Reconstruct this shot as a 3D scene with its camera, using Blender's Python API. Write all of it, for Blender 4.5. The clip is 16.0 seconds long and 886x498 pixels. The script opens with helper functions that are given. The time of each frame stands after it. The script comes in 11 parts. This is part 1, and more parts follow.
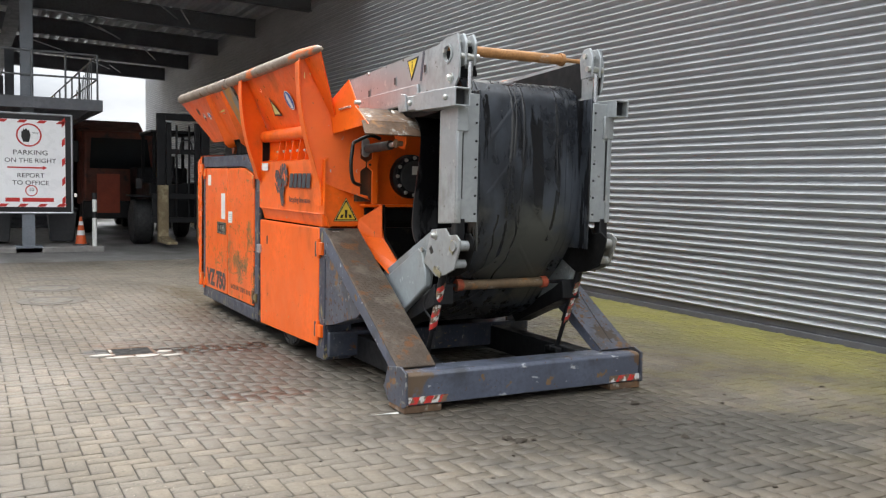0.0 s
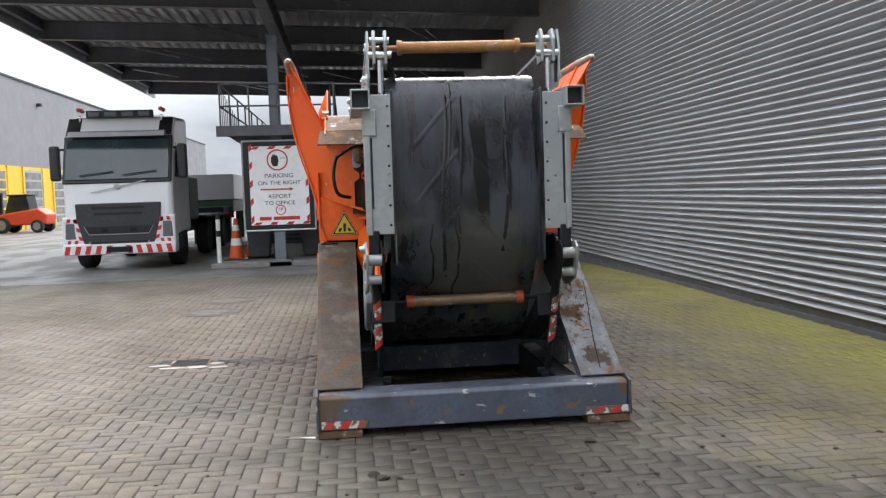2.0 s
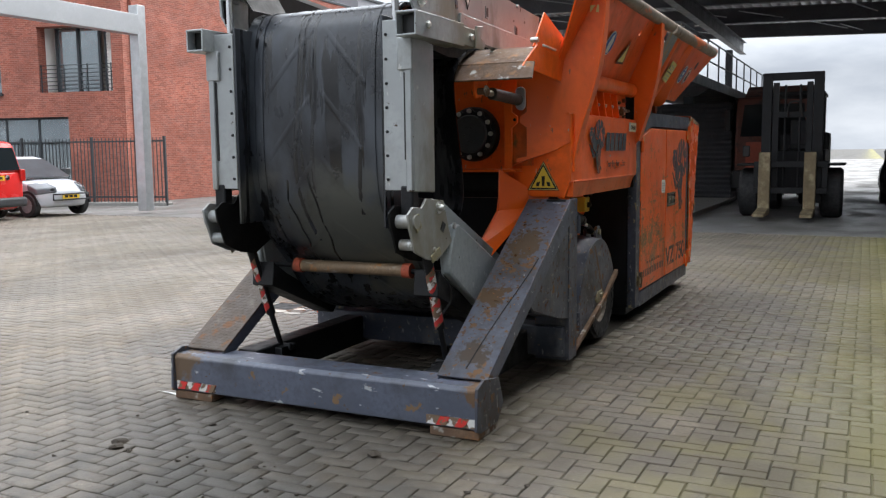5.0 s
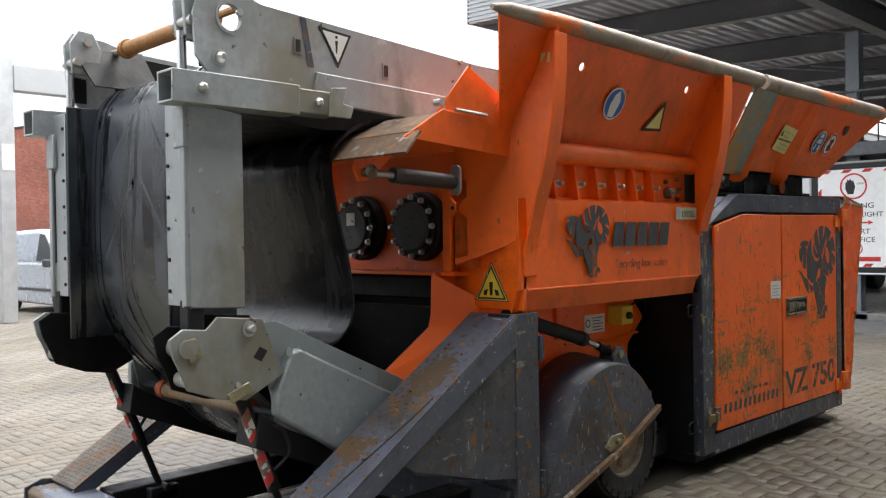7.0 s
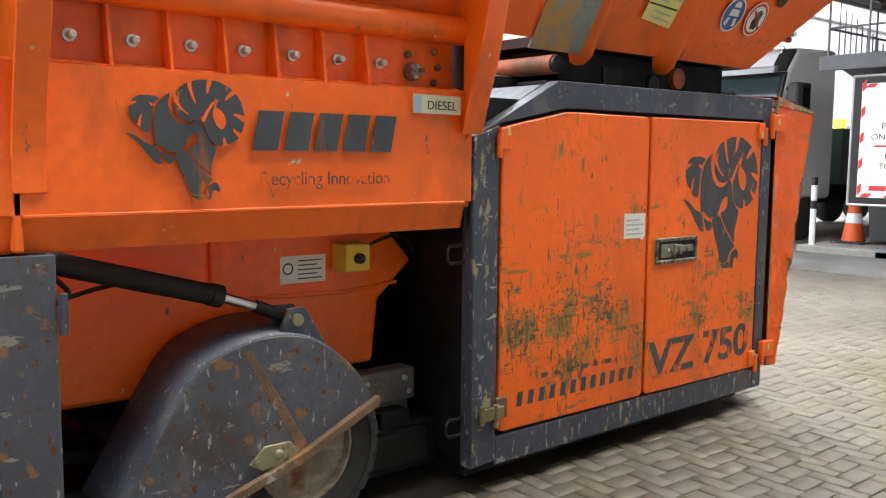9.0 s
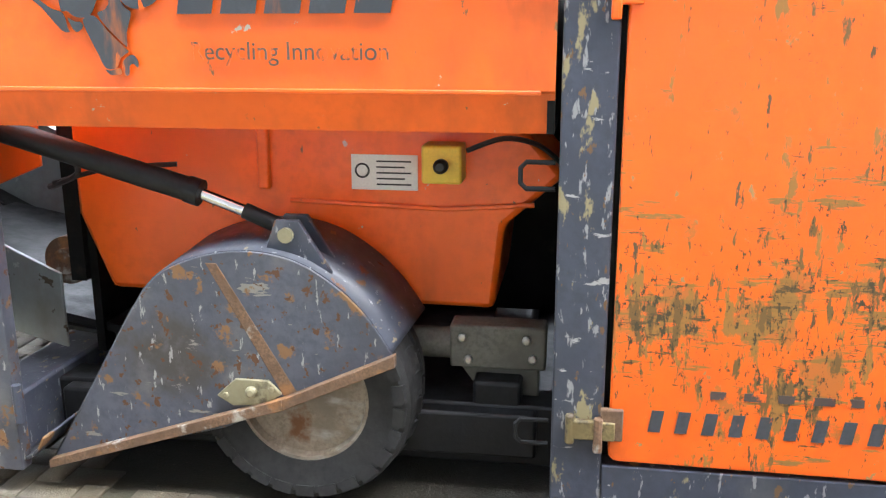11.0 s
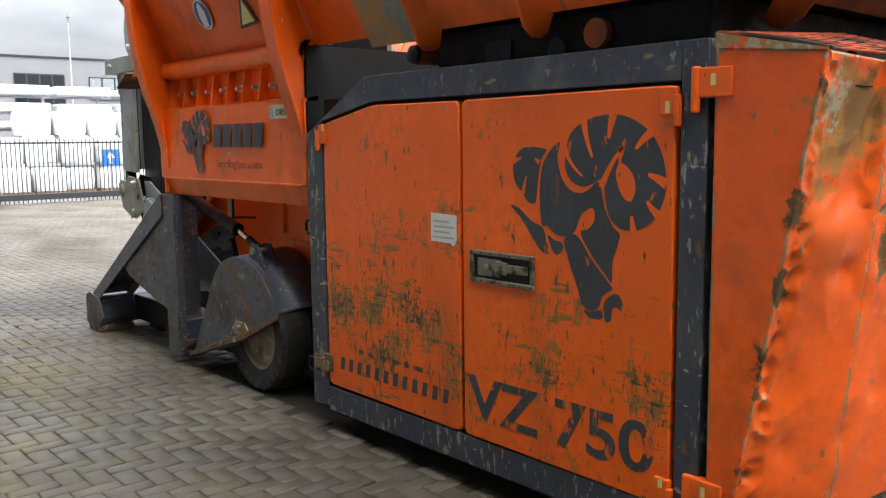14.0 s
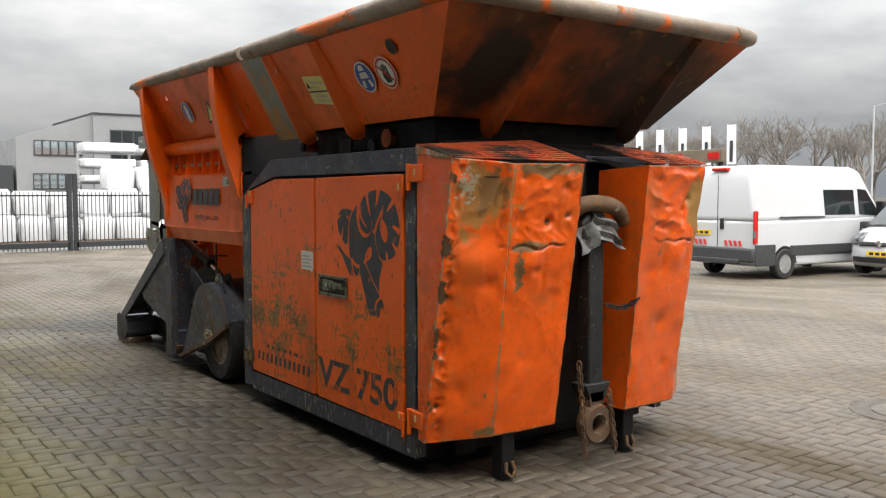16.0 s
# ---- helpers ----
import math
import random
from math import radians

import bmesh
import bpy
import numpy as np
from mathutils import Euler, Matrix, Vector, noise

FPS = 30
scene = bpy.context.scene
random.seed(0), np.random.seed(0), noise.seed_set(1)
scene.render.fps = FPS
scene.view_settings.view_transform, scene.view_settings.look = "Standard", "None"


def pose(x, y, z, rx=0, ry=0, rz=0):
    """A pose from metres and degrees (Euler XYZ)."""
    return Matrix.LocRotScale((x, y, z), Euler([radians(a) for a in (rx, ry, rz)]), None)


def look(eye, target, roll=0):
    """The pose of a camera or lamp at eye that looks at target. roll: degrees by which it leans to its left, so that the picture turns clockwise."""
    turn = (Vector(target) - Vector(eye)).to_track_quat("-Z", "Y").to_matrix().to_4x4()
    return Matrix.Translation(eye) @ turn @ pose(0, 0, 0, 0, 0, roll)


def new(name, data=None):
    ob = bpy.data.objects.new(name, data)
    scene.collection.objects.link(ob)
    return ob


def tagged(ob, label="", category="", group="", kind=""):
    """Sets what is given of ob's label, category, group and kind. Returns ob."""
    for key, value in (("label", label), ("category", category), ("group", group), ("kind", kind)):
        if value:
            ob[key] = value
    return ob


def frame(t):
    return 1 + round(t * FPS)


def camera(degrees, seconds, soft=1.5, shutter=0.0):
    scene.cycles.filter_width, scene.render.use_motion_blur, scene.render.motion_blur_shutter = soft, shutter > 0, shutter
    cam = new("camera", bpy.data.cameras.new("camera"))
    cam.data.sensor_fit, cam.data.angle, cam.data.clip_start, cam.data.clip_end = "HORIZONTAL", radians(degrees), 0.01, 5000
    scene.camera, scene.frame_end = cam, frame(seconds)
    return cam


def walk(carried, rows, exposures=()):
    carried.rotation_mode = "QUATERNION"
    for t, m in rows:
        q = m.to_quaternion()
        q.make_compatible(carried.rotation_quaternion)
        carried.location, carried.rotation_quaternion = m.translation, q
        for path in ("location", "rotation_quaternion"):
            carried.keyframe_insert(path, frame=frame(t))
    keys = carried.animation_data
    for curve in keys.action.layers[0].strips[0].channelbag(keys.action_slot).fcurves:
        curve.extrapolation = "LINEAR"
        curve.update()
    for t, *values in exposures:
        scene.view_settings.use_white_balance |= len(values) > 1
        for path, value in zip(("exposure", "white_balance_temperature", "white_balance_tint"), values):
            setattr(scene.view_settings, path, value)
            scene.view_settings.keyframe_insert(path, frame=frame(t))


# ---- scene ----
cam = camera(53.8, 16.0, 1.25)
METRES, EYE, TILT, LEAN, TURN = 20.0, 1.49, 0.0, 0.0, -28.6
ROWS = [
    (0.0, 0.0, 0.0, 0.0, 0.09, -4.22, -1.27),
    (0.5, 0.0328, 0.0057, -0.0003, 4.82, -4.43, -0.13),
    (1.0, 0.0645, 0.0175, -0.0009, 8.92, -4.65, -0.33),
    (1.5, 0.0979, 0.0314, 0.0001, 15.88, -4.44, 0.28),
    (2.0, 0.1261, 0.0498, 0.0005, 22.3, -3.83, 1.83),
    (2.5, 0.1529, 0.0677, 0.001, 29.82, -3.42, 1.3),
    (3.0, 0.1766, 0.0892, 0.0006, 34.06, -3.06, 2.06),
    (5.5, 0.2482, 0.226, -0.0031, 60.42, -8.13, 0.58),
    (6.0, 0.2479, 0.2567, -0.0034, 66.08, -8.83, 0.7),
    (6.5, 0.2388, 0.2859, -0.0021, 70.34, -6.82, 0.55),
    (7.0, 0.229, 0.3151, -0.0002, 73.15, -0.7, 0.92),
    (7.5, 0.2152, 0.3426, -0.0011, 75.14, 0.12, 0.42),
    (8.0, 0.2014, 0.3707, -0.002, 75.21, -0.15, -0.63),
    (8.5, 0.1853, 0.4001, -0.0029, 76.0, -1.98, 0.3),
    (9.0, 0.1674, 0.427, -0.004, 78.56, -5.98, -0.52),
    (11.5, 0.077, 0.5482, -0.0054, 140.97, -12.67, 1.01),
    (12.0, 0.0664, 0.5767, -0.0036, 151.94, -10.73, 1.26),
    (12.5, 0.0499, 0.6031, -0.0034, 159.08, -9.67, 1.31),
    (13.0, 0.0365, 0.6327, -0.0031, 161.87, -8.63, 1.34),
    (13.5, 0.0228, 0.6607, -0.003, 165.7, -8.4, 0.79),
    (14.0, 0.0114, 0.6894, -0.0016, 167.37, -7.15, 0.64),
    (14.5, -0.0005, 0.7167, -0.0016, 168.62, -6.28, 1.01),
    (15.0, -0.0129, 0.7438, -0.0005, 169.8, -4.42, 0.49),
    (15.5, -0.0249, 0.7696, 0.0001, 171.18, -4.11, -0.15),
    (16.0, -0.0361, 0.7935, 0.0011, 172.8, -3.6, 0.08),
]
EXPOSURES = [(0.0, 1.27, 7100, 10), (1.0, 1.27, 7100, 10), (2.0, 1.05, 6900, 10), (3.0, 0.82, 6650, 10), (5.5, 1.38, 6800, 10), (6.0, 1.53, 6750, 10), (6.5, 1.48, 6700, 10), (7.0, 1.53, 7100, 10), (7.5, 1.58, 7600, 10), (8.3, 2.13, 7500, 10), (9.0, 2.48, 7200, 10), (11.5, 3.78, 6500, 10), (12.0, 2.85, 6600, 10), (12.5, 2.3, 6750, 10), (13.0, 1.95, 6800, 10), (13.5, 1.75, 6900, 10), (14.0, 1.6, 7000, 10), (14.5, 1.53, 7150, 10), (15.0, 1.38, 7300, 10), (16.0, 1.13, 7500, 10)]
walk(cam, [(t, pose(0, 0, EYE, TILT, LEAN, TURN) @ pose(METRES * x, METRES * y, METRES * z, 90 + pitch, roll, yaw)) for t, x, y, z, yaw, pitch, roll in ROWS], EXPOSURES)

# ---- sky and sun: bright overcast ----
SUN_EL, SUN_AZ = radians(50), radians(25)
world = bpy.data.worlds.new("overcast_sky")
scene.world = world
world.use_nodes = True
wn, wl = world.node_tree.nodes, world.node_tree.links
wn.clear()
w_out = wn.new("ShaderNodeOutputWorld")
w_bg = wn.new("ShaderNodeBackground")
w_sky = wn.new("ShaderNodeTexSky")
w_sky.sky_type, w_sky.sun_disc = "NISHITA", False
w_sky.sun_elevation, w_sky.sun_rotation = SUN_EL, SUN_AZ
w_sky.air_density, w_sky.dust_density, w_sky.ozone_density = 1.0, 4.0, 1.0
w_hsv = wn.new("ShaderNodeHueSaturation")
w_hsv.inputs["Saturation"].default_value = 0.12
wl.new(w_sky.outputs[0], w_hsv.inputs["Color"])
w_tc = wn.new("ShaderNodeTexCoord")
w_map = wn.new("ShaderNodeMapping")
w_map.inputs["Scale"].default_value = (1.6, 1.6, 4.5)
wl.new(w_tc.outputs["Generated"], w_map.inputs["Vector"])
w_noise = wn.new("ShaderNodeTexNoise")
w_noise.inputs["Scale"].default_value, w_noise.inputs["Detail"].default_value = 1.7, 7
w_noise.inputs["Roughness"].default_value = 0.55
wl.new(w_map.outputs[0], w_noise.inputs["Vector"])
w_ramp = wn.new("ShaderNodeValToRGB")
w_ramp.color_ramp.elements[0].position, w_ramp.color_ramp.elements[0].color = 0.34, (3.15, 3.7, 4.6, 1)
w_ramp.color_ramp.elements[1].position, w_ramp.color_ramp.elements[1].color = 0.68, (7.3, 7.9, 8.75, 1)
wl.new(w_noise.outputs["Fac"], w_ramp.inputs["Fac"])
w_mix = wn.new("ShaderNodeMix")
w_mix.data_type = "RGBA"
w_mix.inputs["Factor"].default_value = 0.85
wl.new(w_hsv.outputs[0], w_mix.inputs["A"])
wl.new(w_ramp.outputs[0], w_mix.inputs["B"])
# an overcast sky is brighter overhead than at the horizon
w_sep = wn.new("ShaderNodeSeparateXYZ")
wl.new(w_tc.outputs["Generated"], w_sep.inputs[0])
w_up = wn.new("ShaderNodeMapRange")
for k, v in (("From Min", 0.08), ("From Max", 0.62), ("To Min", 0.45), ("To Max", 2.33)):
    w_up.inputs[k].default_value = v
wl.new(w_sep.outputs[2], w_up.inputs["Value"])
# and brighter on the side where the sun stands behind the cloud
w_dot = wn.new("ShaderNodeVectorMath")
w_dot.operation = "DOT_PRODUCT"
w_dot.inputs[1].default_value = (math.sin(SUN_AZ), math.cos(SUN_AZ), 0.0)
wl.new(w_tc.outputs["Generated"], w_dot.inputs[0])
w_side = wn.new("ShaderNodeMapRange")
for k, v in (("From Min", -1.0), ("From Max", 1.0), ("To Min", 0.60), ("To Max", 1.08)):
    w_side.inputs[k].default_value = v
wl.new(w_dot.outputs["Value"], w_side.inputs["Value"])
w_both = wn.new("ShaderNodeMath")
w_both.operation = "MULTIPLY"
wl.new(w_up.outputs["Result"], w_both.inputs[0])
wl.new(w_side.outputs["Result"], w_both.inputs[1])
w_mul = wn.new("ShaderNodeVectorMath")
w_mul.operation = "SCALE"
wl.new(w_mix.outputs["Result"], w_mul.inputs[0])
wl.new(w_both.outputs[0], w_mul.inputs["Scale"])
wl.new(w_mul.outputs[0], w_bg.inputs["Color"])
w_bg.inputs["Strength"].default_value = 0.145
wl.new(w_bg.outputs[0], w_out.inputs[0])
sun = new("sun", bpy.data.lights.new("sun", "SUN"))
sun.data.energy, sun.data.angle, sun.data.color = 1.1, radians(60), (1.0, 0.97, 0.92)
sun.matrix_world = look((20 * math.sin(SUN_AZ), 20 * math.cos(SUN_AZ), 20 * math.tan(SUN_EL)), (0, 0, 0))


# ---- building helpers ----
SINGLE = set("""hazard_stripe knee_bolt knee_boss knee_tab link_pin pivot_bolt tube_bolt top_clevis hopper_prop red_band white_band red_stripe
white_stripe black_upper wiper roof_horn floodlight fork mudguard_lug mudguard_lip balcony_side door_frame hazard_border red_mark wind_brace
plate_bar hazard_marking triangle_mark hazard_symbol exhaust_pipe mirror_arm name_bar edge_strip phone_bar print_line roof_box pivot_tube lamp flap_pin
flap_end coupling_gear hydraulic_hose ram_hose belt_fold flank_flange""".split())


def islands(bm):
    """Split a bmesh into its loose pieces."""
    bm.verts.index_update()
    seen, out = set(), []
    for v in bm.verts:
        if v.index in seen:
            continue
        seen.add(v.index)
        heap, piece = [v], []
        while heap:
            a = heap.pop()
            piece.append(a)
            for e in a.link_edges:
                b = e.other_vert(a)
                if b.index not in seen:
                    seen.add(b.index)
                    heap.append(b)
        out.append(piece)
    if len(out) < 2:
        return [bm]
    made = []
    for piece in out:
        nb = bmesh.new()
        to = {v.index: nb.verts.new(v.co) for v in piece}
        for f in {f for v in piece for f in v.link_faces}:
            nb.faces.new([to[v.index] for v in f.verts])
        made.append(nb)
    bm.free()
    return made


def part(name, bm, material=None, parent=None, label="", bevel=0.0, smooth=True, segments=2):
    """Link a bmesh under a thing or a part; pieces that count singly become a part each."""
    obs = [mesh_part(name, b, material, parent, label, bevel, smooth, segments) for b in (islands(bm) if name in SINGLE else [bm])]
    return obs[0]


def mesh_part(name, bm, material=None, parent=None, label="", bevel=0.0, smooth=True, segments=2):
    """Link a bmesh as one mesh object under a thing or a part."""
    me = bpy.data.meshes.new(name)
    bmesh.ops.recalc_face_normals(bm, faces=bm.faces)
    bm.to_mesh(me)
    bm.free()
    ob = new(name, me)
    if material is not None:
        me.materials.append(material)
    if smooth:
        me.shade_smooth()
        me.set_sharp_from_angle(angle=radians(33))
    if bevel:
        mod = ob.modifiers.new("bevel", "BEVEL")
        mod.width, mod.segments, mod.limit_method, mod.angle_limit = bevel, segments, "ANGLE", radians(40)
    if parent is not None:
        ob.parent = parent
        if parent.parent is None:
            ob.matrix_parent_inverse = parent.matrix_basis.inverted()
    if label:
        ob["label"] = label
    return ob


def thing(name, at, label, category, group="", kind=""):
    """An empty at a thing's base, to hold its parts."""
    ob = new(name)
    ob.empty_display_size = 0.2
    ob.matrix_basis = Matrix.Translation(at)
    return tagged(ob, label, category, group, kind)


def B(*calls):
    """A bmesh from calls, each (function, arguments...)."""
    bm = bmesh.new()
    for fn, *args in calls:
        fn(bm, *args)
    return bm


def box(bm, x0, x1, y0, y1, z0, z1):
    vs = [bm.verts.new((x, y, z)) for x in (x0, x1) for y in (y0, y1) for z in (z0, z1)]
    for f in ((0, 1, 3, 2), (4, 6, 7, 5), (0, 4, 5, 1), (2, 3, 7, 6), (0, 2, 6, 4), (1, 5, 7, 3)):
        bm.faces.new([vs[i] for i in f])
    return vs


def lift(axis, p, d):
    u, v = p
    return {"x": (d, u, v), "y": (u, d, v), "z": (u, v, d)}[axis]


def prism(bm, pts, axis, a, b):
    """A flat outline, pulled along an axis from a to b. pts: (y, z), (x, z) or (x, y)."""
    r0 = [bm.verts.new(lift(axis, p, a)) for p in pts]
    r1 = [bm.verts.new(lift(axis, p, b)) for p in pts]
    n = len(pts)
    bm.faces.new(r0)
    bm.faces.new(r1[::-1])
    for i in range(n):
        bm.faces.new((r0[i], r0[(i + 1) % n], r1[(i + 1) % n], r1[i]))


def slab(bm, pts, thick):
    """A plate from a flat outline in space, thick along its normal."""
    ps = [Vector(p) for p in pts]
    nrm = (ps[1] - ps[0]).cross(ps[2] - ps[0]).normalized() * thick
    r0 = [bm.verts.new(p) for p in ps]
    r1 = [bm.verts.new(p + nrm) for p in ps]
    n = len(ps)
    bm.faces.new(r0)
    bm.faces.new(r1[::-1])
    for i in range(n):
        bm.faces.new((r0[i], r0[(i + 1) % n], r1[(i + 1) % n], r1[i]))


def rod(bm, p, q, r, n=14, r2=None):
    """A round bar from p to q."""
    p, q = Vector(p), Vector(q)
    d = (q - p).normalized()
    u = d.orthogonal().normalized()
    v = d.cross(u)
    r2 = r if r2 is None else r2
    r0, r1 = [], []
    for i in range(n):
        a = 2 * math.pi * i / n
        w = u * math.cos(a) + v * math.sin(a)
        r0.append(bm.verts.new(p + w * r))
        r1.append(bm.verts.new(q + w * r2))
    bm.faces.new(r0[::-1])
    bm.faces.new(r1)
    for i in range(n):
        bm.faces.new((r0[i], r0[(i + 1) % n], r1[(i + 1) % n], r1[i]))


def tube(bm, pts, r, n=8):
    """A bent round bar through points."""
    ps = [Vector(p) for p in pts]
    rr = r if isinstance(r, (list, tuple)) else [r] * len(ps)
    rings, u = [], None
    for i, p in enumerate(ps):
        d = (ps[min(i + 1, len(ps) - 1)] - ps[max(i - 1, 0)]).normalized()
        u = d.orthogonal().normalized() if u is None else (u - d * u.dot(d)).normalized()
        v = d.cross(u)
        rings.append([bm.verts.new(p + (u * math.cos(2 * math.pi * k / n) + v * math.sin(2 * math.pi * k / n)) * rr[i]) for k in range(n)])
    for a, b in zip(rings, rings[1:]):
        for k in range(n):
            bm.faces.new((a[k], a[(k + 1) % n], b[(k + 1) % n], b[k]))
    bm.faces.new(rings[0][::-1])
    bm.faces.new(rings[-1])


def hollow(bm, x0, x1, z0, z1, y0, y1, t):
    """An open square tube along y."""
    o = [(x0, z0), (x1, z0), (x1, z1), (x0, z1)]
    i = [(x0 + t, z0 + t), (x1 - t, z0 + t), (x1 - t, z1 - t), (x0 + t, z1 - t)]
    g = [[bm.verts.new((p[0], y, p[1])) for p in ring] for y in (y0, y1) for ring in (o, i)]
    for k in range(4):
        j = (k + 1) % 4
        bm.faces.new((g[0][k], g[0][j], g[2][j], g[2][k]))
        bm.faces.new((g[1][k], g[3][k], g[3][j], g[1][j]))
        bm.faces.new((g[0][k], g[1][k], g[1][j], g[0][j]))
        bm.faces.new((g[2][k], g[2][j], g[3][j], g[3][k]))


def lathe(bm, profile, at, axis="x", n=32, closed=False):
    """Turn a profile of (radius, height) round an axis through a point."""
    at = Vector(at)
    e = {"x": Vector((1, 0, 0)), "y": Vector((0, 1, 0)), "z": Vector((0, 0, 1))}[axis]
    u = e.orthogonal().normalized()
    v = e.cross(u)
    rings = []
    for r, h in profile:
        rings.append([bm.verts.new(at + e * h + (u * math.cos(2 * math.pi * k / n) + v * math.sin(2 * math.pi * k / n)) * max(r, 1e-4)) for k in range(n)])
    for a, b in zip(rings, rings[1:] + rings[:1] if closed else rings[1:]):
        for k in range(n):
            bm.faces.new((a[k], a[(k + 1) % n], b[(k + 1) % n], b[k]))
    if not closed:
        bm.faces.new(rings[0][::-1])
        bm.faces.new(rings[-1])


def ribbon(bm, path, axis, a, b, thick):
    """A strip of sheet that follows a path in a plane across an axis, from a to b; thick to its left."""
    n = len(path)
    ps = [Vector(p) for p in path]
    nr = []
    for i in range(n):
        d = (ps[min(i + 1, n - 1)] - ps[max(i - 1, 0)]).normalized()
        nr.append(Vector((-d.y, d.x)))
    outer = [ps[i] + nr[i] * thick for i in range(n)]
    g = [[bm.verts.new(lift(axis, p, d)) for p in line] for d in (a, b) for line in (ps, outer)]
    for i in range(n - 1):
        bm.faces.new((g[0][i], g[0][i + 1], g[2][i + 1], g[2][i]))
        bm.faces.new((g[1][i], g[3][i], g[3][i + 1], g[1][i + 1]))
        bm.faces.new((g[0][i], g[1][i], g[1][i + 1], g[0][i + 1]))
        bm.faces.new((g[2][i], g[2][i + 1], g[3][i + 1], g[3][i]))
    bm.faces.new((g[0][0], g[2][0], g[3][0], g[1][0]))
    bm.faces.new((g[0][-1], g[1][-1], g[3][-1], g[2][-1]))


def sheet(bm, corner, u, v, nu, nv, fn, thick):
    """A grid sheet with its own relief: fn(s, t) gives the push along the normal."""
    corner, u, v = Vector(corner), Vector(u), Vector(v)
    nrm = u.cross(v).normalized()
    front = [[bm.verts.new(corner + u * (i / nu) + v * (j / nv) + nrm * fn(i / nu, j / nv)) for j in range(nv + 1)] for i in range(nu + 1)]
    back = [[bm.verts.new(w.co - nrm * thick) for w in row] for row in front]
    for i in range(nu):
        for j in range(nv):
            bm.faces.new((front[i][j], front[i + 1][j], front[i + 1][j + 1], front[i][j + 1]))
            bm.faces.new((back[i][j], back[i][j + 1], back[i + 1][j + 1], back[i + 1][j]))
    for i in range(nu):
        bm.faces.new((front[i][0], back[i][0], back[i + 1][0], front[i + 1][0]))
        bm.faces.new((front[i][nv], front[i + 1][nv], back[i + 1][nv], back[i][nv]))
    for j in range(nv):
        bm.faces.new((front[0][j], front[0][j + 1], back[0][j + 1], back[0][j]))
        bm.faces.new((front[nu][j], back[nu][j], back[nu][j + 1], front[nu][j + 1]))


def curve(pts, steps=6):
    """A smooth line (Catmull-Rom) through 2D or 3D points."""
    ps = [Vector(p) for p in pts]
    out = []
    for i in range(len(ps) - 1):
        p0, p1, p2, p3 = ps[max(i - 1, 0)], ps[i], ps[i + 1], ps[min(i + 2, len(ps) - 1)]
        for k in range(steps):
            t = k / steps
            out.append(0.5 * ((2 * p1) + (p2 - p0) * t + (2 * p0 - 5 * p1 + 4 * p2 - p3) * t * t + (3 * p1 - p0 - 3 * p2 + p3) * t ** 3))
    return out + [ps[-1]]


def words(name, body, size, m, material, parent, depth=0.0015, stretch=1.0, label="", bold=0.0):
    """Raised lettering as a mesh; m places its middle, facing +z of m."""
    cu = bpy.data.curves.new(name, "FONT")
    cu.body, cu.size, cu.extrude, cu.align_x, cu.align_y, cu.offset = body, size, depth, "CENTER", "CENTER", bold
    tmp = bpy.data.objects.new(name, cu)
    scene.collection.objects.link(tmp)
    dg = bpy.context.evaluated_depsgraph_get()
    dg.update()
    me = bpy.data.meshes.new_from_object(tmp.evaluated_get(dg))
    bpy.data.objects.remove(tmp)
    me.transform(m @ Matrix.Diagonal((stretch, 1, 1, 1)))
    ob = new(name, me)
    me.materials.clear()
    me.materials.append(material)
    ob.parent = parent
    if parent.parent is None:
        ob.matrix_parent_inverse = parent.matrix_basis.inverted()
    if label:
        ob["label"] = label
    return ob


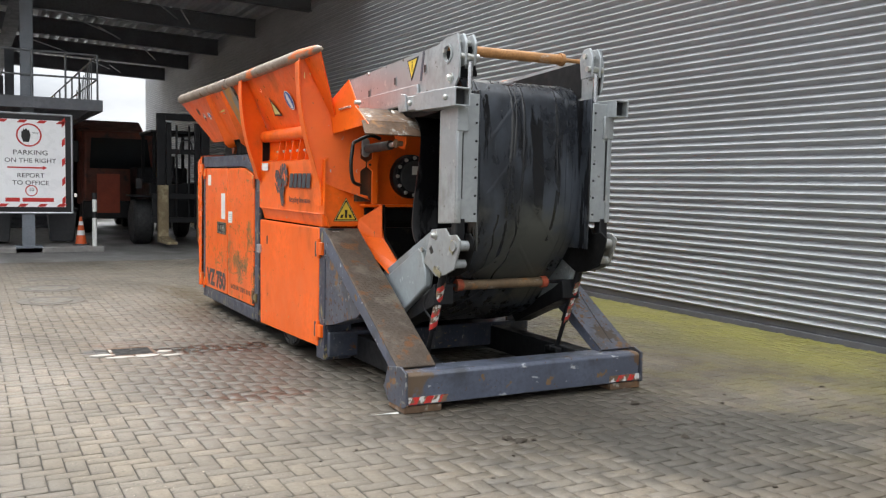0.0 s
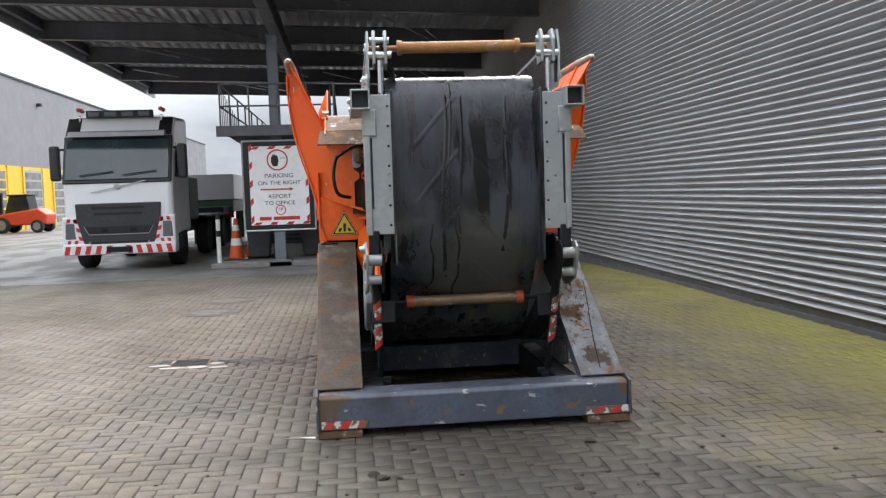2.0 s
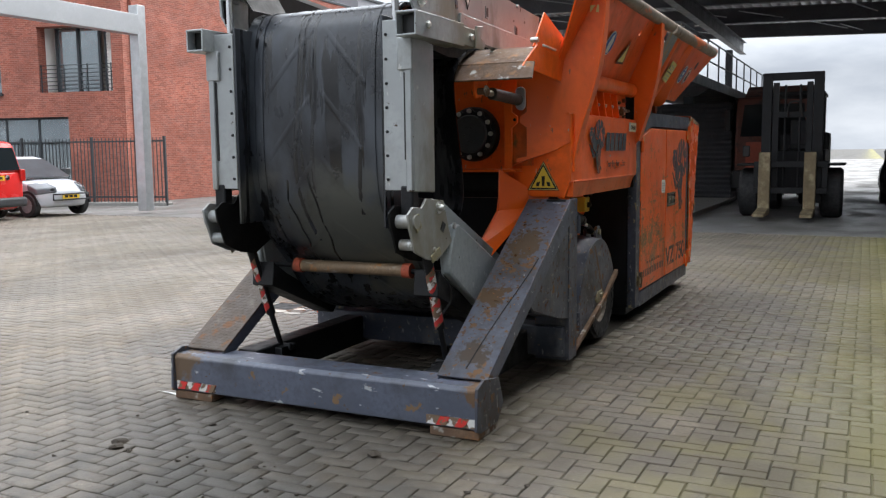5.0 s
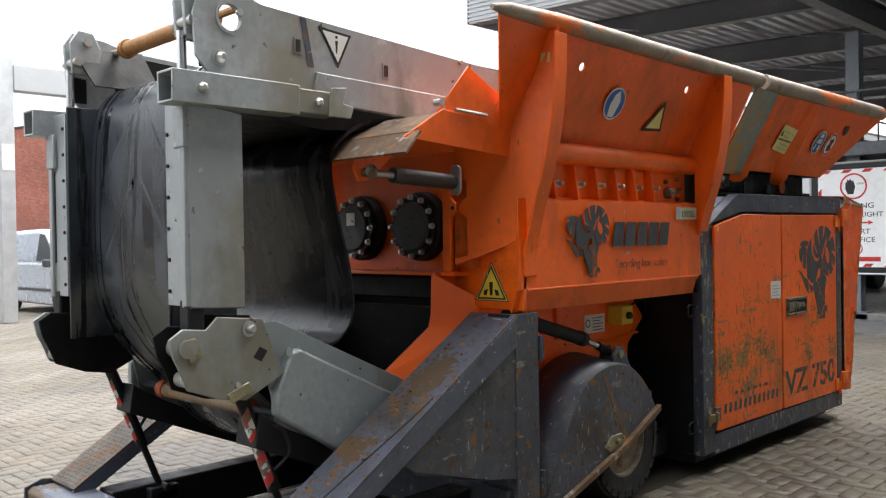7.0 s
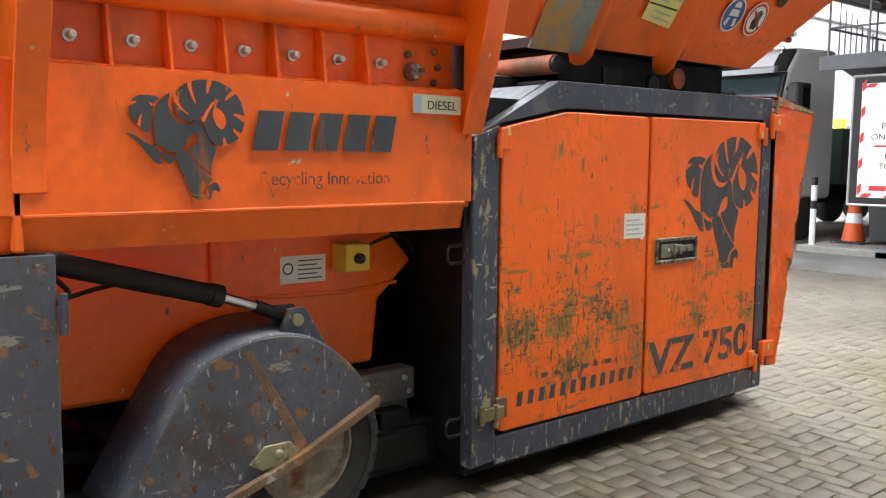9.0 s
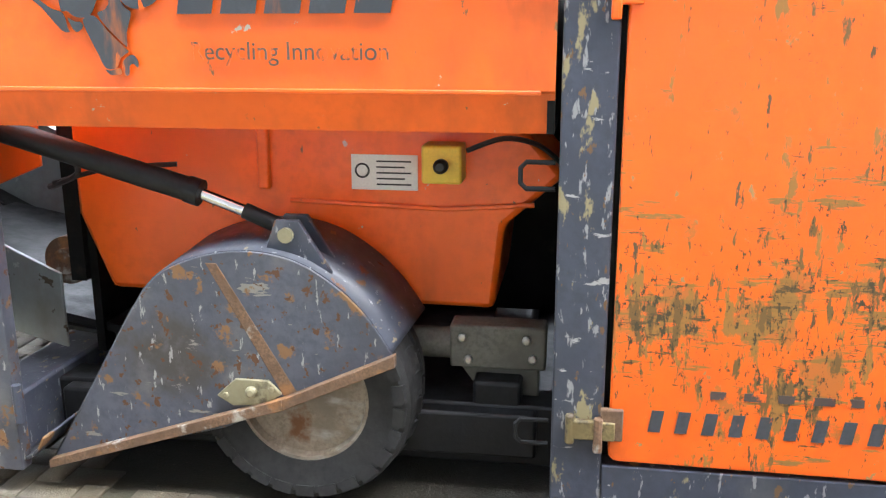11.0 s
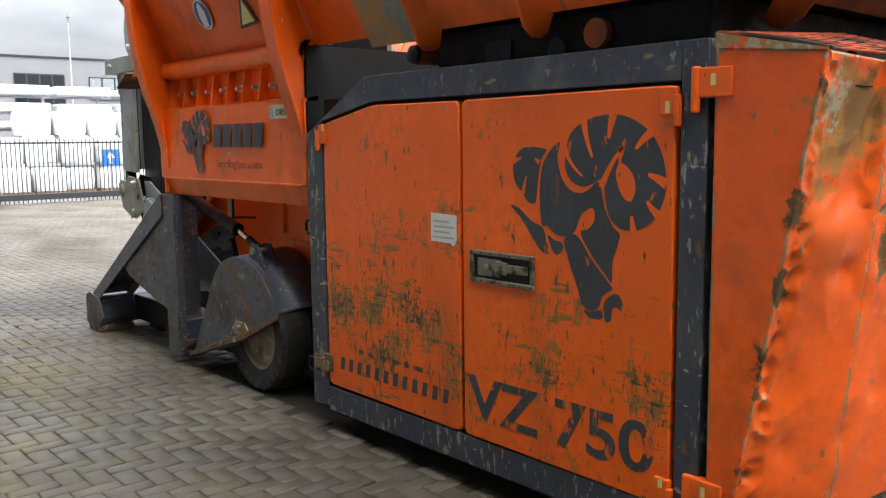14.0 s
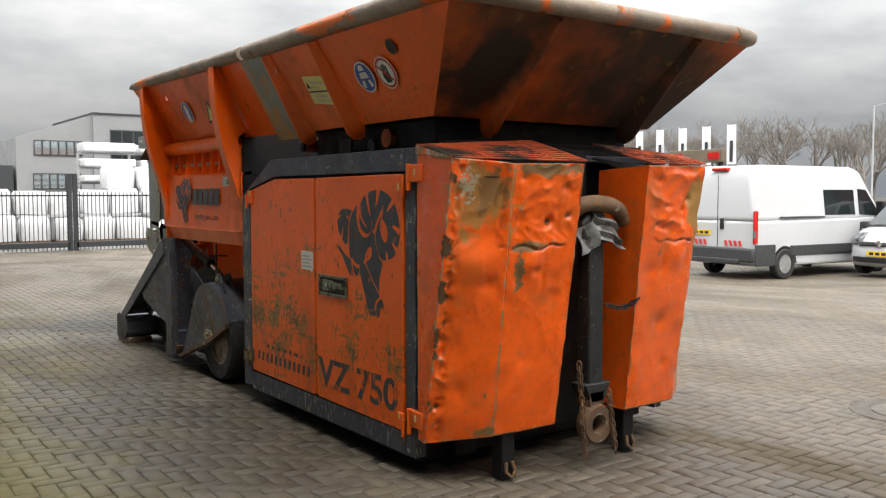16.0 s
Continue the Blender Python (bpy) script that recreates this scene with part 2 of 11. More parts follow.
# ---- materials ----
def coat(name, color, rough=0.5, metal=0.0, vary=0.12, vary_scale=2.0, layers=(), bump=0.0, bump_scale=60.0, spec=0.5, island=0.0, per_object=0.0):
    """A painted or plain surface: tone drift at two scales, worn layers by noise, and fine relief.
    layers: (colour, scale, low, high, stretch, rough, metal)."""
    ma = bpy.data.materials.new(name)
    ma.use_nodes = True
    nt = ma.node_tree
    n, l = nt.nodes, nt.links
    bsdf = n["Principled BSDF"]
    bsdf.inputs["Specular IOR Level"].default_value = spec
    tc = n.new("ShaderNodeTexCoord")

    def fac(scale, detail, lo, hi, stretch=(1, 1, 1), shift=0.0):
        mp = n.new("ShaderNodeMapping")
        mp.inputs["Scale"].default_value = stretch
        mp.inputs["Location"].default_value = (shift, shift * 1.7, shift * 0.6)
        l.new(tc.outputs["Object"], mp.inputs["Vector"])
        no = n.new("ShaderNodeTexNoise")
        no.inputs["Scale"].default_value, no.inputs["Detail"].default_value = scale, detail
        no.inputs["Roughness"].default_value = 0.6
        l.new(mp.outputs[0], no.inputs["Vector"])
        mr = n.new("ShaderNodeMapRange")
        mr.interpolation_type = "SMOOTHSTEP"
        mr.inputs["From Min"].default_value, mr.inputs["From Max"].default_value = lo, hi
        l.new(no.outputs["Fac"], mr.inputs["Value"])
        return mr.outputs["Result"]

    def mix(f, a, b, kind="MIX"):
        mx = n.new("ShaderNodeMix")
        mx.data_type, mx.blend_type = "RGBA", kind
        for sock, val in (("Factor", f), ("A", a), ("B", b)):
            if isinstance(val, (int, float)):
                mx.inputs[sock].default_value = val
            elif isinstance(val, tuple):
                mx.inputs[sock].default_value = (*val[:3], 1)
            else:
                l.new(val, mx.inputs[sock])
        return mx.outputs["Result"]

    def mixf(f, a, b):
        mx = n.new("ShaderNodeMix")
        for sock, val in (("Factor", f), ("A", a), ("B", b)):
            if isinstance(val, (int, float)):
                mx.inputs[sock].default_value = val
            else:
                l.new(val, mx.inputs[sock])
        return mx.outputs["Result"]

    dark = tuple(c * (1 - vary) for c in color)
    light = tuple(min(1.0, c * (1 + vary)) for c in color)
    col = mix(fac(vary_scale, 4, 0.3, 0.7), dark, light)
    col = mix(fac(vary_scale * 14, 3, 0.35, 0.75, shift=3.0), col, tuple(c * (1 - 0.8 * vary) for c in color))
    rgh = mixf(fac(vary_scale * 3, 4, 0.3, 0.7, shift=7.0), max(0.02, rough * 0.82), min(1.0, rough * 1.18))
    met = metal
    for k, (lc, ls, lo, hi, stretch, lr, lm) in enumerate(layers):
        f = fac(ls, 6, lo, hi, stretch, 11.0 + 5.3 * k)
        col = mix(f, col, lc)
        rgh = mixf(f, rgh, lr)
        if lm != metal:
            met = mixf(f, met, lm)
    if island or per_object:
        if per_object:
            src = n.new("ShaderNodeObjectInfo").outputs["Random"]
        else:
            src = n.new("ShaderNodeNewGeometry").outputs["Random Per Island"]
        amount = per_object or island
        mr = n.new("ShaderNodeMapRange")
        mr.inputs["To Min"].default_value, mr.inputs["To Max"].default_value = 1 - amount, 1 + amount
        l.new(src, mr.inputs["Value"])
        cm = n.new("ShaderNodeVectorMath")
        cm.operation = "SCALE"
        l.new(col, cm.inputs[0])
        l.new(mr.outputs["Result"], cm.inputs["Scale"])
        col = cm.outputs[0]
    l.new(col, bsdf.inputs["Base Color"])
    l.new(rgh, bsdf.inputs["Roughness"])
    if isinstance(met, float):
        bsdf.inputs["Metallic"].default_value = met
    else:
        l.new(met, bsdf.inputs["Metallic"])
    if bump:
        mp = n.new("ShaderNodeTexNoise")
        mp.inputs["Scale"].default_value, mp.inputs["Detail"].default_value = bump_scale, 5
        l.new(tc.outputs["Object"], mp.inputs["Vector"])
        bp = n.new("ShaderNodeBump")
        bp.inputs["Strength"].default_value, bp.inputs["Distance"].default_value = bump, 0.01
        l.new(mp.outputs["Fac"], bp.inputs["Height"])
        l.new(bp.outputs[0], bsdf.inputs["Normal"])
    return ma


def stain(ma, centre, radii, colour, scale=5.0, lo=0.3, hi=0.6, rough=None, edge=0.35):
    """A stain or worn spot of uneven outline on one place of a surface."""
    n, l = ma.node_tree.nodes, ma.node_tree.links
    bsdf = n["Principled BSDF"]
    tc = n.new("ShaderNodeTexCoord")
    mp = n.new("ShaderNodeMapping")
    mp.vector_type = "TEXTURE"
    mp.inputs["Location"].default_value, mp.inputs["Scale"].default_value = centre, radii
    l.new(tc.outputs["Object"], mp.inputs["Vector"])
    ln = n.new("ShaderNodeVectorMath")
    ln.operation = "LENGTH"
    l.new(mp.outputs[0], ln.inputs[0])
    no = n.new("ShaderNodeTexNoise")
    no.inputs["Scale"].default_value, no.inputs["Detail"].default_value, no.inputs["Roughness"].default_value = scale, 7, 0.62
    l.new(tc.outputs["Object"], no.inputs["Vector"])
    fall = n.new("ShaderNodeMath")
    fall.operation = "MULTIPLY_ADD"
    l.new(ln.outputs["Value"], fall.inputs[0])
    fall.inputs[1].default_value = -edge
    l.new(no.outputs["Fac"], fall.inputs[2])
    mr = n.new("ShaderNodeMapRange")
    mr.interpolation_type = "SMOOTHSTEP"
    mr.inputs["From Min"].default_value, mr.inputs["From Max"].default_value = lo, hi
    l.new(fall.outputs[0], mr.inputs["Value"])
    for sock, val in (("Base Color", (*colour, 1)), ("Roughness", rough)):
        if val is None:
            continue
        mx = n.new("ShaderNodeMix")
        mx.data_type = "RGBA" if sock == "Base Color" else "FLOAT"
        l.new(mr.outputs["Result"], mx.inputs["Factor"])
        l.new(bsdf.inputs[sock].links[0].from_socket, mx.inputs["A"])
        mx.inputs["B"].default_value = val
        l.new(mx.outputs["Result"], bsdf.inputs[sock])


RUST, DIRT = (0.16, 0.065, 0.022), (0.075, 0.055, 0.035)
V3 = (1, 1, 1)
ORANGE = coat("orange_paint", (0.88, 0.130, 0.008), 0.36, 0.0, 0.10, 1.6, (
    ((0.50, 0.085, 0.010), 2.5, 0.52, 0.75, (1, 1, 0.5), 0.5, 0.0),
    ((0.16, 0.10, 0.05), 30.0, 0.68, 0.71, (1, 1, 0.4), 0.7, 0.0),
    ((0.50, 0.45, 0.38), 30.0, 0.69, 0.71, (1, 0.5, 0.5), 0.6, 0.0)), 0.07, 35.0)
ORANGE_WORN = coat("orange_paint_scraped", (0.86, 0.116, 0.011), 0.38, 0.0, 0.12, 1.6, (
    ((0.42, 0.085, 0.012), 2.2, 0.48, 0.78, (1, 1, 0.6), 0.55, 0.0),
    ((0.30, 0.13, 0.03), 16.0, 0.655, 0.70, (1, 1, 0.4), 0.7, 0.0),
    ((0.07, 0.045, 0.025), 34.0, 0.685, 0.71, (1, 1, 0.3), 0.7, 0.0)), 0.09, 30.0)
ORANGE_DENTED = coat("orange_paint_dented", (0.86, 0.114, 0.009), 0.25, 0.0, 0.12, 2.0, (
    ((0.55, 0.10, 0.012), 2.4, 0.52, 0.72, (1, 1, 1), 0.45, 0.0),
    ((0.24, 0.12, 0.04), 15.0, 0.67, 0.71, (1, 1, 0.6), 0.65, 0.0),
    ((0.30, 0.22, 0.12), 34.0, 0.69, 0.71, (1, 1, 0.6), 0.6, 0.0)), 0.22, 9.0)
ORANGE_GRIME_SHADE = coat("orange_paint_grime_shade", (0.62, 0.11, 0.010), 0.5, 0.0, 0.15, 1.4, (
    ((0.050, 0.030, 0.016), 1.0, 0.40, 0.64, (1, 1, 0.7), 0.75, 0.0),
    ((0.20, 0.11, 0.03), 9.0, 0.60, 0.70, (1, 1, 0.4), 0.7, 0.0)), 0.10, 30.0)
SLATE = coat("slate_blue_paint", (0.044, 0.051, 0.073), 0.44, 0.0, 0.22, 2.5, (
    ((0.105, 0.108, 0.115), 5.0, 0.50, 0.72, (1, 1, 0.7), 0.55, 0.0),
    ((0.24, 0.25, 0.26), 52.0, 0.635, 0.67, (1, 1, 0.30), 0.5, 0.1),
    ((0.22, 0.17, 0.10), 40.0, 0.640, 0.67, (0.4, 0.4, 1), 0.5, 0.1),
    (RUST, 9.0, 0.64, 0.68, V3, 0.85, 0.0)), 0.10, 40.0)
SLATE_POST = coat("slate_blue_post_paint", (0.042, 0.049, 0.070), 0.45, 0.0, 0.22, 2.5, (
    ((0.075, 0.078, 0.085), 4.0, 0.50, 0.70, (1, 1, 0.5), 0.55, 0.0),
    ((0.24, 0.245, 0.25), 40.0, 0.600, 0.64, (1, 1, 0.28), 0.5, 0.1),
    ((0.26, 0.22, 0.12), 17.0, 0.600, 0.65, (1, 1, 0.45), 0.55, 0.1),
    ((0.15, 0.085, 0.04), 30.0, 0.635, 0.67, (1, 1, 0.5), 0.8, 0.0),
    ((0.33, 0.33, 0.32), 26.0, 0.650, 0.68, (0.35, 0.35, 1), 0.5, 0.1)), 0.12, 40.0)
SLATE_RUSTY = coat("slate_blue_paint_rusting", (0.060, 0.066, 0.086), 0.46, 0.0, 0.25, 2.5, (
    ((0.046, 0.040, 0.036), 2.2, 0.50, 0.70, V3, 0.6, 0.0),
    ((0.20, 0.19, 0.165), 22.0, 0.63, 0.66, (1, 0.25, 1), 0.5, 0.1),
    ((0.10, 0.10, 0.105), 5.0, 0.52, 0.70, V3, 0.55, 0.0),
    ((0.27, 0.27, 0.26), 44.0, 0.63, 0.67, (1, 1, 0.3), 0.5, 0.1),
    ((0.20, 0.105, 0.045), 11.0, 0.585, 0.64, V3, 0.85, 0.0),
    ((0.10, 0.045, 0.02), 26.0, 0.60, 0.64, V3, 0.9, 0.0)), 0.14, 40.0)
SLATE_RAMP = coat("slate_ramp_paint", (0.066, 0.074, 0.098), 0.42, 0.0, 0.22, 2.5, (
    ((0.034, 0.032, 0.034), 2.4, 0.45, 0.64, V3, 0.5, 0.0),
    ((0.25, 0.25, 0.25), 42.0, 0.66, 0.69, (1, 1, 0.35), 0.5, 0.1),
    ((0.13, 0.065, 0.025), 13.0, 0.575, 0.63, V3, 0.85, 0.0),
    ((0.09, 0.045, 0.02), 34.0, 0.585, 0.63, V3, 0.9, 0.0)), 0.16, 40.0)
CHEQUER = coat("brown_chequer_plate", (0.085, 0.062, 0.045), 0.6, 0.15, 0.3, 4.0, (
    ((0.16, 0.13, 0.10), 5.0, 0.5, 0.7, V3, 0.6, 0.2), ((0.15, 0.065, 0.025), 7.0, 0.56, 0.66, V3, 0.8, 0.0)), 0.15, 50.0)
GREYPAINT = coat("light_grey_steel", (0.35, 0.37, 0.375), 0.38, 0.40, 0.14, 2.0, (
    ((0.23, 0.21, 0.165), 1.3, 0.52, 0.68, (1, 1, 0.6), 0.5, 0.3),
    ((0.19, 0.19, 0.165), 3.5, 0.50, 0.72, (1, 1, 0.5), 0.55, 0.2),
    ((0.44, 0.45, 0.44), 18.0, 0.64, 0.67, (1, 0.4, 0.4), 0.4, 0.5),
    (DIRT, 14.0, 0.655, 0.69, V3, 0.8, 0.0)), 0.06, 50.0)
RUBBER = coat("belt_rubber", (0.011, 0.013, 0.017), 0.28, 0.0, 0.3, 2.2, (
    ((0.042, 0.049, 0.060), 3.4, 0.40, 0.64, (1, 1, 0.45), 0.38, 0.0),
    ((0.085, 0.085, 0.075), 1.9, 0.58, 0.74, (1, 1, 0.8), 0.5, 0.0),
    ((0.075, 0.082, 0.090), 9.0, 0.60, 0.70, (1, 1, 0.10), 0.45, 0.0),
    ((0.006, 0.006, 0.007), 11.0, 0.54, 0.60, (1, 1, 0.07), 0.14, 0.0),
    ((0.16, 0.155, 0.14), 34.0, 0.70, 0.73, (1, 1, 0.4), 0.7, 0.0)), 0.12, 14.0)
BEAM_BLUE = coat("blue_grey_galvanised", (0.30, 0.335, 0.345), 0.42, 0.25, 0.12, 2.0, (
    ((0.21, 0.21, 0.185), 2.0, 0.52, 0.70, (1, 1, 0.6), 0.5, 0.2),
    ((0.42, 0.45, 0.46), 26.0, 0.64, 0.67, (1, 0.4, 0.4), 0.4, 0.4),
    (DIRT, 12.0, 0.67, 0.70, V3, 0.8, 0.0)), 0.06, 50.0)
RUBBER_WET = coat("oily_rubber", (0.011, 0.012, 0.014), 0.16, 0.0, 0.3, 3.0, (((0.03, 0.03, 0.03), 9.0, 0.5, 0.7, (1, 1, 0.2), 0.35, 0.0),), 0.1, 20.0)
# the paler upright streaks put highlights into the rubber's colour
SLACK = coat("slack_rubber", (0.005, 0.005, 0.006), 0.24, 0.0, 0.3, 2.2, (
    ((0.050, 0.050, 0.052), 9.0, 0.46, 0.70, (1, 1, 0.06), 0.36, 0.0),
    ((0.034, 0.034, 0.033), 3.0, 0.62, 0.78, (1, 1, 0.3), 0.5, 0.0)), 0.5, 5.0, spec=0.3)
stain(RUBBER, (3.55, 5.24, 1.02), (0.42, 0.40, 0.34), (0.062, 0.064, 0.055), 3.2, 0.10, 0.42, 0.55)
stain(RUBBER, (3.72, 5.48, 0.75), (0.30, 0.40, 0.25), (0.08, 0.078, 0.060), 4.5, 0.16, 0.40, 0.6)
# near-black for gaps and inner faces: their shade is put into the colour
VOID_BLACK = coat("void_black", (0.006, 0.006, 0.006), 0.6, 0.0, 0.3, 4.0, (((0.03, 0.025, 0.02), 8.0, 0.6, 0.75, V3, 0.8, 0.0),), 0.1, 40.0, spec=0.2)
TYRE = coat("tyre_rubber", (0.018, 0.018, 0.019), 0.75, 0.0, 0.3, 5.0, (((0.06, 0.056, 0.05), 9.0, 0.60, 0.8, V3, 0.9, 0.0),), 0.2, 60.0)
RUSTED = coat("rusty_steel", (0.14, 0.080, 0.045), 0.75, 0.0, 0.35, 8.0, (
    ((0.42, 0.40, 0.36), 9.0, 0.56, 0.66, (1, 1, 1), 0.4, 0.7), ((0.27, 0.125, 0.045), 9.0, 0.55, 0.7, V3, 0.8, 0.0)), 0.2, 60.0)
# lit copy of the slate paint: brighter light on bar and cheeks is in its colour
SLATE_LIT = coat("lit_slate_paint", (0.085, 0.096, 0.128), 0.42, 0.0, 0.2, 2.5, (
    ((0.05, 0.052, 0.06), 3.5, 0.50, 0.70, (1, 1, 1), 0.5, 0.0),
    ((0.40, 0.41, 0.42), 20.0, 0.635, 0.66, (0.35, 1, 1), 0.5, 0.1),
    ((0.20, 0.12, 0.06), 7.0, 0.63, 0.67, V3, 0.8, 0.0),
    ((0.10, 0.06, 0.03), 30.0, 0.66, 0.69, V3, 0.8, 0.0)), 0.12, 40.0)
TAPE_RED = coat("chipped_red_tape", (0.55, 0.03, 0.025), 0.5, 0.0, 0.12, 5.0, (((0.17, 0.11, 0.065), 26.0, 0.50, 0.54, V3, 0.7, 0.0),))
TAPE_WHITE = coat("chipped_white_tape", (0.62, 0.61, 0.58), 0.5, 0.0, 0.12, 5.0, (((0.15, 0.10, 0.065), 22.0, 0.47, 0.51, V3, 0.7, 0.0),))
ROLLER_GREY = coat("bare_roller_steel", (0.20, 0.135, 0.08), 0.5, 0.3, 0.3, 6.0, (((0.42, 0.39, 0.35), 7.0, 0.52, 0.60, (0.35, 1, 1), 0.4, 0.5), ((0.30, 0.14, 0.05), 9.0, 0.58, 0.66, V3, 0.7, 0.0)), 0.12, 50.0)
ROLLER = coat("worn_roller", (0.36, 0.17, 0.06), 0.6, 0.1, 0.3, 6.0, (
    ((0.55, 0.52, 0.47), 7.0, 0.52, 0.62, (0.5, 1, 1), 0.35, 0.7),), 0.12, 50.0)
RIM = coat("worn_rim_steel", (0.25, 0.20, 0.15), 0.55, 0.2, 0.3, 6.0, (
    ((0.42, 0.40, 0.36), 8.0, 0.5, 0.66, (1, 0.4, 1), 0.45, 0.5), (RUST, 7.0, 0.56, 0.7, V3, 0.8, 0.0), ((0.70, 0.135, 0.012), 5.0, 0.68, 0.75, V3, 0.5, 0.0)), 0.2, 40.0)
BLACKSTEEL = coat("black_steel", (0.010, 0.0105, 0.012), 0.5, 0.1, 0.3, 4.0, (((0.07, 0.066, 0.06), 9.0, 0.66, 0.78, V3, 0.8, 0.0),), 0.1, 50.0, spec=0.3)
CHROME = coat("chrome", (0.75, 0.75, 0.75), 0.14, 1.0, 0.05, 4.0)
BOLT = coat("zinc_bolt", (0.55, 0.55, 0.52), 0.35, 0.9, 0.15, 9.0)
GALV = coat("galvanised_steel", (0.48, 0.49, 0.50), 0.42, 0.7, 0.12, 5.0)
DECAL = coat("dark_decal", (0.045, 0.050, 0.058), 0.5, 0.0, 0.2, 5.0, (((0.62, 0.11, 0.010), 26.0, 0.645, 0.68, (1, 1, 0.4), 0.5, 0.0), ((0.30, 0.09, 0.025), 7.0, 0.60, 0.72, (1, 1, 0.25), 0.5, 0.0)))
FADED = coat("faded_decal", (0.075, 0.055, 0.05), 0.5, 0.0, 0.2, 5.0, (((0.70, 0.115, 0.008), 22.0, 0.50, 0.56, (1, 1, 0.5), 0.5, 0.0),))
STICKER = coat("white_sticker", (0.70, 0.70, 0.66), 0.45, 0.0, 0.08, 9.0, (((0.35, 0.33, 0.28), 20.0, 0.66, 0.75, V3, 0.6, 0.0),))
YELLOW = coat("yellow_sticker", (0.72, 0.50, 0.05), 0.45, 0.0, 0.1, 9.0)
PALEYELLOW = coat("pale_yellow_sticker", (0.68, 0.60, 0.22), 0.45, 0.0, 0.1, 9.0)
BLUE = coat("blue_sticker", (0.03, 0.09, 0.36), 0.45, 0.0, 0.12, 9.0)
RED = coat("red_paint", (0.55, 0.03, 0.025), 0.45, 0.0, 0.12, 5.0)
WHITE = coat("white_paint", (0.74, 0.75, 0.76), 0.35, 0.0, 0.05, 2.0)
BLACK = coat("black_paint", (0.008, 0.008, 0.009), 0.45, 0.0, 0.2, 5.0)
PLASTIC = coat("dark_grey_plastic", (0.035, 0.037, 0.04), 0.6, 0.0, 0.15, 5.0)


# ---- surfaces of the place ----
GROUND_SPOTS = (
    ((2.1, 6.9), (1.5, 1.6), (0.055, 0.047, 0.036), 0.60, 0.45), ((3.9, 3.75), (1.5, 0.8), (0.036, 0.033, 0.027), 0.75, 0.6),
    ((3.3, 4.7), (1.6, 0.5), (0.042, 0.036, 0.028), 0.60, 0.6), ((2.15, 10.3), (0.35, 1.0), (0.090, 0.062, 0.032), 0.70, 0.5),
    ((2.05, 7.68), (0.60, 0.24), (0.040, 0.030, 0.020), 0.85, 0.14), ((1.45, 7.75), (0.45, 0.16), (0.030, 0.024, 0.017), 0.85, 0.2),
    ((1.05, 7.85), (0.26, 0.18), (0.012, 0.011, 0.010), 0.95, 0.4), ((1.85, 5.87), (0.45, 0.20), (0.060, 0.050, 0.038), 0.60, 0.18),
    ((5.2, 8.9), (0.7, 2.4), (0.055, 0.048, 0.036), 0.55, 0.45), ((5.6, 12.2), (1.6, 1.8), (0.085, 0.070, 0.030), 0.55, 0.7),
    ((2.47, 11.35), (0.19, 1.0), (0.066, 0.047, 0.019), 0.95, 0.7))


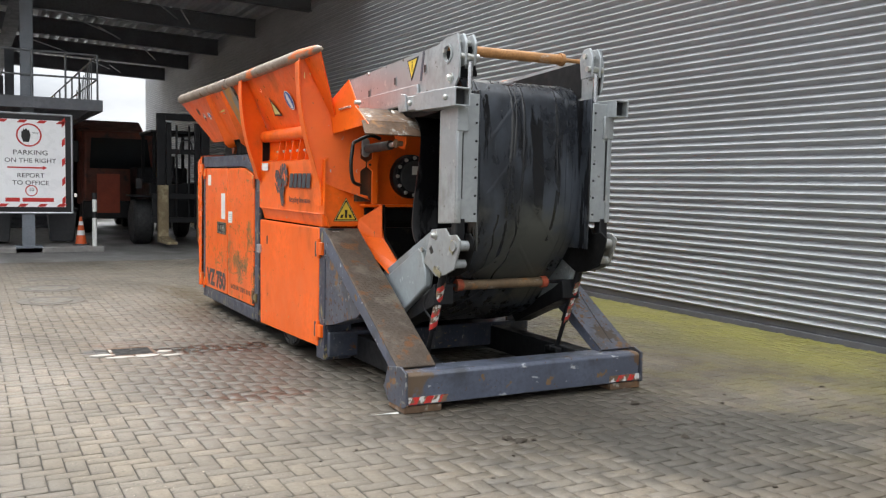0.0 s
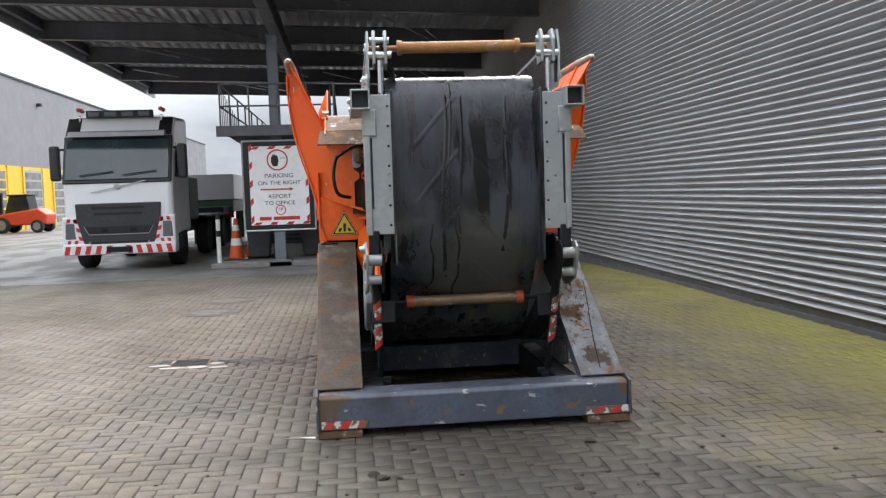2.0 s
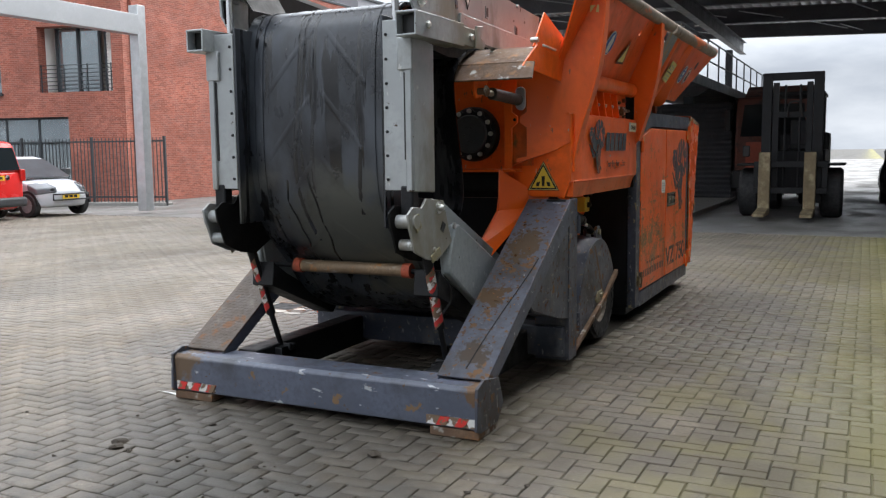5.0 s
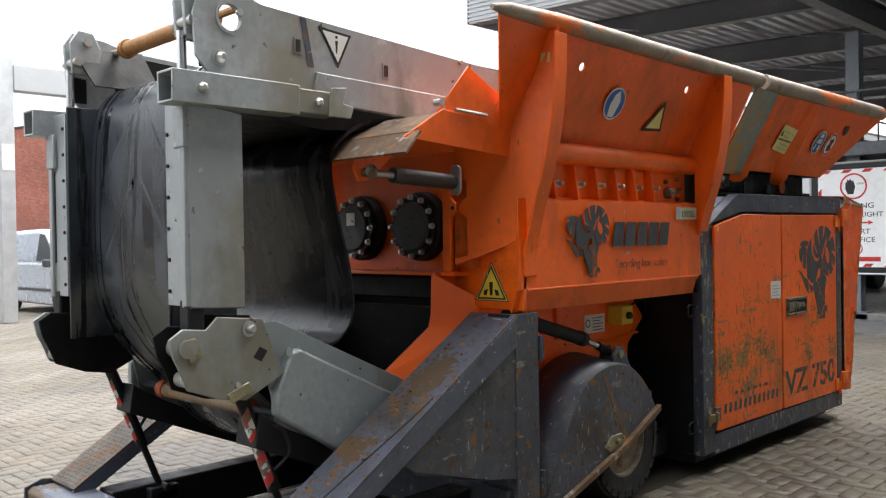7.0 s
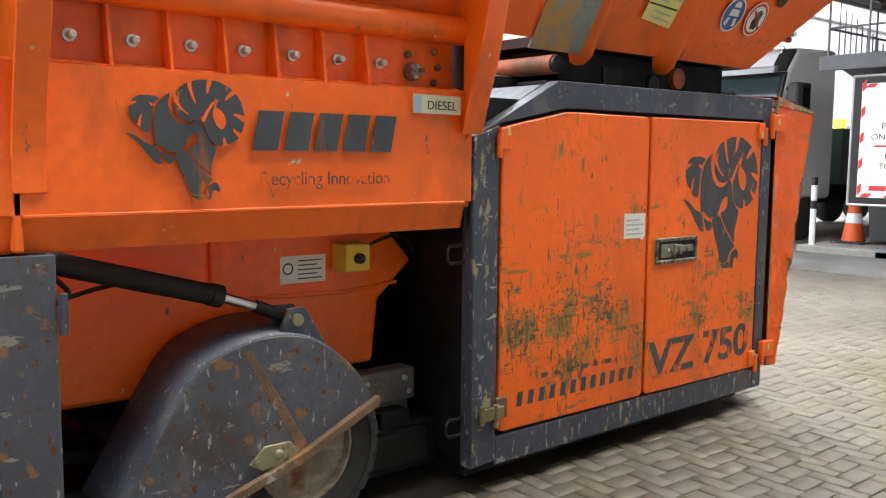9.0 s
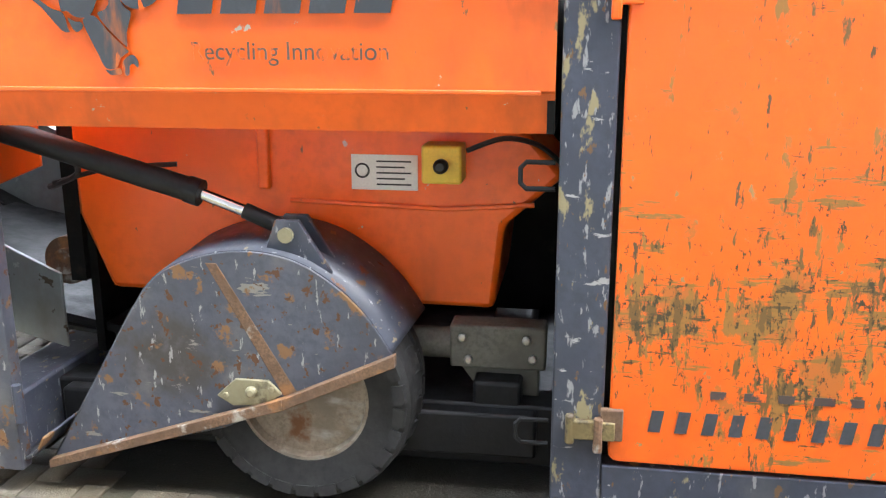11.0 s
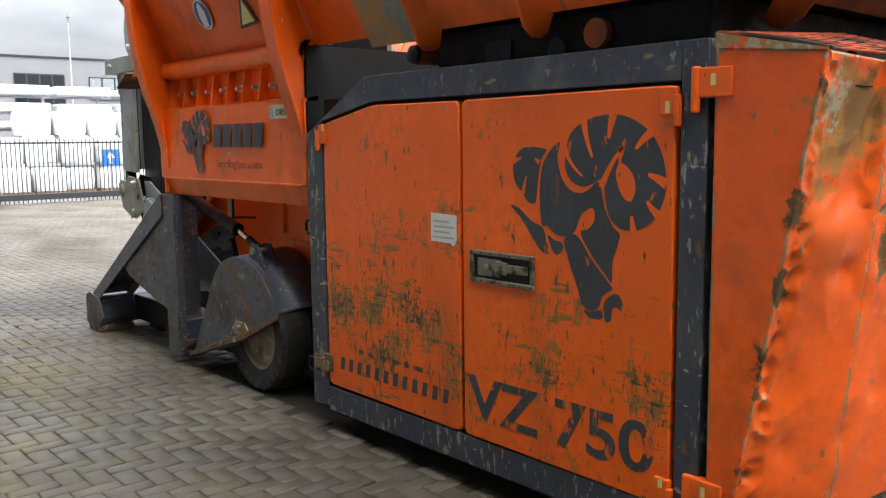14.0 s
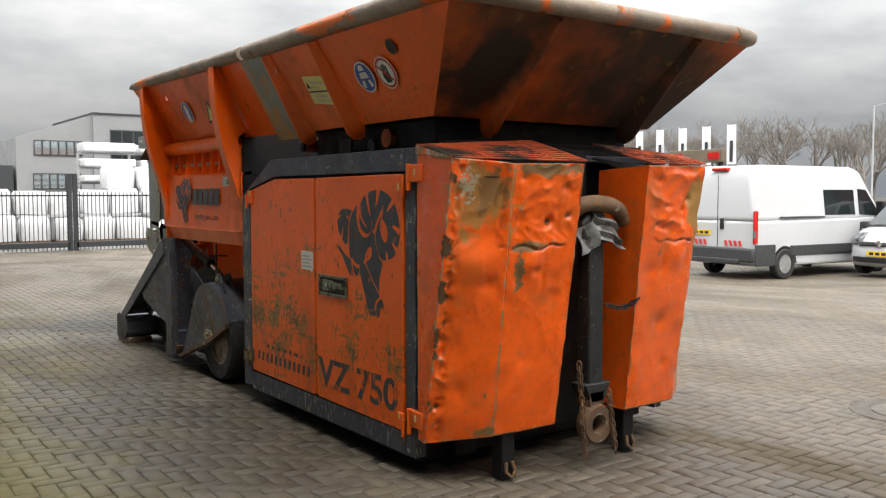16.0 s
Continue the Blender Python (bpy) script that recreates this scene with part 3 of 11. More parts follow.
def ground_material(name, base, wet=0.0, brick=False, joint=False, per_object=False):
    """Concrete paving or asphalt, by place on the ground: damp patches, moss along the hall wall, rust near the machine."""
    ma = bpy.data.materials.new(name)
    ma.use_nodes = True
    n, l = ma.node_tree.nodes, ma.node_tree.links
    bsdf = n["Principled BSDF"]
    geo = n.new("ShaderNodeNewGeometry")
    sep = n.new("ShaderNodeSeparateXYZ")
    l.new(geo.outputs["Position"], sep.inputs[0])

    def noise_fac(scale, detail, lo, hi, stretch=(1, 1, 1)):
        mp = n.new("ShaderNodeMapping")
        mp.inputs["Scale"].default_value = stretch
        l.new(geo.outputs["Position"], mp.inputs["Vector"])
        no = n.new("ShaderNodeTexNoise")
        no.inputs["Scale"].default_value, no.inputs["Detail"].default_value = scale, detail
        l.new(mp.outputs[0], no.inputs["Vector"])
        return rng(no.outputs["Fac"], lo, hi)

    def rng(v, lo, hi, a=0.0, b=1.0):
        mr = n.new("ShaderNodeMapRange")
        mr.interpolation_type = "SMOOTHSTEP"
        for k, val in (("From Min", lo), ("From Max", hi), ("To Min", a), ("To Max", b)):
            mr.inputs[k].default_value = val
        l.new(v, mr.inputs["Value"])
        return mr.outputs["Result"]

    def mul(a, b):
        m = n.new("ShaderNodeMath")
        m.operation = "MULTIPLY"
        l.new(a, m.inputs[0])
        if isinstance(b, float):
            m.inputs[1].default_value = b
        else:
            l.new(b, m.inputs[1])
        return m.outputs[0]

    def mix(f, a, b):
        mx = n.new("ShaderNodeMix")
        mx.data_type = "RGBA"
        for sock, val in (("Factor", f), ("A", a), ("B", b)):
            if isinstance(val, tuple):
                mx.inputs[sock].default_value = (*val, 1)
            else:
                l.new(val, mx.inputs[sock])
        return mx.outputs["Result"]

    col = mix(noise_fac(1.3, 5, 0.3, 0.7), tuple(c * 0.86 for c in base), tuple(c * 1.14 for c in base))
    if brick:
        src = n.new("ShaderNodeObjectInfo").outputs["Random"] if per_object else geo.outputs["Random Per Island"]
        tone = rng(src, 0.0, 1.0)
        col = mix(tone, col, mix(tone, tuple(c * 0.74 for c in base), (base[0] * 1.22, base[1] * 1.18, base[2] * 1.12)))
    col = mix(mul(noise_fac(30, 5, 0.40, 0.66), 0.35), col, tuple(c * 0.62 for c in base))
    col = mix(noise_fac(75, 2, 0.69, 0.74), col, tuple(min(1, c * 3.2) for c in base))
    col = mix(noise_fac(60, 3, 0.60, 0.72, (1.0, 1.0, 1.0)), col, tuple(c * 0.45 for c in base))
    dirt = noise_fac(0.55, 6, 0.44, 0.68, (1, 0.6, 1))
    col = mix(mul(dirt, 0.70), col, tuple(c * f for c, f in zip(base, (0.44, 0.42, 0.38))))
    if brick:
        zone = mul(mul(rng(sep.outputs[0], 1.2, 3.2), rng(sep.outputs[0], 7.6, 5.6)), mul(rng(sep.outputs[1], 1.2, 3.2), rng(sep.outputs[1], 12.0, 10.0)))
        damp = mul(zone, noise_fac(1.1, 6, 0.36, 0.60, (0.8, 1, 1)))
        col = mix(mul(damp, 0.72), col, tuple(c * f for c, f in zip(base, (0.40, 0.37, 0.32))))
    if brick or joint:
        near = mul(mul(rng(sep.outputs[0], 5.3, 7.1), rng(sep.outputs[0], 7.75, 7.65)), noise_fac(1.6, 6, 0.22, 0.55, (1, 0.35, 1)))
        col = mix(mul(near, 0.80), col, (0.200, 0.185, 0.030))
        moss = mul(mul(rng(sep.outputs[0], 3.8, 6.0), rng(sep.outputs[0], 7.75, 7.65)), noise_fac(2.2, 6, 0.42, 0.66))
        col = mix(mul(moss, 0.65), col, (0.145, 0.125, 0.042))
    if brick:
        rusty = mul(mul(rng(sep.outputs[0], 0.8, 1.1), rng(sep.outputs[0], 1.8, 1.4)), mul(rng(sep.outputs[1], 7.3, 7.7), rng(sep.outputs[1], 8.4, 8.0)))
        col = mix(mul(mul(rusty, noise_fac(2.4, 5, 0.48, 0.62, (0.6, 1.2, 1))), 0.75), col, (0.13, 0.050, 0.022))
    if brick:
        mud = mul(mul(rng(sep.outputs[0], 2.0, 2.35), rng(sep.outputs[0], 3.0, 2.6)), mul(rng(sep.outputs[1], 9.6, 10.3), rng(sep.outputs[1], 12.9, 11.9)))
        col = mix(mul(mul(mud, noise_fac(3.4, 7, 0.40, 0.56, (1.6, 0.5, 1))), 0.85), col, (0.075, 0.050, 0.020))
    rough = rng(noise_fac(0.8, 5, 0.35, 0.62, (1, 0.5, 1)), 0.0, 1.0, 0.80, 0.80 - 0.42 * wet)
    # puddles, oil and mud that lie round the machine: middle, reach, colour, strength, gloss
    for (cx, cy), (rx, ry), tone, amount, gloss in GROUND_SPOTS if brick or joint else ():
        mp = n.new("ShaderNodeMapping")
        mp.vector_type = "TEXTURE"
        mp.inputs["Location"].default_value, mp.inputs["Scale"].default_value = (cx, cy, 0), (rx, ry, 9)
        l.new(geo.outputs["Position"], mp.inputs["Vector"])
        ln = n.new("ShaderNodeVectorMath")
        ln.operation = "LENGTH"
        l.new(mp.outputs[0], ln.inputs[0])
        no = n.new("ShaderNodeTexNoise")
        no.inputs["Scale"].default_value, no.inputs["Detail"].default_value, no.inputs["Roughness"].default_value = 1.6 / ry ** 0.6, 7, 0.6
        l.new(geo.outputs["Position"], no.inputs["Vector"])
        sm = n.new("ShaderNodeMath")
        sm.operation = "MULTIPLY_ADD"
        l.new(no.outputs["Fac"], sm.inputs[0])
        sm.inputs[1].default_value = 2.6
        l.new(ln.outputs["Value"], sm.inputs[2])
        f = mul(rng(sm.outputs[0], 2.35, 1.75), amount)
        col = mix(f, col, tone)
        mx = n.new("ShaderNodeMix")
        l.new(f, mx.inputs["Factor"])
        l.new(rough, mx.inputs["A"])
        mx.inputs["B"].default_value = gloss
        rough = mx.outputs["Result"]
    l.new(col, bsdf.inputs["Base Color"])
    l.new(rough, bsdf.inputs["Roughness"])
    bn = n.new("ShaderNodeTexNoise")
    bn.inputs["Scale"].default_value, bn.inputs["Detail"].default_value = 140, 4
    l.new(geo.outputs["Position"], bn.inputs["Vector"])
    bp = n.new("ShaderNodeBump")
    bp.inputs["Strength"].default_value, bp.inputs["Distance"].default_value = 0.6, 0.006
    l.new(bn.outputs["Fac"], bp.inputs["Height"])
    l.new(bp.outputs[0], bsdf.inputs["Normal"])
    return ma


PAVER = (0.138, 0.118, 0.092)
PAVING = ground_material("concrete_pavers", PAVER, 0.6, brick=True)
PAVING_ONE = ground_material("concrete_paver_loose", PAVER, 0.6, brick=True, per_object=True)
JOINT = ground_material("sandy_joint", (0.030, 0.026, 0.019), 0.3, joint=True)
ASPHALT = ground_material("worn_asphalt", (0.150, 0.145, 0.138), 0.8)

HALL_SHEET = coat("hall_corrugated_sheet", (0.37, 0.38, 0.39), 0.50, 0.12, 0.06, 0.7, (((0.29, 0.29, 0.285), 0.5, 0.45, 0.75, (1, 0.3, 1), 0.52, 0.12),))
HALL_TRIM = coat("hall_base_trim", (0.11, 0.11, 0.125), 0.5, 0.2, 0.15, 3.0)
CANOPY_STEEL = coat("canopy_dark_steel", (0.115, 0.120, 0.132), 0.55, 0.1, 0.2, 1.0)
DECK = coat("canopy_deck", (0.60, 0.61, 0.62), 0.45, 0.2, 0.15, 1.0)
FASCIA = coat("canopy_fascia", (0.42, 0.43, 0.44), 0.4, 0.4, 0.08, 1.0)
HUT_SHEET = coat("hut_dark_sheet", (0.075, 0.078, 0.083), 0.5, 0.2, 0.2, 1.5)
KERB = coat("kerb_concrete", (0.22, 0.21, 0.195), 0.8, 0.0, 0.18, 3.0, (((0.10, 0.095, 0.085), 5.0, 0.55, 0.75, V3, 0.9, 0.0),), 0.3, 60.0)



def fall(x, y):
    """How far the yard has dropped: towards the canopy, the car park and the gate."""
    def ease(v):
        v = np.clip(v, 0.0, 1.0)
        return v * v * (3 - 2 * v)
    return -0.12 * np.clip((y - 13.0) / 7.0, 0.0, 1.0) - 0.38 * ease((0.5 - x) / 11) * ease((10.5 - y) / 8) * ease((y + 13) / 8) - 0.14 * ease((-3 - y) / 9)


def yard_sheet(bm, x0, x1, y0, y1, top, thick):
    """A sheet of ground that follows the fall of the yard."""
    xs = [x0] + [0.5 - 0.55 * k for k in range(20, -1, -1) if x0 < 0.5 - 0.55 * k < x1] + [x1]
    ys = [y0] + [-13 + 0.47 * k for k in range(51) if y0 < -13 + 0.47 * k < y1] + [y for y in (13.0, 20.0) if y0 < y < y1] + [y1]
    grid = [[bm.verts.new((x, y, top + float(fall(x, y)))) for y in ys] for x in xs]
    for a, b in zip(grid, grid[1:]):
        for k in range(len(ys) - 1):
            bm.faces.new((a[k], b[k], b[k + 1], a[k + 1]))
    rim = [r[0] for r in grid] + grid[-1][1:] + [r[-1] for r in grid[-2::-1]] + grid[0][-2:0:-1]
    low = [bm.verts.new((v.co.x, v.co.y, top - thick)) for v in rim]
    for k in range(len(rim)):
        j = (k + 1) % len(rim)
        bm.faces.new((rim[j], rim[k], low[k], low[j]))
    bm.faces.new(low[::-1])


tagged(part("ground", B((yard_sheet, -400, 400, -400, 500, -0.0095, 0.5)), JOINT, smooth=False), "dark sandy ground under the paving", "ground", kind="structure")
tagged(part("road", B((yard_sheet, -16.6, 7.6, 17.34, 120, -0.002, 0.3), (yard_sheet, -90, -16.6, -60, 120, -0.002, 0.3)), ASPHALT, smooth=False), "worn grey asphalt beyond the paving", "road", kind="structure")
tagged(part("road", B((yard_sheet, -60, 30, -90, -13.2, -0.003, 0.3)), ASPHALT, smooth=False), "grey asphalt behind the gate", "road", kind="structure")

# ---- herringbone paving ----
BX, BY = 0.103, 0.088
PAVE_X, PAVE_Y = (-16.5, 7.52), (-13.2, 17.30)


def paver_mesh(along_x, chamfer=0.0045):
    lx, ly = (2 * BX, BY) if along_x else (BX, 2 * BY)
    hx, hy = lx / 2 - 0.0034, ly / 2 - 0.0034
    c = chamfer
    vs = [(sx * hx, sy * hy, -0.03) for sx, sy in ((-1, -1), (1, -1), (1, 1), (-1, 1))]
    vs += [(sx * hx, sy * hy, -c) for sx, sy in ((-1, -1), (1, -1), (1, 1), (-1, 1))]
    vs += [(sx * (hx - c), sy * (hy - c), 0) for sx, sy in ((-1, -1), (1, -1), (1, 1), (-1, 1))]
    fs = [(8, 9, 10, 11)]
    for a, b in ((0, 4), (4, 8)):
        fs += [(a + i, a + (i + 1) % 4, b + (i + 1) % 4, b + i) for i in range(4)]
    return np.array(vs), fs


def lay_pavers():
    near = {True: [], False: []}
    rest = {True: [], False: []}
    i0, i1 = int(PAVE_X[0] / BX), int(PAVE_X[1] / BX) - 1
    j0, j1 = int(PAVE_Y[0] / BY), int(PAVE_Y[1] / BY) - 2
    for i in range(i0, i1):
        for j in range(j0, j1):
            k = (i + j) % 4
            if k == 0:
                c = (0.112 + (i + 1) * BX, 0.194 + (j + 0.5) * BY)
            elif k == 2:
                c = (0.112 + (i + 0.5) * BX, 0.194 + (j + 1) * BY)
            else:
                continue
            if 2.55 < c[0] < 4.35 and 6.8 < c[1] < 10.4:
                continue
            inside = 4.75 < c[0] < 6.75 and 3.7 < c[1] < 6.2
            (near if inside else rest)[k == 0].append(c)
    return near, rest


near_pavers, rest_pavers = lay_pavers()
rng_pave = np.random.RandomState(4)
paving = new("pavement", bpy.data.meshes.new("pavement"))
verts, faces, base = [], [], 0
for flag, cs in rest_pavers.items():
    v0, f0 = paver_mesh(flag)
    cs = np.array(cs)
    off = np.zeros((len(cs), 1, 3))
    off[:, 0, :2] = cs + rng_pave.uniform(-0.0012, 0.0012, cs.shape)
    off[:, 0, 2] = rng_pave.uniform(-0.0035, 0.0005, len(cs))
    tilt = rng_pave.uniform(-0.012, 0.012, (len(cs), 1, 2))
    vv = v0[None] + off
    vv[:, :, 2] += (tilt * v0[None, :, :2]).sum(2)
    verts.append(vv.reshape(-1, 3))
    ff = np.array(f0)[None] + (np.arange(len(cs)) * len(v0))[:, None, None] + base
    faces.append(ff.reshape(-1, 4))
    base += len(cs) * len(v0)
verts, faces = np.concatenate(verts), np.concatenate(faces)
verts[:, 2] += fall(verts[:, 0], verts[:, 1])
me = paving.data
me.vertices.add(len(verts))
me.vertices.foreach_set("co", verts.astype(np.float32).ravel())
me.loops.add(faces.size)
me.loops.foreach_set("vertex_index", faces.astype(np.int32).ravel())
me.polygons.add(len(faces))
me.polygons.foreach_set("loop_start", (np.arange(len(faces)) * 4).astype(np.int32))
me.update(calc_edges=True)
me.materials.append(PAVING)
tagged(paving, "damp grey-brown concrete pavers in herringbone, mossy by the wall", "paving", kind="structure")

# ---- corrugated hall wall ----
WALL_X, PITCH = 7.60, 0.0885


def corrugation(x, z0, z1, pitch, amp, steps=8):
    """A rolled wave profile."""
    path, z = [], z0
    k = 0
    while z < z1:
        p = (k % steps) / steps
        path.append((x - amp * math.sin(2 * math.pi * p), z))
        z += pitch / steps
        k += 1
    return path


wall_hall = part("wall_hall", B((ribbon, corrugation(WALL_X - 0.027, 0.13, 8.6, PITCH, 0.035), "y", -32, 44, -0.004), (box, WALL_X + 0.02, WALL_X + 0.35, -32, 44, 0, 8.6)), HALL_SHEET)
tagged(wall_hall, "silver-grey horizontally corrugated metal hall wall", "wall", kind="structure")
tagged(part("baseboard", B((box, WALL_X - 0.05, WALL_X + 0.02, -32, 44, -0.16, 0.055), (box, WALL_X - 0.02, WALL_X + 0.02, -32, 44, 0.055, 0.15)), HALL_TRIM, bevel=0.006), "dark grey trim along the foot of the hall wall", "trim", kind="structure")

# the closed body of the hall behind the wall
tagged(part("floor", B((box, WALL_X + 0.35, WALL_X + 22, -32, 44, -0.2, 0.02)), KERB, smooth=False), "bare concrete floor inside the hall", "floor", kind="structure")
tagged(part("roof", B((box, WALL_X + 0.35, WALL_X + 22, -32, 44, 8.35, 8.6)), HALL_TRIM, smooth=False), "flat dark roof of the hall", "roof", kind="structure")
for y0, y1 in ((-32, -31.7), (43.7, 44)):
    tagged(part("wall_end", B((box, WALL_X + 0.35, WALL_X + 22, y0, y1, 0.02, 8.35)), HALL_SHEET, smooth=False), "plain metal end wall of the hall", "wall", kind="structure")
tagged(part("wall_back", B((box, WALL_X + 21.7, WALL_X + 22, -31.7, 43.7, 0.02, 8.35)), HALL_SHEET, smooth=False), "plain metal back wall of the hall", "wall", kind="structure")

# ---- canopy ----
CX0, CX1, CY0, CY1 = -5.8, WALL_X, 17.3, 41.0
deck = bmesh.new()
path, x, k = [], CX0, 0
while x < CX1 - 0.05:
    path += [(x, 6.42), (x + 0.13, 6.42), (x + 0.16, 6.34), (x + 0.29, 6.34)]
    x += 0.32
ribbon(deck, path, "y", CY0 + 0.05, CY1, 0.004)
canopy_deck = part("ceiling", deck, DECK)
tagged(canopy_deck, "grey trapezoidal sheet roof deck of the canopy", "canopy roof", kind="structure")


def i_beam(name, p, q, h=0.42, w=0.2, parent=None):
    """A rolled beam from p to q, its top at p's and q's height."""
    bm = bmesh.new()
    (ax, ay, az), (bx, by, bz) = p, q
    if abs(bx - ax) > abs(by - ay):
        for (a, b, c, d) in ((-w / 2, w / 2, -0.02, 0), (-0.006, 0.006, -h + 0.02, -0.02), (-w / 2, w / 2, -h, -h + 0.02)):
            prism(bm, [(ay + a, az + c), (ay + b, az + c), (ay + b, az + d), (ay + a, az + d)], "x", ax, bx)
    else:
        for (a, b, c, d) in ((-w / 2, w / 2, -0.02, 0), (-0.006, 0.006, -h + 0.02, -0.02), (-w / 2, w / 2, -h, -h + 0.02)):
            prism(bm, [(ax + a, az + c), (ax + b, az + c), (ax + b, az + d), (ax + a, az + d)], "y", ay, by)
    return part(name, bm, CANOPY_STEEL, parent, smooth=False)


COL_X = 1.12
canopy = thing("canopy_frame", (COL_X, 20.3, 0), "dark steel beams and columns carrying the canopy roof", "canopy frame", kind="structure")
for y in (17.5, 20.95, 25.7, 30.1, 34.6, 39.2):
    i_beam("beam", (CX0 + 0.1, y, 6.32), (CX1 - 0.06, y, 6.32), 0.52, 0.24, canopy)
i_beam("main_beam", (COL_X, CY0 + 0.1, 5.80), (COL_X, CY1, 5.80), 0.5, 0.26, canopy)
for x in (-5.6,):
    i_beam("edge_beam", (x, CY0 + 0.1, 6.33), (x, CY1, 6.33), 0.3, 0.15, canopy)
for y in (20.3, 28.6, 36.9):
    bm = B((box, COL_X - 0.12, COL_X + 0.12, y - 0.12, y - 0.10, 0.0, 5.3), (box, COL_X - 0.12, COL_X + 0.12, y + 0.10, y + 0.12, 0.0, 5.3), (box, COL_X - 0.006, COL_X + 0.006, y - 0.10, y + 0.10, 0.0, 5.3), (box, COL_X - 0.25, COL_X + 0.25, y - 0.2, y + 0.2, 0.0, 0.14))
    part("column", bm, coat("column_grey_steel", (0.16, 0.18, 0.20), 0.5, 0.2, 0.15, 2.0) if y == 20.3 else bpy.data.materials["column_grey_steel"], canopy, smooth=False)
bm = bmesh.new()
for k in range(9):
    y = 19.4 + 2.2 * k
    rod(bm, (CX0 + 1.0 + (k % 3) * 2.0, y, 5.95), (CX0 + 3.2 + (k % 3) * 2.0, y + 3.6, 5.95), 0.02, 6)
    rod(bm, (2.0 + (k % 3) * 1.5, y, 5.95), (4.2 + (k % 3) * 1.0, y + 3.6, 5.95), 0.02, 6)
part("wind_brace", bm, GALV, canopy)
bm = bmesh.new()
fpath, z, k = [], 5.80, 0
while z < 6.66:
    fpath.append((z, 0.02 * (k % 2)))
    z += 0.045
    k += 1
for k, (z, d) in enumerate(fpath[:-1]):
    box(bm, CX0 - 0.02, CX1 - 0.06, CY0 - 0.02 - d, CY0 + 0.05, z, fpath[k + 1][0])
    box(bm, CX0 - 0.05 - d, CX0 + 0.02, CY0 - 0.02, CY1, z, fpath[k + 1][0])
part("fascia", bm, FASCIA, canopy, smooth=False)
tagged(part("ceiling", B((box, CX0, CX1 - 0.05, CY0, CY1, 6.46, 6.62)), CANOPY_STEEL, smooth=False), "roof felt over the canopy deck", "canopy roof", kind="structure")
# the roof falls towards the hall
for ob in (canopy_deck, *canopy.children, bpy.data.objects["ceiling.001"]):
    if ob.name.startswith("column"):
        continue
    for v in ob.data.vertices:
        v.co.z += 0.032 * (WALL_X - v.co.x)
for k, y in enumerate((23.5, 28.0, 32.4)):
    for x in (-2.6, 3.9):
        lamp = thing("strip_light", (x, y, 6.2), "unlit white strip light under the canopy deck", "strip light", "canopy lights")
        part("housing", B((box, x - 0.05, x + 0.05, y - 0.75, y + 0.75, 6.26 + 0.032 * (WALL_X - x), 6.34 + 0.032 * (WALL_X - x))), WHITE, lamp, bevel=0.005)
        part("diffuser", B((box, x - 0.04, x + 0.04, y - 0.74, y + 0.74, 6.23 + 0.032 * (WALL_X - x), 6.258 + 0.032 * (WALL_X - x))), STICKER, lamp, bevel=0.01)

# ---- platform and hut under the canopy ----
island = part("kerb_island", B((box, -0.46, 2.60, 20.1, 38, -0.17, -0.01)), KERB, bevel=0.02)
tagged(island, "concrete kerb island under the platform", "kerb", kind="structure")
platform = thing("platform", (1.2, 20.1, 2.8), "dark steel walkway platform with grey tube railings", "platform", kind="structure")
part("deck", B((box, -0.17, 2.55, 20.1, 37.5, 2.98, 3.06)), CANOPY_STEEL, platform, smooth=False)
part("edge_channel", B((prism, [(-0.19, 2.86), (-0.19, 3.10), (2.57, 3.10), (2.57, 2.86)], "y", 20.02, 20.12)), CANOPY_STEEL, platform, bevel=0.01)
part("edge_channel", B((box, 2.52, 2.58, 20.12, 37.5, 2.86, 3.10)), CANOPY_STEEL, platform, bevel=0.01)
part("joist", B((prism, [(-0.1, 2.98), (2.45, 2.98), (2.1, 2.70), (0.3, 2.70)], "y", 20.4, 20.6), (prism, [(-0.1, 2.98), (2.45, 2.98), (2.1, 2.75), (0.3, 2.75)], "y", 24.4, 24.6)), CANOPY_STEEL, platform)
bm = bmesh.new()
for x in (-0.1, 2.48):
    for k in range(11):
        rod(bm, (x, 20.15 + 1.72 * k, 3.06), (x, 20.15 + 1.72 * k, 4.05), 0.021, 8)
    for z in (3.55, 4.05):
        rod(bm, (x, 20.15, z), (x, 37.3, z), 0.021, 8)
for x in (0.55, 1.2, 1.85):
    rod(bm, (x, 20.15, 3.06), (x, 20.15, 4.05), 0.021, 8)
for z in (3.55, 4.05):
    rod(bm, (-0.1, 20.15, z), (2.48, 20.15, z), 0.021, 8)
part("railing", bm, coat("railing_grey", (0.17, 0.18, 0.19), 0.5, 0.3, 0.15, 3.0), platform)
bm = bmesh.new()
for k in range(9):
    rod(bm, (2.40 - 0.02 * k, 20.5 + 0.16 * k, 3.1), (2.40 - 0.02 * k, 20.5 + 0.16 * k, 4.0 - 0.07 * k), 0.012, 6)
    rod(bm, (-0.1 + 0.02 * k, 20.5 + 0.16 * k, 3.1), (-0.1 + 0.02 * k, 20.5 + 0.16 * k, 4.0 - 0.07 * k), 0.012, 6)
part("stair_rail", bm, bpy.data.materials["railing_grey"], platform)
platform.matrix_basis = Matrix.Translation((1.2, 20.1, 2.94))
hut = thing("office_hut", (1.1, 27.6, 0.11), "dark horizontally clad office hut under the platform", "hut", kind="structure")
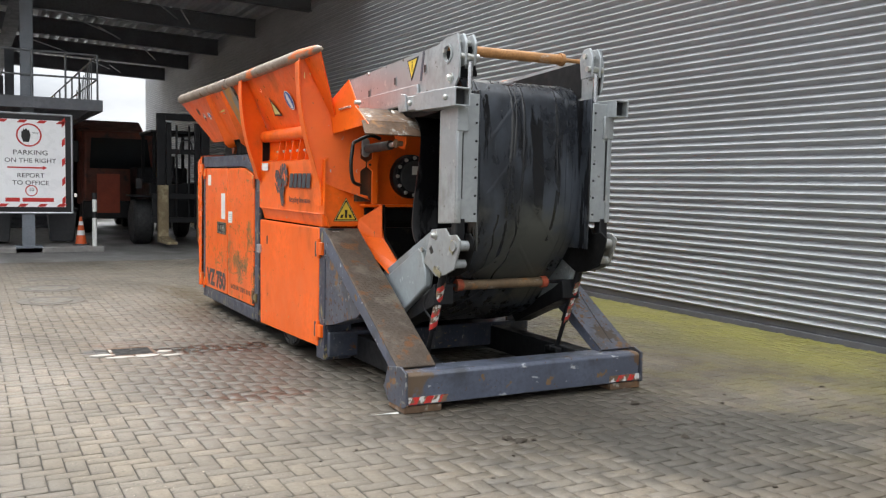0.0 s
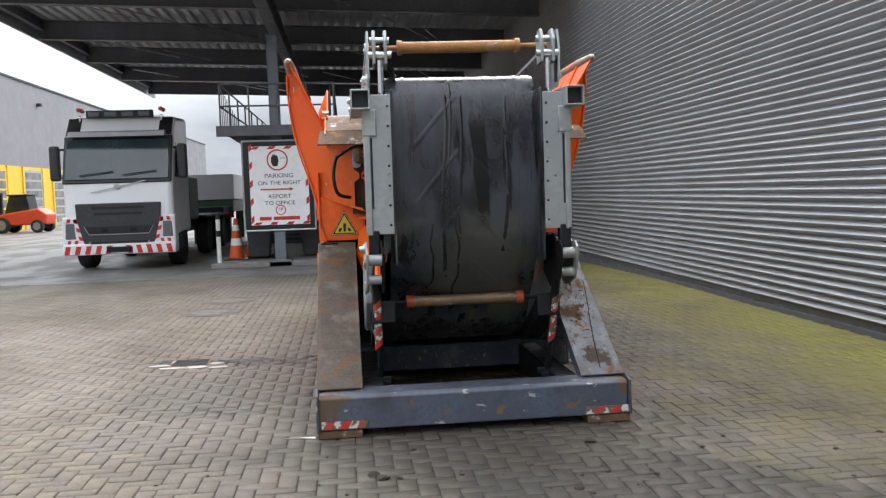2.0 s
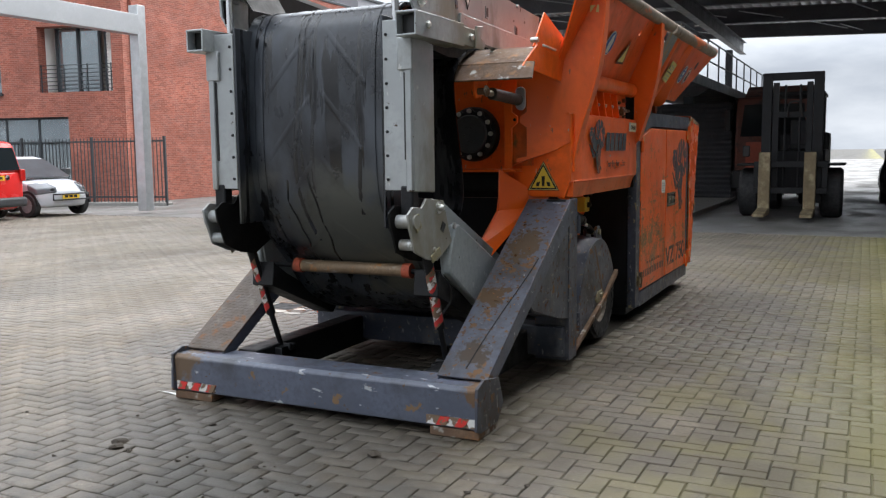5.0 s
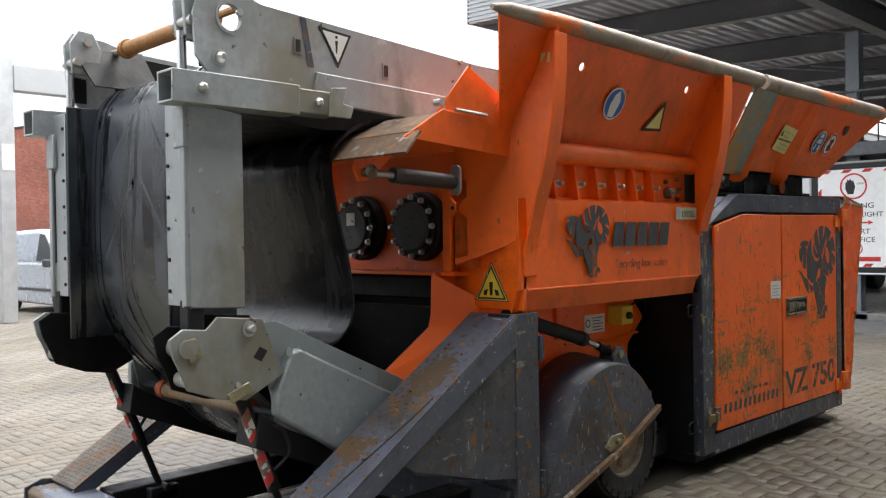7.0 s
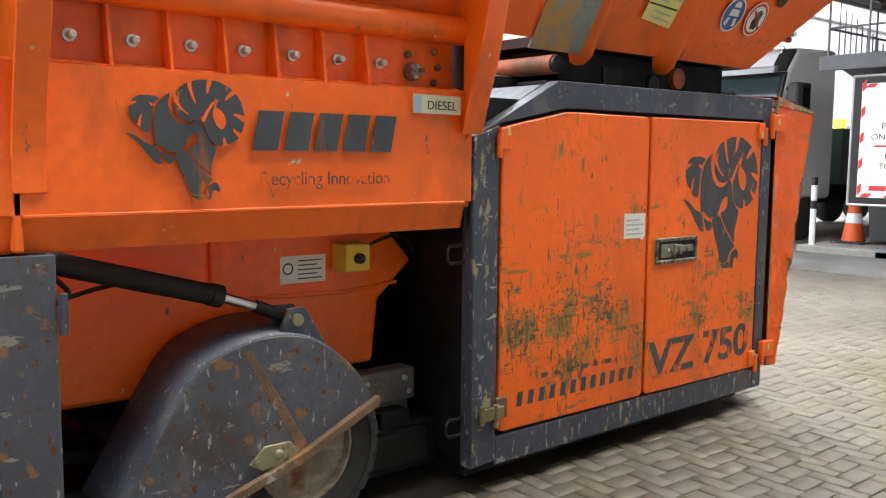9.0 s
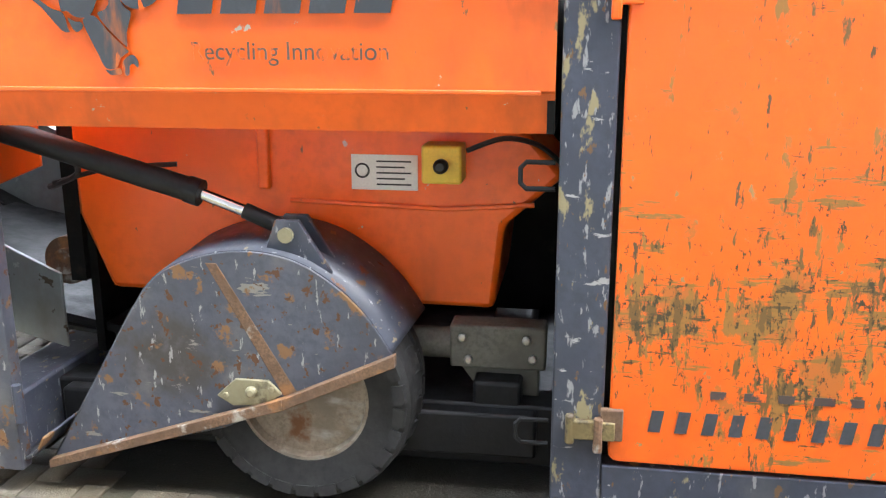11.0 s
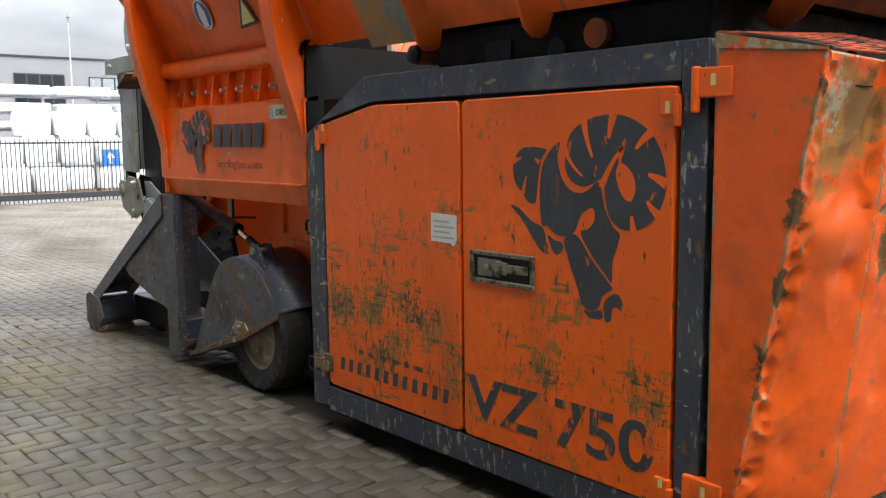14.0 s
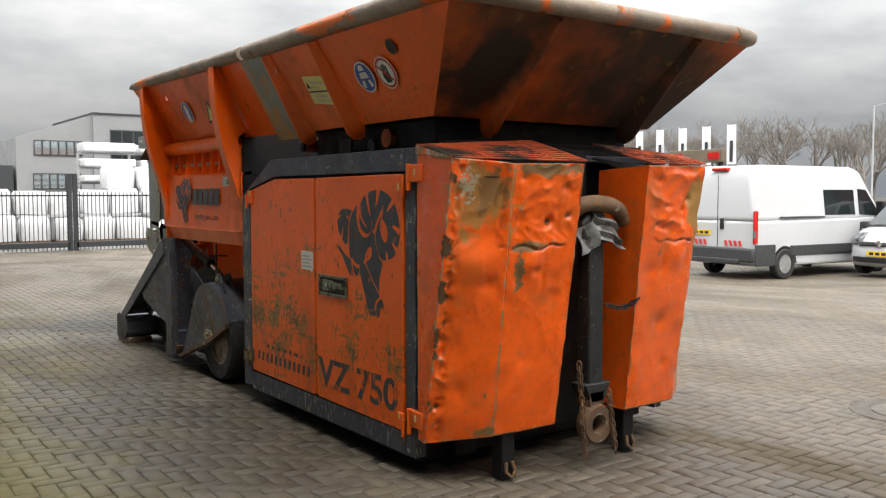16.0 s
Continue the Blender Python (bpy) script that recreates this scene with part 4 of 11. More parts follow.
part("wall", B((ribbon, corrugation(27.62, 0.11, 2.86, 0.14, 0.02, 6), "x", -0.36, 2.53, -0.004), (box, -0.34, 2.51, 27.66, 37.0, 0.11, 2.86)), HUT_SHEET, hut)
part("wall", B((ribbon, [(-p[0] + 2 * 2.53, p[1]) for p in corrugation(2.51, 0.11, 2.86, 0.14, 0.02, 6)], "y", 27.62, 37.0, 0.004)), HUT_SHEET, hut)
part("door", B((box, 2.535, 2.575, 30.0, 31.0, 0.12, 2.2)), PLASTIC, hut, bevel=0.01)

# ---- sign on the column ----
SIGN_Y = 20.15
SIGN_WHITE = coat("sign_white", (0.88, 0.88, 0.88), 0.3, 0.0, 0.03, 2.0)
sign = thing("parking_sign", (1.25, SIGN_Y, 0.7), "white notice board with red hazard border on a black panel", "sign")
part("backboard", B((box, 0.45, 1.99, SIGN_Y, SIGN_Y + 0.04, 0.74, 2.70)), BLACK, sign, bevel=0.006)
bm = B((rod, (0.43, SIGN_Y + 0.01, 0.72), (0.43, SIGN_Y + 0.01, 2.72), 0.022, 8), (rod, (2.0, SIGN_Y + 0.01, 0.72), (2.0, SIGN_Y + 0.01, 2.72), 0.022, 8), (rod, (0.43, SIGN_Y + 0.01, 2.72), (2.0, SIGN_Y + 0.01, 2.72), 0.022, 8), (rod, (0.43, SIGN_Y + 0.01, 0.72), (2.0, SIGN_Y + 0.01, 0.72), 0.022, 8))
part("tube_frame", bm, GALV, sign)
face = part("notice", B((box, 0.575, 1.875, SIGN_Y - 0.012, SIGN_Y - 0.002, 0.84, 2.60)), SIGN_WHITE, sign)
bm = bmesh.new()
for k in range(9):
    if k % 2 == 0:
        z = 0.87 + k * 0.2
        for x in (0.58, 1.81):
            prism(bm, [(x, z), (x + 0.06, z + 0.06), (x + 0.06, z + 0.2), (x, z + 0.14)], "y", SIGN_Y - 0.016, SIGN_Y - 0.0125)
for k in range(7):
    if k % 2 == 0:
        x = 0.62 + k * 0.18
        for z in (0.845, 2.535):
            prism(bm, [(x, z), (x + 0.14, z), (x + 0.20, z + 0.06), (x + 0.06, z + 0.06)], "y", SIGN_Y - 0.016, SIGN_Y - 0.0125)
part("hazard_border", bm, RED, face)
bm = bmesh.new()
lathe(bm, [(0.205, 0), (0.235, 0), (0.235, 0.004), (0.205, 0.004)], (1.2, SIGN_Y - 0.017, 2.29), "y", 36, True)
lathe(bm, [(0.095, 0), (0.115, 0), (0.115, 0.004), (0.095, 0.004)], (1.235, SIGN_Y - 0.017, 1.17), "y", 30, True)
prism(bm, [(0.80, 1.62), (1.45, 1.62), (1.45, 1.595), (1.53, 1.635), (1.45, 1.675), (1.45, 1.65), (0.80, 1.65)], "y", SIGN_Y - 0.017, SIGN_Y - 0.0125)
part("red_mark", bm, RED, face)
bm = bmesh.new()
prism(bm, [(1.10, 2.15), (1.20, 2.15), (1.23, 2.28), (1.20, 2.40), (1.17, 2.38), (1.15, 2.43), (1.125, 2.39), (1.10, 2.42), (1.085, 2.36), (1.065, 2.37), (1.06, 2.25)], "y", SIGN_Y - 0.017, SIGN_Y - 0.0125)
part("stop_symbol", bm, BLACK, face)
UP = Matrix.Rotation(radians(90), 4, "X")
for body, z, size, st in (("PARKING", 1.935, 0.135, 1.15), ("ON THE RIGHT", 1.775, 0.125, 1.1), ("REPORT", 1.475, 0.125, 1.12), ("TO OFFICE", 1.325, 0.125, 1.1)):
    words("lettering", body, size, Matrix.Translation((1.225, SIGN_Y - 0.015, z)) @ UP, BLACK, face, 0.002, st)["kind"] = "stuff"
words("lettering", "STOP", 0.05, Matrix.Translation((1.32, SIGN_Y - 0.015, 2.33)) @ UP, BLACK, face, 0.002)["kind"] = "stuff"
words("lettering", "10", 0.10, Matrix.Translation((1.235, SIGN_Y - 0.015, 1.19)) @ UP, BLACK, face, 0.002)["kind"] = "stuff"
bm = bmesh.new()
for x0, x1 in ((0.76, 1.02), (1.07, 1.65)):
    box(bm, x0, x1, SIGN_Y - 0.016, SIGN_Y - 0.0125, 0.945, 1.025)
part("name_bar", bm, RED, face)
sign.matrix_basis = Matrix.Translation((1.19, SIGN_Y, 0.81)) @ Matrix.Scale(1.028, 4)


# ---- vehicles ----
PANE = coat("vehicle_glass", (0.012, 0.016, 0.018), 0.06, 0.0, 0.1, 2.0, spec=0.4)
HEADLIGHT = coat("headlamp", (0.13, 0.14, 0.15), 0.14, 0.1, 0.1, 9.0)
TAIL = coat("tail_lamp", (0.42, 0.015, 0.012), 0.15, 0.0, 0.1, 9.0)
PLATE = coat("number_plate_yellow", (0.75, 0.48, 0.03), 0.4, 0.0, 0.08, 9.0)
ALLOY = coat("wheel_trim", (0.27, 0.275, 0.28), 0.42, 0.25, 0.15, 9.0)


def road_wheel(root, x, y, r, w, out):
    wh = part("wheel", B((lathe, [(r * 0.62, -w / 2), (r * 0.9, -w / 2), (r, -w * 0.36), (r, w * 0.36), (r * 0.9, w / 2), (r * 0.62, w / 2)], (x, y, r), "y", 28, True)), TYRE, root)
    bm = bmesh.new()
    lathe(bm, [(r * 0.63, out * w * 0.42), (r * 0.58, out * w * 0.40), (r * 0.5, out * w * 0.22), (r * 0.2, out * w * 0.24), (r * 0.16, out * w * 0.36), (0.0, out * w * 0.36)], (x, y, r), "y", 24)
    for k in range(5):
        a = 2 * math.pi * k / 5
        rod(bm, (x + r * 0.15 * math.cos(a), y + out * w * 0.32, r + r * 0.15 * math.sin(a)), (x + r * 0.58 * math.cos(a), y + out * w * 0.36, r + r * 0.58 * math.sin(a)), r * 0.07, 6)
    part("wheel_trim", bm, ALLOY, wh)


def nose_bend(bm, xb, h):
    """Round the nose in plan and let the bonnet fall towards the wings."""
    bmesh.ops.subdivide_edges(bm, edges=[e for e in bm.edges if abs(e.verts[0].co.y - e.verts[1].co.y) > 0.2], cuts=7)
    for v in bm.verts:
        w = min(1.0, abs(v.co.y) / h)
        if v.co.x > xb - 1.1:
            f = (v.co.x - xb + 1.1) / 1.1
            v.co.x -= 0.30 * f * w ** 3
            v.co.y *= 1 - 0.06 * f * f
            if v.co.z > 0.6:
                v.co.z -= 0.06 * f * w ** 3
    return bm


WINDSCREEN = coat("car_windscreen", (0.06, 0.07, 0.078), 0.05, 0.0, 0.15, 2.0, spec=0.5)


def vehicle(name, m, label, category, lower, upper, W, lean, paint, side_panes, wheels, r, group="", front_pane=None, rear_pane=None, bumper=None, plates=("front", "rear"), extras=None):
    """A car or van, nose to +x. lower and upper: side outlines (x, z); lean: how far the cabin's sides lean in at the roof."""
    root = thing(name, (0, 0, 0), label, category, group)
    h = W / 2
    body = B((prism, lower, "y", -h, h))
    xa, xb = min(p[0] for p in lower), max(p[0] for p in lower)
    nose_bend(body, xb, h)
    for v in body.verts:
        if v.co.x < xa + 0.4:
            v.co.x += 0.06 * (abs(v.co.y) / h) ** 3
    part("body", body, paint, root, bevel=0.07, segments=4)
    zb = min(p[1] for p in upper)
    zt = max(p[1] for p in upper)

    def yy(z):
        return h - 0.015 - lean * (z - zb) / (zt - zb)
    bm = bmesh.new()
    L = [bm.verts.new((x, yy(z), z)) for x, z in upper]
    R = [bm.verts.new((x, -yy(z), z)) for x, z in upper]
    bm.faces.new(L)
    bm.faces.new(R[::-1])
    for k in range(len(upper)):
        bm.faces.new((L[k], L[(k + 1) % len(upper)], R[(k + 1) % len(upper)], R[k]))
    part("cabin", bm, paint, root, bevel=0.10, segments=4)
    for s in (1, -1):
        for poly in side_panes:
            bm = bmesh.new()
            ps = [Vector((x, s * (yy(z) + 0.003), z)) for x, z in poly]
            v0 = [bm.verts.new(p) for p in ps]
            v1 = [bm.verts.new(p + Vector((0, s * 0.006, 0))) for p in ps]
            bm.faces.new(v0)
            bm.faces.new(v1[::-1])
            for k in range(len(ps)):
                bm.faces.new((v0[k], v0[(k + 1) % len(ps)], v1[(k + 1) % len(ps)], v1[k]))
            part("side_window", bm, PANE, root)
    for nm, pane, sgn in (("windscreen", front_pane, 1), ("rear_window", rear_pane, -1)):
        if pane:
            (x0, z0), (x1, z1), inset = pane
            part(nm, B((slab, [(x0 + 0.012 * sgn, -yy(z0) + inset, z0), (x0 + 0.012 * sgn, yy(z0) - inset, z0), (x1 + 0.012 * sgn, yy(z1) - inset, z1), (x1 + 0.012 * sgn, -yy(z1) + inset, z1)], 0.006 * sgn)), WINDSCREEN if sgn > 0 else PANE, root)
    for x in wheels:
        for s in (1, -1):
            arch = [(x + (r + 0.06) * math.cos(a), r + (r + 0.06) * math.sin(a)) for a in [math.pi * k / 12 for k in range(13)]]
            part("wheel_arch", B((prism, arch, "y", s * (h - 0.02), s * (h + 0.004))), BLACK, root)
            road_wheel(root, x, s * (h - 0.072), r, 0.2, s)
    if bumper:
        for x0, x1, z0, z1 in bumper:
            part("bumper", B((box, x0, x1, -h - 0.01, h + 0.01, z0, z1)), PLASTIC, root, bevel=0.04, segments=3)
    if extras:
        extras(root, h)
    root.matrix_basis = m
    return root


def lamps(root, h, xf, zf, xr, zr, tall=False, pf=0.5, pr=0.9):
    for s in (1, -1):
        lens = part("headlight", nose_bend(B((prism, [(xf - 0.30, zf - 0.02), (xf - 0.05, zf - 0.12), (xf + 0.06, zf - 0.10), (xf + 0.035, zf + 0.03), (xf - 0.34, zf + 0.15)], "y", s * (h - 0.42), s * (h + 0.01))), xf + 0.04, h), HEADLIGHT, root, bevel=0.03, segments=3)
        part("bulb", nose_bend(B((lathe, [(0.045, 0.0), (0.05, 0.02), (0.0, 0.024)], (xf + 0.03, s * (h - 0.30), zf - 0.04), "x", 14)), xf + 0.04, h), BLACK, lens)
        tall_h = 0.36 if tall else 0.14
        part("tail_light", B((box, xr - 0.012, xr + 0.10, *sorted((s * (h - 0.13), s * (h + 0.006))), zr - tall_h, zr + tall_h)), TAIL, root, bevel=0.02)
    for x, z, sgn in ((xf, pf, 1), (xr, pr, -1)):
        pl = part("number_plate", B((box, *sorted((x + 0.055 * sgn, x + 0.066 * sgn)), -0.26, 0.26, z - 0.055, z + 0.055)), PLATE, root)
        part("plate_bar", B(*[(box, *sorted((x + 0.0662 * sgn, x + 0.068 * sgn)), -0.20 + 0.14 * k, -0.10 + 0.14 * k, z - 0.03, z + 0.03) for k in range(3)]), BLACK, pl)
    for s in (1, -1):
        part("door_mirror", B((box, xf - 1.15, xf - 0.98, *sorted((s * (h + 0.01), s * (h + 0.20))), 1.02, 1.18)), PLASTIC, root, bevel=0.03)


def small_van(m, paint, label, rear_wipe=True):
    lower = [(-2.18, 0.34), (-2.20, 0.95), (-2.16, 1.12), (0.75, 1.11), (1.25, 1.08), (1.65, 1.01), (1.93, 0.92), (2.08, 0.81), (2.15, 0.66), (2.18, 0.48), (2.17, 0.36), (2.08, 0.24), (1.8, 0.20), (-1.9, 0.22)]
    upper = [(-2.16, 1.08), (-2.04, 1.70), (-1.95, 1.80), (0.10, 1.83), (0.35, 1.78), (1.28, 1.08)]

    def extras(root, h):
        lamps(root, h, 2.14, 0.83, -2.20, 1.02, False, 0.52, 0.97)
        part("grille", nose_bend(B((box, 2.05, 2.185, -0.52, 0.52, 0.68, 0.77)), 2.18, h), BLACK, root, bevel=0.02)
        part("grille_bar", nose_bend(B((box, 2.18, 2.192, -0.48, 0.48, 0.72, 0.732), (lathe, [(0.0, 0.03), (0.075, 0.026), (0.08, 0.0)], (2.175, 0, 0.735), "x", 18)), 2.18, h), CHROME, root)
        part("lower_grille", nose_bend(B((box, 2.05, 2.20, -0.74, 0.74, 0.32, 0.44)), 2.18, h), BLACK, root, bevel=0.02)
        part("rear_bumper", B((box, -2.26, -2.08, -h + 0.01, h - 0.01, 0.30, 0.52)), PLASTIC, root, bevel=0.06, segments=3)
        part("tailgate_badge", B((lathe, [(0.0, -0.02), (0.06, -0.018), (0.065, 0.0)], (-2.20, -0.38, 0.98), "x", 18)), CHROME, root)
        part("rear_wiper", B((rod, (-2.185, 0.02, 1.20), (-2.12, 0.03, 1.58), 0.012, 6)), BLACK, root)
        part("side_trim", B((box, -1.2, 1.0, -h - 0.012, -h + 0.01, 0.50, 0.56)), PLASTIC, root, bevel=0.01)
    return vehicle("small_van", m, label, "van", lower, upper, 1.79, 0.12, paint, [[(0.16, 1.14), (1.12, 1.14), (0.42, 1.70), (0.16, 1.72)]], (-1.30, 1.36), 0.31, "parked cars",
                   ((1.29, 1.12), (0.42, 1.74), 0.07), ((-2.16, 1.14), (-2.06, 1.66), 0.10), None, extras=extras)


def small_hatch(m, paint, label):
    lower = [(-1.72, 0.34), (-1.76, 0.80), (-1.70, 0.98), (0.62, 0.95), (1.45, 0.86), (1.74, 0.66), (1.77, 0.45), (1.70, 0.24), (-1.6, 0.22)]
    upper = [(-1.70, 0.94), (-1.58, 1.32), (-1.35, 1.45), (-0.10, 1.49), (0.15, 1.44), (0.98, 0.93)]

    def extras(root, h):
        lamps(root, h, 1.72, 0.72, -1.75, 0.95, False, 0.50, 0.8)
        part("grille_ring", B((tube, [(1.78, -0.55, 0.42), (1.79, -0.55, 0.56), (1.79, 0.55, 0.56), (1.78, 0.55, 0.42), (1.78, -0.55, 0.42)], 0.018, 6)), BLACK, root)
    return vehicle("small_car", m, label, "car", lower, upper, 1.64, 0.14, paint, [[(-1.2, 0.99), (-0.2, 0.99), (-0.2, 1.38), (-1.1, 1.36)], [(-0.12, 0.99), (0.82, 0.97), (0.14, 1.38), (-0.12, 1.40)]], (-1.15, 1.20), 0.30, "parked cars",
                   ((0.99, 0.97), (0.20, 1.42), 0.07), ((-1.69, 1.0), (-1.55, 1.32), 0.12), None, extras=extras)


def large_van(m, paint, label):
    lower = [(-2.70, 0.40), (-2.72, 1.30), (1.55, 1.34), (2.25, 1.12), (2.55, 0.98), (2.70, 0.72), (2.68, 0.36), (2.3, 0.26), (-2.5, 0.30)]
    upper = [(-2.72, 1.28), (-2.69, 2.20), (-2.60, 2.46), (-2.35, 2.52), (0.85, 2.52), (1.15, 2.42), (2.02, 1.28)]

    def extras(root, h):
        for s in (1, -1):
            part("tail_light", B((box, -2.735, -2.62, *sorted((s * (h - 0.05), s * (h + 0.012))), 0.80, 1.52)), TAIL, root, bevel=0.02)
            part("lamp_lens", B((box, -2.738, -2.70, *sorted((s * (h - 0.042), s * (h + 0.014))), 0.93, 1.08)), HEADLIGHT, root, bevel=0.008)
            part("headlight", B((prism, [(2.05, 1.0), (2.60, 0.82), (2.60, 0.95), (2.2, 1.18)], "y", s * (h - 0.25), s * (h + 0.006))), HEADLIGHT, root, bevel=0.02)
            part("side_moulding", B((box, -1.55, 1.2, *sorted((s * (h - 0.01), s * (h + 0.02))), 0.52, 0.74)), PLASTIC, root, bevel=0.012)
            part("sill_moulding", B((box, -2.70, -2.05, *sorted((s * (h - 0.01), s * (h + 0.022))), 0.32, 0.78)), PLASTIC, root, bevel=0.012)
            part("slide_rail", B((box, -1.9, -0.35, *sorted((s * (h - 0.01), s * (h + 0.012))), 1.345, 1.385)), PLASTIC, root, bevel=0.006)
            for x in (0.98, 1.20):
                part("door_handle", B((box, x, x + 0.06, *sorted((s * (h - 0.01), s * (h + 0.015))), 1.02, 1.22)), BLACK, root, bevel=0.01)
            part("door_mirror", B((box, 1.55, 1.70, *sorted((s * (h + 0.01), s * (h + 0.22))), 1.32, 1.72)), BLACK, root, bevel=0.03)
        part("rear_bumper", B((box, -2.80, -2.60, -h - 0.01, h + 0.01, 0.40, 0.70)), PLASTIC, root, bevel=0.04)
        part("rear_step", B((box, -2.86, -2.78, -0.7, 0.7, 0.36, 0.46)), PLASTIC, root, bevel=0.02)
        part("brake_lamp", B((box, -2.70, -2.56, -0.22, 0.22, 2.40, 2.47)), TAIL, root, bevel=0.02)
        part("door_seam", B((box, -2.724, -2.715, -0.005, 0.005, 0.72, 2.30)), PLASTIC, root)
        part("rear_handle", B((box, -2.745, -2.715, -0.18, -0.08, 1.10, 1.34)), BLACK, root, bevel=0.01)
        pl = part("number_plate", B((box, -2.735, -2.722, 0.20, 0.72, 0.96, 1.07)), PLATE, root)
        part("plate_bar", B(*[(box, -2.738, -2.7352, 0.25 + 0.15 * k, 0.36 + 0.15 * k, 0.985, 1.045) for k in range(3)]), BLACK, pl)
        bm = bmesh.new()
        for s in (1, -1):
            for k in range(4):
                y = s * (0.30 + 0.13 * k)
                prism(bm, [(y, 0.74), (y + 0.06, 0.74), (y + 0.10, 0.86), (y + 0.04, 0.86)], "x", -2.736, -2.722)
        part("hazard_marking", bm, RED, root)
    return vehicle("large_van", m, label, "van", lower, upper, 2.05, 0.16, paint, [[(-0.30, 1.40), (0.82, 1.40), (0.82, 1.98), (-0.30, 1.98)], [(0.98, 1.40), (1.80, 1.36), (1.30, 1.98), (0.98, 2.0)]], (-1.72, 1.73), 0.34, "parked cars",
                   ((2.03, 1.34), (1.20, 2.36), 0.08), None, None, extras=extras)


PAINT_RED = coat("van_red", (0.62, 0.022, 0.020), 0.25, 0.0, 0.05, 1.0, spec=0.6)
PAINT_WHITE = coat("van_white", (0.46, 0.475, 0.50), 0.22, 0.0, 0.03, 1.0, spec=0.6)
PAINT_SILVER = coat("van_silver", (0.42, 0.45, 0.50), 0.26, 0.5, 0.05, 1.0, spec=0.6)
small_van(pose(-13.75, 14.25, 0, 0, 0, 184), PAINT_RED, "red panel van parked nose to the brick office")
small_hatch(pose(-13.5, 16.60, 0, 0, 0, 2), PAINT_WHITE, "small white hatchback parked nose outwards by the fence")
small_van(pose(-12.55, 11.45, 0, 0, 0, 1), PAINT_SILVER, "silver-grey panel van parked nose outwards")
large_van(pose(-12.24, 2.19, 0, 0, 0, 175.3), PAINT_WHITE, "white high-roof van with hazard marks on its rear")
small_van(pose(-13.75, 4.72, 0, 0, 0, -4), PAINT_WHITE, "white van parked nose outwards beside the large van")


# ---- lorry ----
def hazard(bm_r, bm_w, x0, x1, y, z0, z1, n, lean=1):
    w = (x1 - x0) / n
    for k in range(n):
        u = x0 + w * k
        d = 0.4 * w * lean
        prism(bm_r if k % 2 == 0 else bm_w, [(u, z0), (u + w, z0), (u + w + d, z1), (u + d, z1)], "y", y, y + 0.012)


CAB_WHITE = coat("cab_white", (0.80, 0.81, 0.82), 0.22, 0.0, 0.03, 1.0, spec=0.6)


